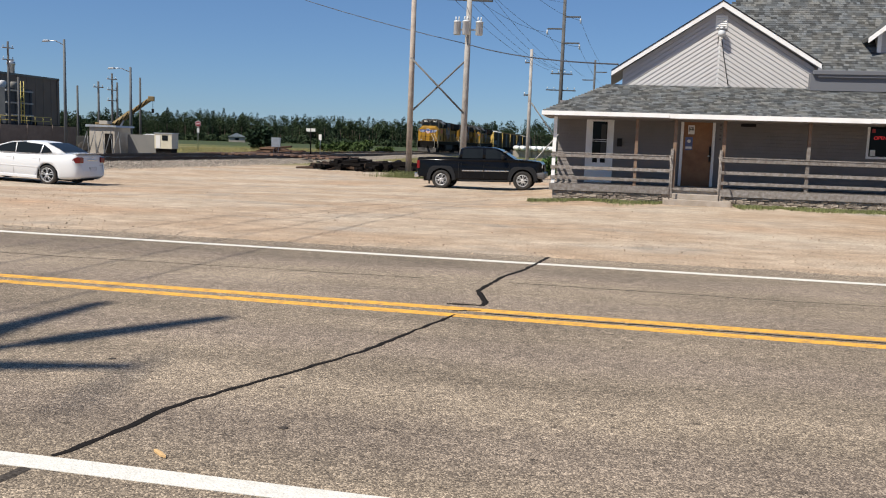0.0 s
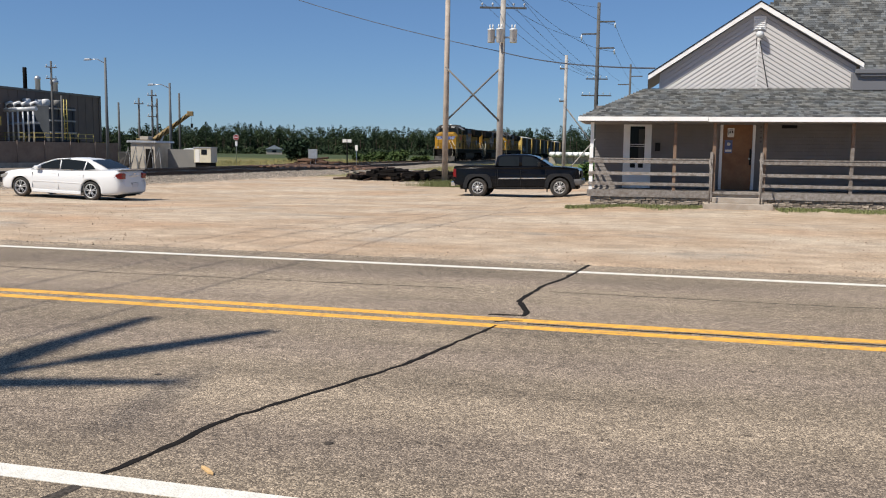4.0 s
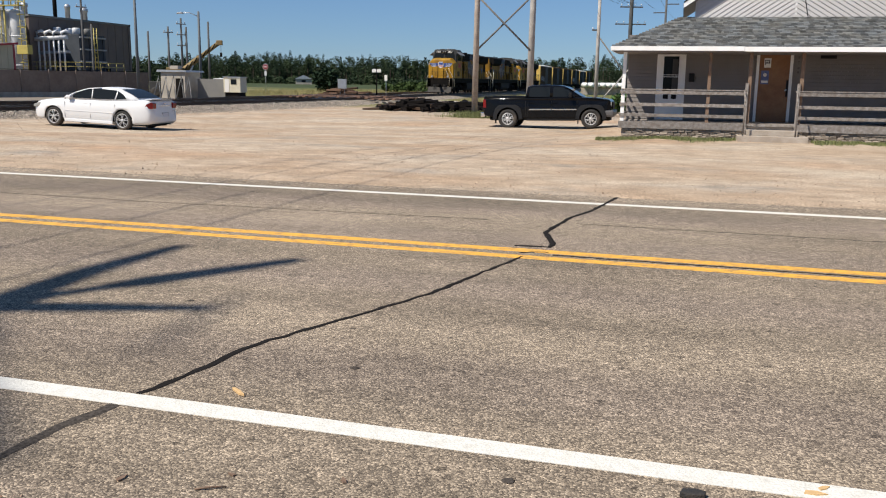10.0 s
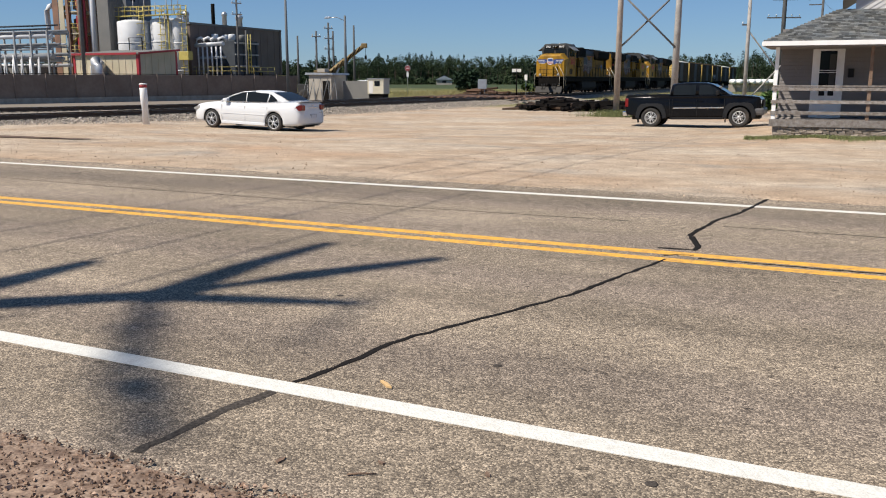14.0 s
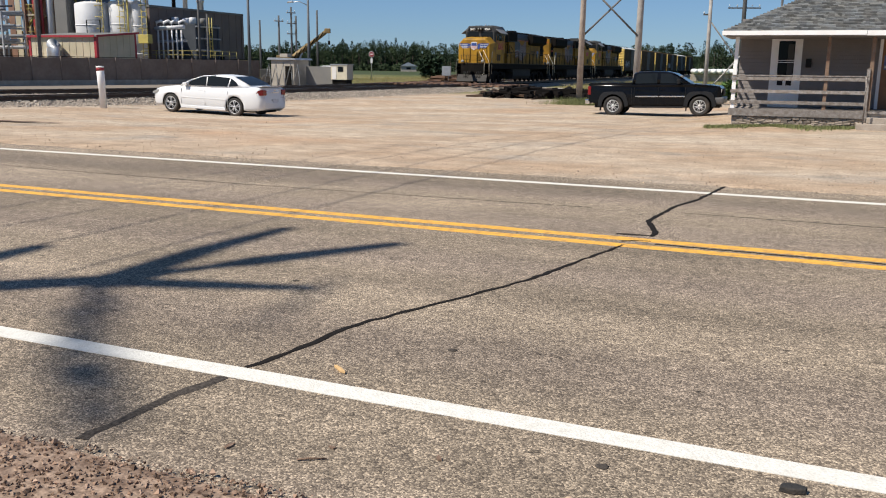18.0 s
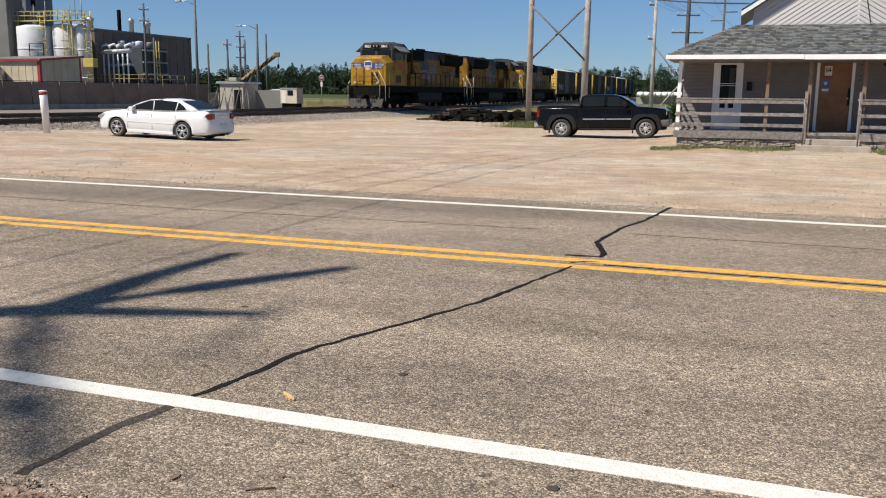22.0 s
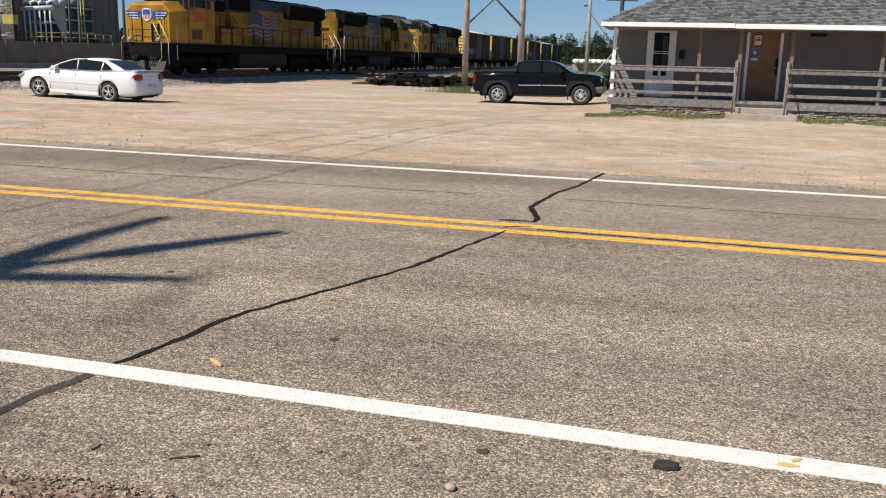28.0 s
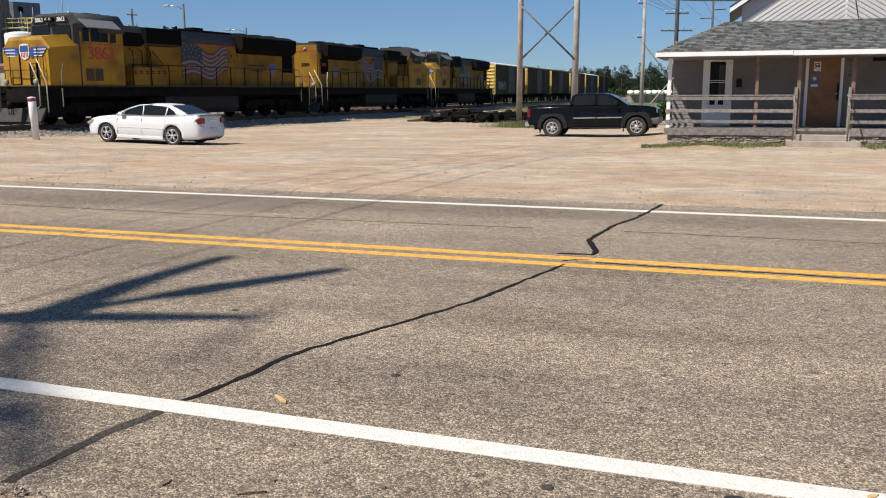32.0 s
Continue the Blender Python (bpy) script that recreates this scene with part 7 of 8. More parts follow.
def build_tower():
    th = thing("process_tower", pose(0, 0, 0), "rust-brown process tower with yellow stairs and red panels", "tower")
    x0, x1, y0, y1, h = -88.9, -84.6, 82.0, 86.0, 17.0
    for x in (x0, (x0 + x1) / 2, x1):
        for y in (y0, y1):
            part("column", box(x - 0.22, x + 0.22, y - 0.22, y + 0.22, -0.3, h), M_rust, th)
    part("clad_strip", box(x0 + 0.9, x0 + 1.7, y0 - 0.28, y0 - 0.23, -0.3, h), M_beigepanel, th)
    part("back_panel", box(x0, x1, y1 - 0.3, y1 - 0.2, -0.3, h), M_rust, th)
    part("side_panel", box(x0 - 0.1, x0 + 0.8, y0 - 0.3, y0 - 0.23, -0.3, h), M_rust, th)
    for k in range(6):
        z = 1.9 + k * 2.6
        part("floor", box(x0, x1, y0, y1, z, z + 0.15), M_beigepanel, th)
        railing(th, [(x0, y0 - 0.1), (x1, y0 - 0.1)], z + 0.15, 1.1, gap=0.7)
        a, b = (x0 + 0.5, x1 - 1.2) if k % 2 else (x1 - 1.2, x0 + 0.5)
        part("stair_flight", tube([(a, y0 + 0.6, z + 0.2), (b, y0 + 0.6, z + 2.6)], 0.22, 4), M_safety, th)
        part("red_panel", box(x1 - 1.15, x1 - 0.15, y0 + 0.2, y0 + 0.3, z + 0.5, z + 2.2), M_red, th)
        part("vessel", lathe([(0.01, 0), (0.6, 0.2), (0.6, 1.6), (0.01, 1.8)], (x0 + 1.9, y0 + 1.8, z + 0.3), "z", 12), M_pipe, th)
    part("red_riser", rod((x1 + 0.5, y0, -0.3), (x1 + 0.5, y0, h), 0.16, None, 8), M_red, th)
    part("grey_riser", rod((x1 + 0.1, y0 - 0.5, -0.3), (x1 + 0.1, y0 - 0.5, h), 0.2, None, 8), M_rust, th)
    part("hook_pipe", tube([(x0 - 0.6, y0, 6.5), (x0 - 1.3, y0, 6.7), (x0 - 1.4, y0, 10.0), (x0 - 0.9, y0, 10.5), (x0 - 0.4, y0, 10.6)], 0.32, 10), M_tankwhite, th)
    si = thing("silo", pose(-81.6, 83.6, 0), "tall grey ribbed duct tower", "tower")
    part("shell", box(-0.9, 0.9, -1.2, 1.2, -0.3, 17.5), M_silo, si)
    for k in range(9):
        part("rib", box(0.902, 0.95, -1.15 + k * 0.28, -1.03 + k * 0.28, -0.3, 17.5), M_silo, si)
    part("leg_pipe", rod((-1.9, -0.9, -0.3), (-1.9, -0.9, 17), 0.4, None, 12), M_tankwhite, si)
    bb = thing("filter_house", pose(0, 0, 0), "blue-grey box-shaped filter house with a small window", "building")
    panelled("wall", -86.0, -82.0, 86.8, 91.2, -0.3, 12.5, 12.7, M_bluepanel, bb)
    part("window", box(-81.98, -81.93, 87.6, 88.3, 11.3, 12.0), M_locodark, bb)


build_tower()


def build_pipe_rack():
    th = thing("pipe_rack", pose(0, 0, 0), "steel pipe rack with insulated pipes and many supports", "pipe rack")
    r = random.Random(8)
    for k in range(13):
        x = -113.0 + k * 2.6
        for y in (74.0, 77.0):
            part("column", box(x - 0.09, x + 0.09, y - 0.09, y + 0.09, -0.3, 7.1), M_pipe, th)
        for z in (3.7, 5.3, 6.9):
            part("beam", box(x - 0.08, x + 0.08, 74.0, 77.0, z - 0.1, z + 0.1), M_pipe, th)
    for y, z, rr, m in ((74.2, 7.25, 0.10, M_machine), (75.2, 7.7, 0.10, M_machine), (74.3, 6.45, 0.24, M_tankwhite), (75.4, 5.6, 0.16, M_pipe), (76.2, 5.6, 0.14, M_tankwhite), (74.3, 4.2, 0.30, M_pipe), (75.8, 4.0, 0.2, M_pipe), (76.6, 7.15, 0.14, M_pipe), (74.2, 5.0, 0.1, M_pipe)):
        part("pipe", rod((-114, y, z), (-81.4, y, z), rr, None, 10), m, th)
    for k in range(9):
        x = -94.0 + k * 1.35
        lean = r.uniform(0.25, 0.6)
        part("riser", tube([(x - lean, 73.8, -0.3), (x, 73.8, 3.9)], 0.09, 6), M_tankwhite, th)
        part("riser", tube([(x + lean, 73.8, -0.3), (x + 0.1, 73.8, 3.9 + r.random())], 0.09, 6), M_tankwhite if k % 2 else M_pipe, th)
        part("strut", tube([(x - lean * 0.6, 73.8, 1.6), (x + lean * 0.6, 73.8, 1.6)], 0.06, 6), M_pipe, th)
    for y, z, rr, m in ((78.2, 7.0, 0.18, M_pipe), (79.0, 4.6, 0.2, M_pipe), (78.4, 3.3, 0.2, M_tankwhite)):
        part("pipe", rod((-116, y, z), (-83.0, y, z), rr, None, 8), m, th)
    part("equipment_house", box(-113, -89.5, 77.5, 83, -0.3, 3.3), M_silo, th)
    for k in range(5):
        part("opening", box(-112.0 + k * 4.2, -109.4 + k * 4.2, 77.44, 77.49, 0.3, 2.9), M_locodark, th)


build_pipe_rack()
# low pale roofs behind the fence
lr = thing("low_roof", pose(0, 0, 0), "low pale flat roof just above the fence line", "roof")
part("slab", box(-63.5, -58.5, 76.0, 81.5, 1.85, 2.05), M_tankwhite, lr)
for x in (-63, -59):
    part("support", box(x - 0.15, x + 0.15, 78, 78.3, -0.3, 1.85), M_silo, lr)

# ---- poles and wires ----
def pole(name, x, y, z0, z1, r, mat, label, lean=0.0):
    th = thing(name, pose(x, y, z0, 0, lean, 0), label, "utility pole", "utility poles")
    part("shaft", rod((0, 0, -0.3), (0, 0, z1 - z0), r, r * 0.72, 12), mat, th)
    return th


def crossarm(th, z, half, yaw=0.0, pins=4, mat=None):
    a = part("crossarm", box(-half, half, -0.05, 0.05, z - 0.05, z + 0.05, 0.008), mat or M_polefar, th)
    a.rotation_euler = (0, 0, radians(yaw))
    for k in range(pins):
        x = -half + 0.12 + (2 * half - 0.24) * k / max(1, pins - 1)
        part("insulator", lathe([(0.02, 0), (0.02, 0.08), (0.055, 0.10), (0.05, 0.17), (0.02, 0.2)], (x, 0, z + 0.06), "z", 8), M_porcelain, a)
    return a


def wire(pts, sag, r, label="thin overhead power line"):
    a, b = Vector(pts[0]), Vector(pts[1])
    line = [a.lerp(b, k / 14) - Vector((0, 0, sag * 4 * (k / 14) * (1 - k / 14))) for k in range(15)]
    return tagged(link("overhead_wire", tube(line, r, 4), M_wire), label, "wire", "overhead wires")


M_brace = material("dark_brace_wood", (0.17, 0.165, 0.16), 0.9, spec=0.2, second=(0.12, 0.118, 0.115), scale=4, grain=0.25)
PA, PB = (-10.65, 46.6), (-7.8, 47.3)
pole("utility_pole", *PA, -0.2, 12.5, 0.17, M_polewood, "tall brown wooden pole braced to its neighbour", 0.4)
pb = pole("utility_pole", *PB, -0.2, 10.6, 0.19, M_polegrey, "grey wooden pole carrying transformers and a crossarm", 0.6)
crossarm(pb, 9.45, 1.25, 12, 5)
for k, (dx, dy) in enumerate(((-0.45, -0.25), (-0.05, -0.42), (0.50, -0.2))):
    tr = part("transformer", lathe([(0.17, -0.36), (0.195, -0.34), (0.195, 0.28), (0.21, 0.29), (0.21, 0.34), (0.08, 0.40)], (dx * 1.25, dy, 7.95), "z", 16), M_porcelain, pb, "grey can transformer")
    for e in (-0.08, 0.08):
        part("bushing", lathe([(0.03, 0), (0.045, 0.08), (0.03, 0.2)], (dx * 1.25 + e, dy, 8.34), "z", 8), M_porcelain, tr)
    part("bracket", box(min(0, dx) * 1.0, max(0, dx) * 1.0 + 0.02, min(dy, 0), 0.02, 7.85, 7.92), M_galv, pb)
for a, b in (((PA[0], PA[1] - 0.12, 6.1), (PB[0], PB[1] - 0.14, 3.25)), ((PA[0], PA[1] + 0.1, 3.2), (PB[0], PB[1] + 0.12, 6.1))):
    br = tagged(link("cross_brace", tube([a, b], 0.055, 6), M_brace), "wooden cross brace between two utility poles", "brace", "cross braces")
pd_ = pole("utility_pole", -5.5, 61.0, -0.2, 8.2, 0.14, M_polegrey, "slender grey pole behind the lot")
for z in (7.5, 5.3):
    part("stub_arm", box(-0.42, 0.0, -0.05, 0.05, z - 0.05, z + 0.05), M_polefar, pd_)
    part("insulator", lathe([(0.02, 0), (0.05, 0.05), (0.03, 0.14)], (-0.38, 0, z + 0.05), "z", 8), M_porcelain, pd_)
pe = pole("utility_pole", -4.3, 77.0, -0.2, 14.3, 0.19, M_polefar, "tall transmission pole with staggered arms")
for z, x0, x1 in ((11.9, -1.4, 0.0), (12.9, 0.0, 1.4), (10.7, 0.0, 1.4)):
    part("arm", box(x0, x1, -0.07, 0.07, z - 0.06, z + 0.06, 0.01), M_polefar, pe)
    part("insulator", lathe([(0.03, 0), (0.08, -0.2), (0.03, -0.5)], (x0 if x0 < 0 else x1, 0, z - 0.05), "z", 8), M_porcelain, pe)
crossarm(pe, 8.1, 0.95, 15, 4)
crossarm(pe, 6.7, 1.3, 15, 5)
pf = pole("utility_pole", -2.2, 113.5, -0.2, 12.7, 0.17, M_polefar, "distant transmission pole with side arms")
for z, s in ((11.4, 1), (10.4, -1)):
    part("arm", box(min(0, s * 1.5), max(0, s * 1.5), -0.07, 0.07, z - 0.06, z + 0.06), M_polefar, pf)
crossarm(pf, 7.6, 1.4, 10, 4)
for k in range(4):
    x = -1.13 + 0.75 * k
    wire(((PB[0] + x, PB[1] + 0.2 * x, 9.65), (-4.3 - 1.1 + 0.5 * k, 77.0, 8.2)), 0.5, 0.012)
    wire(((PB[0] + x, PB[1] + 0.2 * x, 9.65), (-12.3 + 1.4 * x, -4.0, 10.6)), 0.8, 0.0145)
for x, z in ((-1.4, 11.4), (1.4, 12.4), (1.4, 10.2)):
    wire(((-4.3 + x, 77, z), (-2.2 + x * 0.9, 113.5, z - 0.8)), 0.5, 0.014)
    wire(((-4.3 + x, 77, z), (PA[0] + 1.4 + x, PA[1], z + 0.6)), 0.9, 0.014)
wire(((PB[0], PB[1], 6.95), (0.2, 28.7, 4.25)), 0.2, 0.024, "thick service cable to the house gable")
wire(((PB[0], PB[1], 6.95), (-36.0, 58.0, 16.5)), 0.7, 0.02)
wire(((-4.3, 77, 8.2), (-5.5, 61, 7.9)), 0.2, 0.012)
wire(((PA[0], PA[1], 12.3), (-4.3, 77, 13.9)), 0.6, 0.012)
# guyed pole behind the pickup, with its stay
for a, b in (((-5.4, 61, 4.6), (-2.0, 66, -0.2)), ((-5.6, 61, -0.1), (-2.6, 63, 3.6))):
    tagged(link("guy_brace", tube([a, b], 0.05, 5), M_polegrey), "slanting brace beside a slender pole", "brace", "cross braces")


M_lamppole = material("painted_steel_pole", (0.085, 0.095, 0.105), 0.6, spec=0.3, second=(0.11, 0.12, 0.13), scale=1.5, grain=0.1)


def street_lamp(x, y, h, arm, label):
    th = thing("street_lamp", pose(x, y, -0.3), label, "street lamp", "street lamps by the plant")
    part("shaft", rod((0, 0, 0), (0, 0, h), 0.15, 0.10, 10), M_lamppole, th)
    part("arm", tube([(0, 0, h - 0.5), (-arm * 0.5, -arm * 0.25, h - 0.15), (-arm, -arm * 0.45, h - 0.2)], 0.04, 6), M_galv, th)
    part("lamp_head", prism([(-arm - 0.5, h - 0.28), (-arm + 0.15, h - 0.26), (-arm + 0.12, h - 0.10), (-arm - 0.35, h - 0.12)], -arm * 0.45 - 0.14, -arm * 0.45 + 0.14, "y", 0.03), M_galv, th)
    return th


street_lamp(-46.4, 69.0, 9.7, 1.2, "grey pole with a cobra-head street lamp")
street_lamp(-44.0, 75.5, 8.0, 1.4, "grey pole with a street lamp arm")
for x, y, h, arms in ((-52.0, 83.0, 6.8, 1), (-51.0, 83.9, 7.7, 3), (-50.6, 84.2, 6.8, 0), (-48.4, 84.9, 7.4, 0), (-54.0, 82.4, 6.3, 0), (-56.8, 75.6, 9.9, 2), (-60.5, 82.0, 7.0, 0)):
    p_ = pole("utility_pole", x, y, -0.3, h, 0.13, M_polefar, "slim grey pole near the plant fence")
    for k in range(arms):
        crossarm(p_, h - 0.3 - k * 1.1, 0.55, 60, 2, M_polewood)

pole("utility_pole", -65.2, 63.0, -0.3, 17.5, 0.19, M_brace, "tall weathered pole behind the plant fence")

# ---- fence, post, signs ----
M_fencecloth = material("tan_privacy_fabric", (0.175, 0.13, 0.10), 0.9, second=(0.215, 0.165, 0.13), scale=0.8, per_piece=0.10, grain=0.1, bump=0.25, bump_scale=4)
M_kerb = material("pale_concrete_base", (0.38, 0.335, 0.28), 0.9, grain=0.15, second=(0.29, 0.255, 0.21), scale=2)


def fence_line():
    pts = [(-70.0, 26.0), (-64.5, 40.0), (-60.5, 51.0), (-56.3, 66.0), (-52.0, 79.0)]
    th = thing("fence", pose(0, 0, 0), "chain-link fence hung with faded brown fabric panels", "fence")
    for (ax, ay), (bx, by) in zip(pts, pts[1:]):
        d = Vector((bx - ax, by - ay, 0))
        n = int(round(d.length / 2.6))
        for k in range(n):
            a = Vector((ax, ay, -0.1)) + d * (k / n)
            b = Vector((ax, ay, -0.1)) + d * ((k + 1) / n)
            part("post", rod((a.x + 0.14 * d.y / d.length, a.y - 0.14 * d.x / d.length, -0.4), (a.x + 0.14 * d.y / d.length, a.y - 0.14 * d.x / d.length, 2.16), 0.03, None, 6), M_brownpanel, th)
            bm = bm_new()
            s = Vector((d.y, -d.x, 0)).normalized()
            rows = []
            for i in range(7):
                t = -0.006 + 1.012 * i / 6
                p = a.lerp(b, t) + s * (0.05 + 0.035 * math.sin(t * 3.1) * random.uniform(0.2, 1.4))
                rows.append([bm.verts.new((p.x, p.y, z)) for z in (0.08, 1.0 + random.uniform(-0.1, 0.1), 2.05 - 0.03 * math.sin(t * 3.14))])
            for p, q in zip(rows, rows[1:]):
                for j in (0, 1):
                    bm.faces.new((p[j], q[j], q[j + 1], p[j + 1])).smooth = True
            part("fabric_panel", bm, M_fencecloth, th)
        part("top_rail", rod((ax, ay, 2.1), (bx, by, 2.1), 0.03, None, 6), M_locodark, th)
        s = Vector((d.y, -d.x, 0)).normalized() * 0.25
        bm = bm_new()
        lo = [bm.verts.new(c) for c in ((ax, ay, -0.4), (bx, by, -0.4), (bx + s.x, by + s.y, -0.4), (ax + s.x, ay + s.y, -0.4))]
        hi = [bm.verts.new(v.co + Vector((0, 0, 0.52))) for v in lo]
        for q in ((0, 1, 2, 3), (4, 5, 6, 7)):
            bm.faces.new([(lo + hi)[i] for i in q])
        for i in range(4):
            bm.faces.new((lo[i], lo[(i + 1) % 4], hi[(i + 1) % 4], hi[i]))
        bmesh.ops.recalc_face_normals(bm, faces=bm.faces[:])
        part("concrete_base", bm, M_kerb, th)


fence_line()
mp = thing("marker_post", pose(-24.8, 26.85, -0.08, 0, -2.0, 0), "white marker post with a red band at its top", "post")
part("shaft", lathe([(0.125, -0.2), (0.125, 0.72), (0.14, 0.74), (0.14, 1.47), (0.11, 1.49)], (0, 0, 0), "z", 16), M_trim, mp)
part("red_band", lathe([(0.144, 1.37), (0.144, 1.485), (0.11, 1.495)], (0, 0, 0), "z", 16), M_red, mp)
part("cap", lathe([(0.147, 1.485), (0.147, 1.53), (0.02, 1.55)], (0, 0, 0), "z", 16), M_trim, mp)

ss = thing("stop_sign", pose(-54.0, 109.4, -0.3, 0, 0, 25), "red octagonal stop sign on a thin post", "sign")
part("post", rod((0, 0.03, 0), (0, 0.03, 3.9), 0.04, None, 6), M_galv, ss)
octo = [(0.36 * math.cos(radians(22.5 + 45 * k)), 3.45 + 0.36 * math.sin(radians(22.5 + 45 * k))) for k in range(8)]
face = part("plate", add_prism(bm_new(), octo, -0.02, 0.0, "y"), M_red, ss)
part("border", add_prism(bm_new(), [(0.40 * math.cos(radians(22.5 + 45 * k)), 3.45 + 0.40 * math.sin(radians(22.5 + 45 * k))) for k in range(8)], 0.001, 0.012, "y"), M_trim, face)
part("letter_bar", box(-0.22, 0.22, -0.03, -0.021, 3.40, 3.52), M_trim, face)
part("lower_plate", box(-0.16, 0.16, -0.02, 0.0, 2.3, 2.9), M_trim, ss)

sg = thing("rail_sign", pose(-31.6, 90.5, -0.3, 0, 0, 10), "dark post with two small white plates by the track", "sign")
part("post", rod((0, 0, 0), (0, 0, 3.15), 0.07, None, 8), M_locodark, sg)
for x in (-0.36, 0.03):
    part("plate", box(x * 1.35, x * 1.35 + 0.45, -0.1, -0.075, 2.72, 3.06), M_paper, sg)
part("arm", box(-0.5, 0.5, -0.073, 0.0, 2.86, 2.92), M_locodark, sg)
sg2 = thing("small_sign", pose(-30.8, 91.3, -0.3), "small white plate on a thin post", "sign")
part("post", rod((0, 0, 0), (0, 0, 2.2), 0.035, None, 6), M_galv, sg2)
part("plate", box(-0.16, 0.16, -0.06, -0.04, 1.85, 2.45), M_paper, sg2)
rb = thing("relay_box", pose(-35.0, 89.1, -0.3, 0, 0, 15), "grey relay box on two legs near the tracks", "box")
part("cabinet", box(-0.47, 0.47, -0.25, 0.25, 0.95, 1.95, 0.03), M_galv, rb)
for x in (-0.25, 0.25):
    part("leg", rod((x, 0, 0), (x, 0, 1.05), 0.03, None, 6), M_galv, rb)

# ---- shed, trailer and crane ----
M_shed = material("pale_block", (0.38, 0.345, 0.295), 0.9, second=(0.30, 0.27, 0.23), scale=1.2, grain=0.12)
sh = thing("utility_shed", pose(0, 0, 0), "pale utility shed with pipe frames in front", "shed")
part("wall_block", box(-44.4, -42.0, 69.4, 72.0, -0.3, 2.05, 0.02), M_shed, sh)
part("roof", prism([(-44.7, 2.05), (-41.7, 2.05), (-41.8, 2.2), (-44.6, 2.25)], 69.2, 72.2, "y"), M_galv, sh)
part("vent", box(-43.4, -42.6, 69.3, 70.0, 2.3, 2.6, 0.02), M_shed, sh)
part("door", box(-42.9, -42.2, 69.34, 69.39, -0.2, 1.5), M_locodark, sh)
for k in range(5):
    part("pipe_frame", tube([(-44.6 + 0.75 * k, 68.4, -0.3), (-44.3 + 0.75 * k, 68.9, 1.7), (-43.9 + 0.75 * k, 68.5, -0.3)], 0.06, 6), M_pipe, sh)
part("screen_wall", box(-41.6, -38.9, 70.8, 71.0, -0.3, 1.5), M_silo, sh)
M_cream = material("cream_sheet", (0.62, 0.57, 0.43), 0.6, dirt=(0.45, 0.40, 0.30), dirt_scale=2, grain=0.05)
tr_ = thing("site_trailer", pose(-38.0, 71.0, -0.1, 0, 0, 12), "small cream site trailer with a dark window", "trailer")
part("body", box(-0.75, 0.75, -1.0, 1.0, 0.45, 1.75, 0.03), M_cream, tr_)
part("roof", box(-0.8, 0.8, -1.05, 1.05, 1.74, 1.82), M_galv, tr_)
part("window", box(-0.1, 0.4, -1.02, -1.003, 1.15, 1.6), M_dark_glass, tr_)
part("door", box(-0.62, -0.25, -1.02, -1.003, 0.5, 1.6), M_paper, tr_)
part("skid", box(-0.65, 0.65, -0.9, 0.9, -0.25, 0.45), M_locodark, tr_)
part("canopy", prism([(-2.7, 0.35), (-2.68, 1.2), (-2.45, 1.55), (-1.9, 1.68), (-1.2, 1.62), (-0.85, 1.4), (-0.82, 0.35)], 0.6, 2.6, "y"), M_trim, tr_, "white arched canopy beside the trailer")
M_craneyellow = material("crane_yellow", (0.20, 0.135, 0.05), 0.6, dirt=(0.09, 0.055, 0.025), dirt_scale=1.5, grain=0.1)
cr = thing("mobile_crane", pose(-45.6, 75.2, -0.3, 0, 0, 18), "yellow mobile crane with its boom raised behind the shed", "crane")
part("carrier", box(-3.0, 2.0, -1.2, 1.2, 0.6, 1.5, 0.05), M_locogrey, cr)
part("cab", box(-1.4, 0.0, -1.1, 0.1, 1.5, 2.8, 0.06), M_craneyellow, cr)
for x in (-2.4, -1.0, 0.9):
    for s in (-1, 1):
        part("wheel", lathe([(0.3, -0.18), (0.5, -0.16), (0.5, 0.16), (0.3, 0.18)], (x, s * 1.05, 0.5), "y", 16), M_tyre, cr)
a, b = Vector((-1.0, 0.3, 1.9)), Vector((3.3, 0.3, 5.15))
boom = bm_new()
add_tube(boom, [a, a.lerp(b, 0.6)], 0.27, 4)
add_tube(boom, [a.lerp(b, 0.55), b], 0.2, 4)
bo = part("boom", boom, M_craneyellow, cr)
for k in range(9):
    p = a.lerp(b, 0.06 + k * 0.1)
    part("boom_brace", rod(p + Vector((0, -0.29, -0.15)), p + Vector((0.30, -0.29, 0.36)), 0.05, None, 5), M_locodark, bo)
part("boom_head", box(3.1, 3.65, 0.1, 0.5, 4.95, 5.4, 0.05), M_craneyellow, bo)
part("hoist_line", rod((3.5, 0.3, 5.0), (3.5, 0.3, 4.2), 0.02, None, 5), M_black, bo)
part("hook_block", box(3.4, 3.6, 0.2, 0.4, 3.85, 4.25, 0.03), M_locodark, bo)
part("boom_ram", rod((0.2, 0.3, 1.6), a.lerp(b, 0.45), 0.1, None, 8), M_galv, cr)

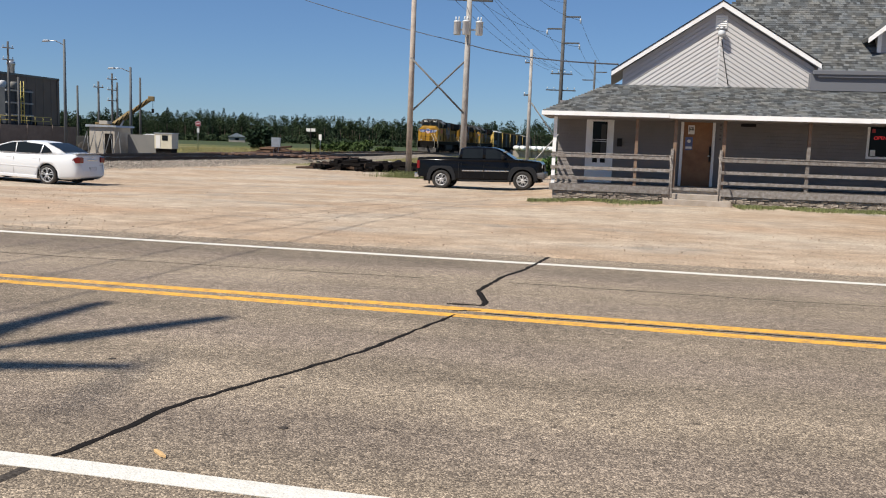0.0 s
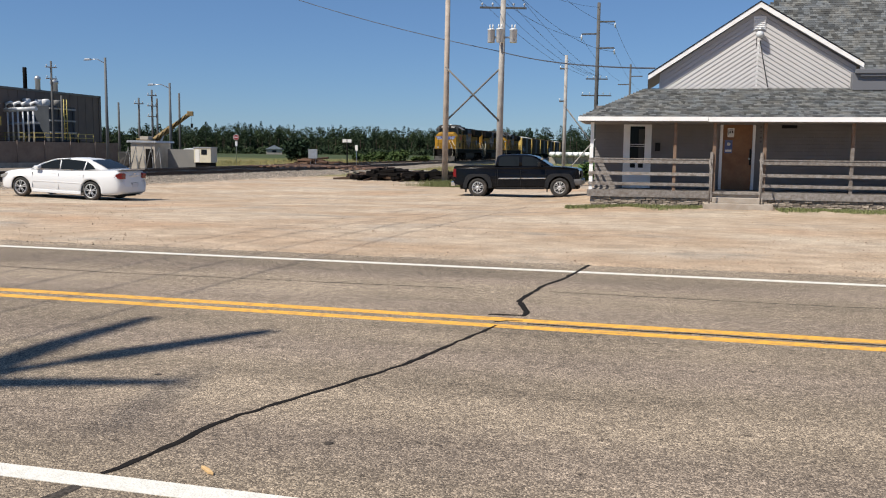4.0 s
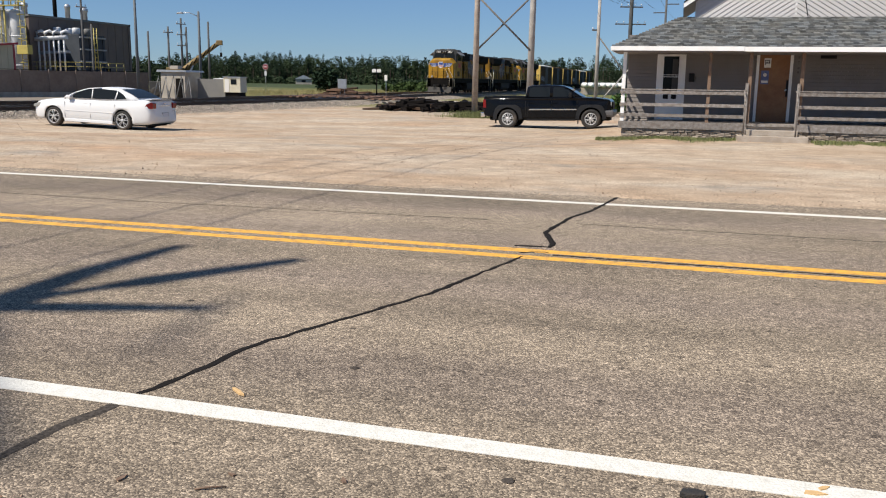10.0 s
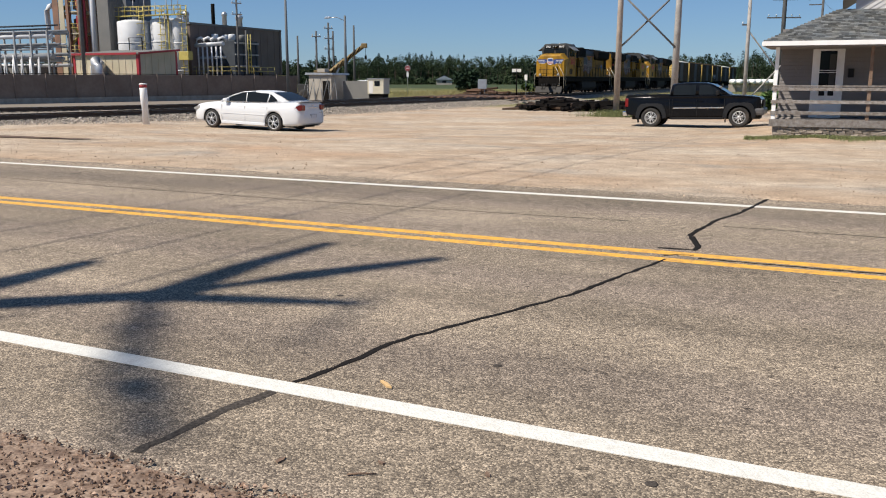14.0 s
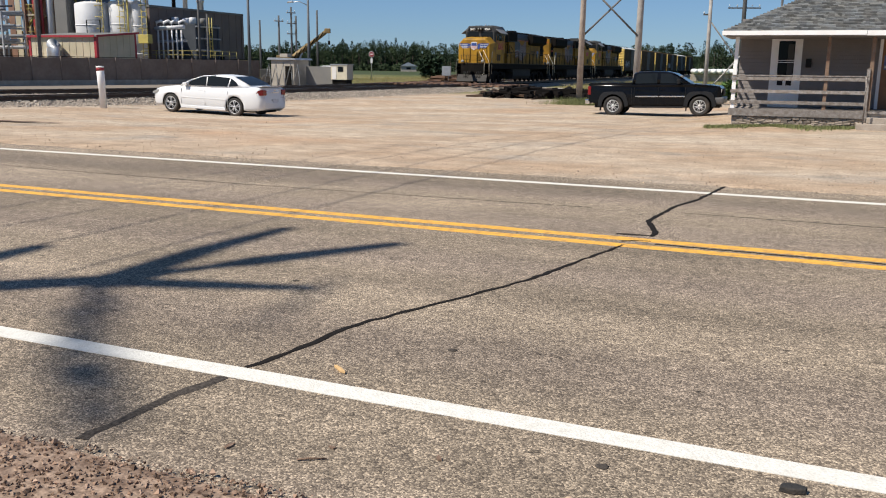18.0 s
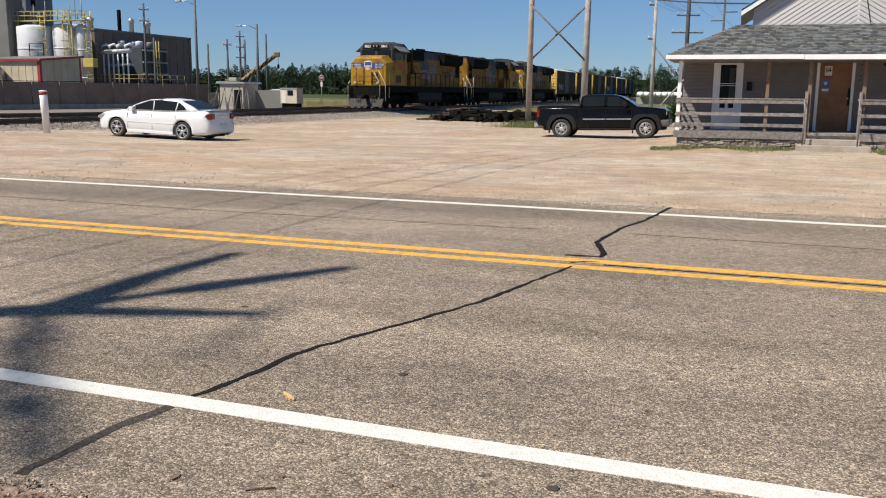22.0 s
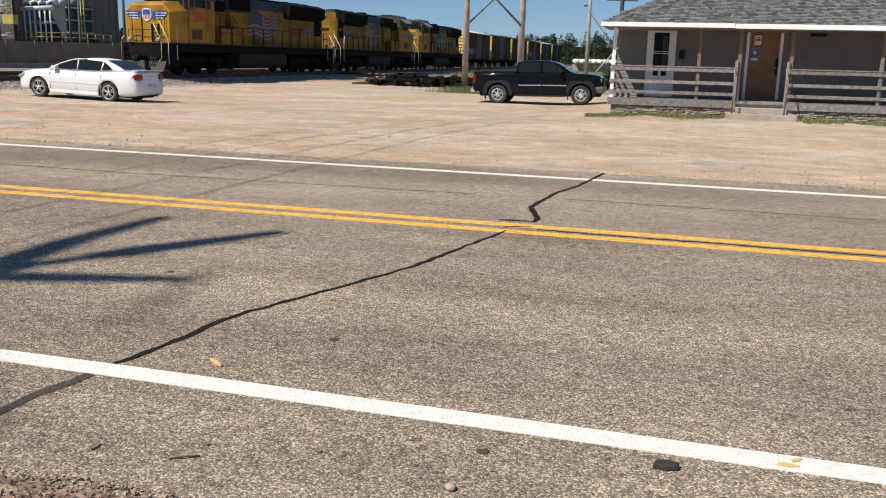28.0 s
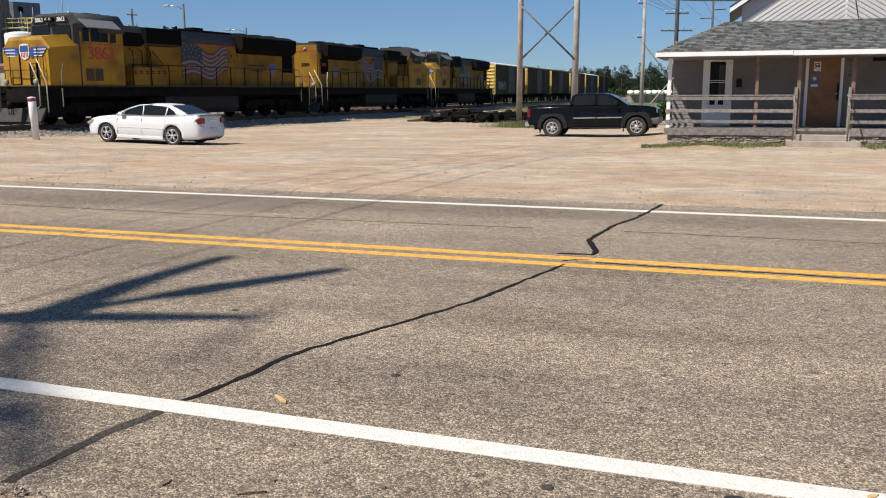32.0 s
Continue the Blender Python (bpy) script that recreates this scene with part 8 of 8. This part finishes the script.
# ---- heap of old ties and rails ----
def heap(x0, x1, y0, y1, n, seed, top, label, mat=None, steel=9):
    r = random.Random(seed)
    th = thing("tie_heap", pose(0, 0, 0), label, "heap", "heaps of old ties")
    for k in range(n):
        x, y = r.uniform(x0, x1), r.uniform(y0, y1)
        hump = (0.55 + 0.45 * math.sin((x - x0) * 2.3 + seed)) * (1 - (abs(x - (x0 + x1) / 2) * 2 / (x1 - x0)) ** 3)
        z = -0.22 + top * r.random() ** 1.1 * hump
        if steel and k % steel == 0:
            p = part("old_rail", box(-1.8, 1.8, -0.04, 0.04, -0.07, 0.07), M_steel_rail, th)
        else:
            ln = r.uniform(0.55, 1.2)
            p = part("old_tie", box(-ln, ln, -0.12, 0.12, -0.09, 0.09, 0.015), mat or M_tie, th)
        p.matrix_local = pose(x, y, max(z, -0.14), r.uniform(-20, 20), r.uniform(-7, 7), r.choice((0, 0, 0, 80)) + r.uniform(-30, 30))
    return th


M_oldtimber = material("brown_timber", (0.085, 0.052, 0.036), 0.9, spec=0.12, per_piece=0.4, grain=0.3, bump=0.4, bump_scale=20)
heap(-18.3, -15.0, 53.5, 58.0, 170, 3, 0.62, "heap of black creosoted railway ties on the lot edge")
heap(-15.3, -11.9, 53.0, 58.0, 130, 4, 0.46, "low heap of rusty rails and old ties")
heap(-38.6, -32.8, 89.0, 95.0, 150, 9, 0.85, "low stack of weathered brown timber beside the track", M_oldtimber, 0)

# ---- plank crossing over the tracks ----
M_plank = material("crossing_timber", (0.17, 0.095, 0.06), 0.9, per_piece=0.35, grain=0.3, bump=0.4, bump_scale=20)
cx_ = thing("plank_crossing", pose(0, 0, 0), "weathered brown timber crossing laid between the rails", "crossing", kind="structure")
rp = random.Random(6)
for row in range(4):
    for k in range(22):
        pk = part("plank", box(-0.14, 0.14, -1.2, 1.2, -0.10, 0.0, 0.01), M_plank, cx_)
        pk.matrix_local = pose(-36.0 + k * 0.62 + rp.uniform(-0.05, 0.05) + (0.0 if row % 2 else 0.3), 70.5 + row * 2.45, RAIL_Z + 0.015 + rp.uniform(-0.02, 0.015) if -34.6 < -36.0 + k * 0.62 < -25 else RAIL_Z - 0.08, 0, 0, rp.uniform(-2, 2))
tagged(link("crossing_road", box(-24.6, -18.0, 70.0, 79.0, -0.35, -0.18), M_kerb), "pale gravel lane beside the timber crossing", "lane", kind="structure")

# ---- vegetation ----
def leaf_cloud(vs, fs, c, rad, n, size, r, flat=1.0):
    c = Vector(c)
    for _ in range(n):
        d = Vector((r.gauss(0, 1), r.gauss(0, 1), r.gauss(0, 1))).normalized()
        k = r.uniform(0.45, 1.0) ** 0.6
        p = c + Vector((d.x * rad[0], d.y * rad[1], d.z * rad[2])) * k
        q = Euler((r.uniform(-1, 1), r.uniform(-1, 1), r.uniform(0, 6.3))).to_quaternion()
        s = size * r.uniform(0.55, 1.35)
        o = len(vs)
        for v in ((-s, -s * 0.6, 0), (s, -s * 0.7, 0.15 * s), (s * 0.8, s * 0.7, 0), (-s * 0.7, s * 0.6, 0.2 * s)):
            vs.append(tuple(p + q @ Vector(v)))
        fs.append((o, o + 1, o + 2, o + 3))


def leafy_object(name, vs, fs, mat, parent=None):
    me = bpy.data.meshes.new(name)
    me.from_pydata(vs, [], fs)
    me.materials.append(mat)
    ob = new(name, me)
    if parent:
        ob.parent = parent
    return ob


M_leaf = material("leaf_mass", (0.026, 0.042, 0.024), 0.85, spec=0.1, spread=0.45, second=(0.044, 0.062, 0.029), scale=0.16)
M_leaf_dark = material("conifer_mass", (0.022, 0.038, 0.022), 0.85, spec=0.1, spread=0.3)
M_bush = material("bright_bush_leaf", (0.050, 0.078, 0.026), 0.8, spec=0.1, spread=0.4)
M_bark = material("bark", (0.10, 0.075, 0.055), 0.9, grain=0.3)


def far_tree(vs, fs, x, y, h, conifer, r):
    """One crown of the far woods: ragged tiers for a conifer, stacked uneven boughs otherwise."""
    if conifer:
        for j in range(9):
            f = j / 9
            w = h * 0.17 * (1 - f) ** 0.8 + 0.25
            leaf_cloud(vs, fs, (x + r.uniform(-0.2, 0.2), y, h * (0.12 + 0.88 * f)), (w, w, h * 0.07), 34, 0.22, r)
        return
    lean = r.uniform(-0.06, 0.06) * h
    n = 10 + int(h * 0.45)
    for j in range(n):
        f = (j + r.random()) / n
        reach = h * 0.27 * math.sin(math.pi * (0.22 + 0.70 * f)) * r.uniform(0.5, 1.15)
        a = r.uniform(0, 6.3)
        w = h * r.uniform(0.055, 0.115)
        leaf_cloud(vs, fs, (x + lean * f + reach * math.cos(a), y + reach * math.sin(a), h * (0.06 + 0.90 * f)), (w * 1.15, w * 1.15, w * 1.25), 44, 0.22, r)


def build_woods():
    r = random.Random(11)
    vs, fs, vs2, fs2 = [], [], [], []
    tb = bm_new()
    for k in range(1250):
        az = math.radians(r.uniform(-21, 50))
        deg = math.degrees(az)
        dist = 385 + 95 * r.random() ** 1.4
        x, y = -math.sin(az) * dist, math.cos(az) * dist
        base = 13.3 - 1.5 * smoothstep(24, 34, deg) + 1.3 * noise.noise((deg * 0.13, 0, 0)) + 1.4 * noise.noise((deg * 0.7, 3, 0)) + 5.0 * smoothstep(6, -2, deg)
        conifer = r.random() < 0.2 + 0.25 * noise.noise((deg * 0.35, 8, 0))
        h = base * dist / 460 * (r.uniform(0.8, 1.22) if conifer else r.uniform(0.62, 1.06))
        far_tree(vs2 if conifer else vs, fs2 if conifer else fs, x, y, h, conifer, r)
        add_rod(tb, (x, y, -0.5), (x, y, h * 0.6), 0.2, 0.1, 5, False)
    for _ in range(9000):
        az = math.radians(r.uniform(-21, 50))
        dist = r.uniform(372, 386)
        top = 2.0 + 2.2 * noise.noise((math.degrees(az) * 1.9, 3, 0))
        leaf_cloud(vs, fs, (-math.sin(az) * dist, math.cos(az) * dist, max(0.2, top * r.random())), (0.9, 0.9, 0.5), 3, 0.4, r)
    tagged(leafy_object("woods", vs, fs, M_leaf), "dense belt of broadleaf trees along the horizon", "woods", kind="stuff")
    tagged(leafy_object("conifers", vs2, fs2, M_leaf_dark), "dark conifers among the far woods", "woods", kind="stuff")
    tagged(link("woods_trunks", tb, M_bark), "thin trunks inside the far woods", "woods", kind="stuff")
    under = bm_new()
    pts = [(-math.sin(radians(a)) * 530, math.cos(radians(a)) * 530) for a in range(-40, 68, 4)]
    for (ax, ay), (bx, by) in zip(pts, pts[1:]):
        v = [under.verts.new(c) for c in ((ax, ay, -1), (bx, by, -1), (bx, by, 9.0), (ax, ay, 9.0))]
        under.faces.new(v)
    tagged(link("backdrop", under, M_leaf_dark), "shaded depth of the far woods", "woods", kind="structure")


build_woods()


def shrub(x, y, z, w, h, n, size, mat, label, name="shrub", seed=0):
    r = random.Random(seed)
    th = thing(name, pose(x, y, z), label, "shrub" if name == "shrub" else "tree", "shrubs")
    part("trunk", tube([(0, 0, -0.2), (0.05 * w, 0, h * 0.3), (0, 0.05 * w, h * 0.6)], [0.06 * h, 0.045 * h, 0.02 * h], 7), M_bark, th)
    vs, fs = [], []
    for k in range(9):
        a = r.uniform(0, 6.3)
        d = w * r.uniform(0.1, 0.55)
        leaf_cloud(vs, fs, (d * math.cos(a), d * math.sin(a), h * r.uniform(0.25, 0.75)), (w * 0.42, w * 0.42, h * 0.28), n // 9, size, r)
    leafy_object("crown", vs, fs, mat, th)
    return th


shrub(-54.2, 131.4, -0.3, 2.6, 3.9, 2200, 0.2, M_leaf_dark, "dense dark green round tree in the field", "tree", 3)
fh = thing("far_house", pose(-138.3, 312.0, -0.3, 0, 0, 24), "small pale house under the far woods", "house")
part("wall", box(-3.0, 3.0, -2.0, 2.0, 0, 2.0), M_shed, fh)
part("roof", prism([(-3.4, 2.0), (3.4, 2.0), (0.0, 3.5)], -2.4, 2.4, "y"), M_galv, fh)
part("window", box(-0.8, 0.8, -2.03, -2.003, 0.8, 1.6), M_dark_glass, fh)
for k, (x, y, w, h) in enumerate(((-39.5, 128, 2.4, 1.7), (-36.4, 127, 2.8, 2.1), (-43, 130, 2.0, 1.4), (-33.5, 130, 1.8, 1.1), (-64, 160, 2.4, 2.0))):
    shrub(x, y, -0.3, w, h, 900, 0.17, M_bush, "low bright green bush beyond the tracks", seed=20 + k)
for k, (x, y, w, h) in enumerate(((-1.6, 55.0, 1.3, 1.5), (-0.4, 53.5, 1.2, 1.3), (0.8, 55.0, 1.4, 1.7), (-2.8, 56.0, 1.0, 1.2), (2.0, 54, 1.3, 1.5), (-3.9, 58.0, 1.1, 1.3))):
    shrub(x, y, -0.25, w, h, 700, 0.10, M_weed, "tall green weeds behind the house", seed=40 + k)


def grass(name, n, spot, h, mat, label, seed):
    r = random.Random(seed)
    vs, fs = [], []
    for _ in range(n):
        x, y, z, k = spot(r)
        a = r.uniform(0, 6.3)
        w = 0.012
        lean = Vector((r.uniform(-0.5, 0.5), r.uniform(-0.5, 0.5), 1)) * h * k * r.uniform(0.5, 1.2)
        o = len(vs)
        vs += [(x - w * math.cos(a), y - w * math.sin(a), z - 0.02), (x + w * math.cos(a), y + w * math.sin(a), z - 0.02), (x + lean.x, y + lean.y, z + lean.z)]
        fs.append((o, o + 1, o + 2))
    return tagged(leafy_object(name, vs, fs, mat), label, "grass", kind="stuff")


def foot_spot(r):
    left = r.random() < 0.38
    x = r.uniform(-2.3, 1.7) if left else r.uniform(3.75, 11)
    w = 0.42 + 0.5 * noise.noise((x * 0.9, 0, 0)) + 0.2 * noise.noise((x * 3.1, 7, 0))
    w = max(w, 0.04)
    y = 26.95 - abs(r.gauss(0, w))
    return x, y, ground_z(x, y), 1.0 + 0.5 * noise.noise((x * 2, 4, 0))


def pole_spot(r):
    a, d = r.uniform(0, 6.3), abs(r.gauss(0, 0.75))
    x, y = PA[0] + 0.2 + 1.3 * d * math.cos(a), PA[1] - 0.2 + d * math.sin(a)
    return x, y, ground_z(x, y), 1.3


def field_spot(r):
    x, y = r.uniform(-21, 1), 63 + 50 * r.random() ** 1.3
    if x < -0.27 * y + 1.5:
        x = -0.27 * y + 1.5 + r.random() * 14
    return x, y, ground_z(x, y), 2.2 + r.random()


def field_spot2(r):
    y = 75 + 70 * r.random()
    return r.uniform(-60, -36), y, -0.26, 2.2 + r.random()


M_drygrass = material("dry_grass", (0.26, 0.22, 0.085), 0.8, spread=0.4)
grass("grass", 15000, foot_spot, 0.085, M_grass, "uneven grass along the porch footing", 7)
grass("pole_grass", 3600, pole_spot, 0.26, M_grass, "tuft of grass round the pole foot", 8)
grass("field_grass", 9000, field_spot, 0.22, M_drygrass, "dry tall grass beyond the lot", 9)
grass("far_grass", 8000, field_spot2, 0.2, M_drygrass, "dry grass beyond the far tracks", 10)

# ---- small litter on the road ----
M_chip = material("pale_wood_chip", (0.55, 0.36, 0.17), 0.8, grain=0.15)
ch = tagged(link("wood_chip", prism([(-0.06, -0.008), (0.03, -0.012), (0.062, 0.003), (0.0, 0.010), (-0.05, 0.006)], 0.002, 0.018, "z", 0.003), M_chip), "pale splinter of wood on the asphalt", "wood chip", "road litter")
ch.matrix_world = pose(-2.02, 3.75, 0.0, 0, 0, -38)
bk = tagged(link("rubber_scrap", prism([(-0.05, -0.012), (0.0, -0.03), (0.045, -0.022), (0.055, 0.008), (0.015, 0.03), (-0.035, 0.024)], 0.0, 0.024, "z", 0.006), M_tyre), "torn scrap of black rubber by the edge line", "rubber scrap", "road litter")
bk.matrix_world = pose(0.19, 3.24, 0.0, 0, 0, 8)
for k, (x, y, s) in enumerate(((0.66, 3.40, 0.045), (0.70, 3.46, 0.03), (-2.0, 2.75, 0.03), (-1.15, 2.98, 0.025), (-1.6, 2.9, 0.02))):
    lf = tagged(link("dry_leaf", prism([(-s, -s * 0.3), (0, -s * 0.4), (s, 0), (0.1 * s, s * 0.4), (-s * 0.8, s * 0.3)], 0.001, 0.008, "z"), M_chip if k < 2 else M_brownwood), "curled dry leaf on the asphalt", "leaf", "road litter")
    lf.matrix_world = pose(x, y, 0.0, 0, 0, 40 * k)
for k, (x, y) in enumerate(((-0.52, 3.17), (-3.25, 5.35), (-1.6, 4.3))):
    tagged(link("tar_spot", lathe([(0.028, 0.0008), (0.022, 0.003), (0.001, 0.004)], (x, y, 0), "z", 12), M_tar_worn), "small dark tar spot on the lane", "stain", kind="structure")


pb_ = tagged(link("pebble", lathe([(0.008, -0.008), (0.019, 0.0), (0.022, 0.008), (0.014, 0.016), (0.003, 0.018)], (0, 0, 0), "z", 9), M_pebble), "pale tan pebble on the asphalt shoulder", "pebble", "road litter")
pb_.matrix_world = pose(-0.57, 2.825, 0.006, 4, 7, 20)
tw = tagged(link("twig", tube([(-0.055, -0.012, 0.006), (-0.01, 0.0, 0.010), (0.06, 0.02, 0.006)], [0.004, 0.005, 0.003], 5), M_brownwood), "short dry brown twig on the asphalt", "twig", "road litter")
tw.matrix_world = pose(-1.62, 2.763, 0.0, 0, 0, 12)


# ---- bare tree beside the camera, known by its shadow on the road ----
def lifted(x, y, h):
    """The point at height h whose shadow falls on (x, y)."""
    h = h * 1.45 if h < 13 else h + 5.85
    k = h / -sun_way.z
    return Vector((x, y, 0)) - sun_way * k


def shade_tree():
    th = thing("bare_tree", pose(0, 0, 0), "leafless tree with few heavy limbs beside the road", "tree")
    hub = lifted(-4.6, 4.75, 9.0)
    foot = Vector((hub.x - 2.0, hub.y - 1.5, -0.1))
    part("trunk", tube([foot, foot.lerp(hub, 0.4) + Vector((0.2, 0.3, 0.3)), lifted(-7.4, 3.1, 7.0), lifted(-5.9, 3.75, 8.2), hub], [0.3, 0.26, 0.22, 0.19, 0.17], 10), M_bark, th)
    for pts, r0 in ((((-4.5, 4.95, 9.2), (-4.55, 6.0, 9.9), (-4.45, 7.15, 11.0)), 0.10), (((-4.5, 4.85, 9.1), (-3.9, 5.8, 9.8), (-3.15, 6.9, 11.5)), 0.115), (((-4.55, 4.75, 9.0), (-3.8, 4.98, 9.6), (-3.05, 5.2, 10.5)), 0.085), (((-5.98, 3.72, 8.2), (-5.94, 4.65, 9.2), (-5.92, 5.5, 10.5)), 0.12)):
        ps = [lifted(*p) for p in pts]
        part("limb", tube(ps, [r0 * 1.75, r0 * 1.5, r0 * 0.9], 8), M_bark, th)
    r = random.Random(2)
    vs, fs = [], []
    for x, y, w, n in ((-4.3, 4.5, 0.15, 24), (-3.95, 4.0, 0.2, 34), (-3.6, 3.55, 0.2, 32), (-3.2, 3.15, 0.2, 44), (-2.85, 2.85, 0.14, 20)):
        for _ in range(n // 3):
            p = lifted(x + r.gauss(0, w * 0.7), y + r.gauss(0, w * 0.7), 14 + r.uniform(-1, 2))
            q = Euler((r.uniform(-1, 1), r.uniform(-1, 1), r.uniform(0, 6))).to_quaternion()
            o = len(vs)
            s = 0.055
            for v in ((-s, -s, 0), (s, -s, 0), (s, s, 0), (-s, s, 0)):
                vs.append(tuple(p + q @ Vector(v)))
            fs.append((o, o + 1, o + 2, o + 3))
    leafy_object("twig_cluster", vs, fs, M_leaf_dark, th)
    part("high_limb", tube([hub, lifted(-4.35, 4.5, 18.0), lifted(-3.6, 3.6, 24.0), lifted(-2.65, 2.7, 27.0)], [0.08, 0.09, 0.11, 0.12], 7), M_bark, th)
    part("thin_limb", tube([lifted(-3.05, 5.6, 20), lifted(-2.95, 5.0, 21), lifted(-2.85, 4.2, 22)], [0.03, 0.05, 0.03], 6), M_bark, th)


shade_tree()


# ---- white tanks in a far yard ----
M_farwhite = material("white_vessel", (0.72, 0.72, 0.70), 0.5, grain=0.04)
for k in range(9):
    tk = thing("gas_tank", pose(-15.2 + k * 0.95, 149.5 + k * 0.45, -0.3, 0, 0, 10), "white horizontal gas tank on saddles in a far yard", "tank", "white gas tanks")
    part("vessel", lathe([(0.05, 0), (0.28, 0.1), (0.42, 0.4), (0.42, 6.0), (0.28, 6.4), (0.05, 6.5)], (0, 0, 1.6), "y", 18), M_farwhite, tk)
    for y in (1.2, 5.2):
        part("saddle", box(-0.45, 0.45, y - 0.15, y + 0.15, 0, 1.15), M_concrete, tk)



# ---- what moves ----
def on_track(y):
    return Vector((track_x(y), y, RAIL_Z))


def car_pose(y_front, length, backwards):
    """The pose of a rail vehicle whose leading coupler stands at y_front, by its two bogies on the track."""
    a, b = on_track(y_front + 0.2 * length), on_track(y_front + 0.8 * length)
    d = (b - a).normalized()
    front = a - d * 0.2 * length
    yaw = math.degrees(math.atan2(-d.x, d.y))
    if backwards:
        return pose(*(front + d * length), 0, 0, yaw + 180)
    return pose(*front, 0, 0, yaw)


def motions():
    start = 0.0
    for th, length, backwards in train:
        rows = []
        for k in range(33):
            y = 129.55 - 3.063 * k + start
            rows.append((float(k), car_pose(y, length, backwards)))
        walk(th, rows)
        start += length


motions()
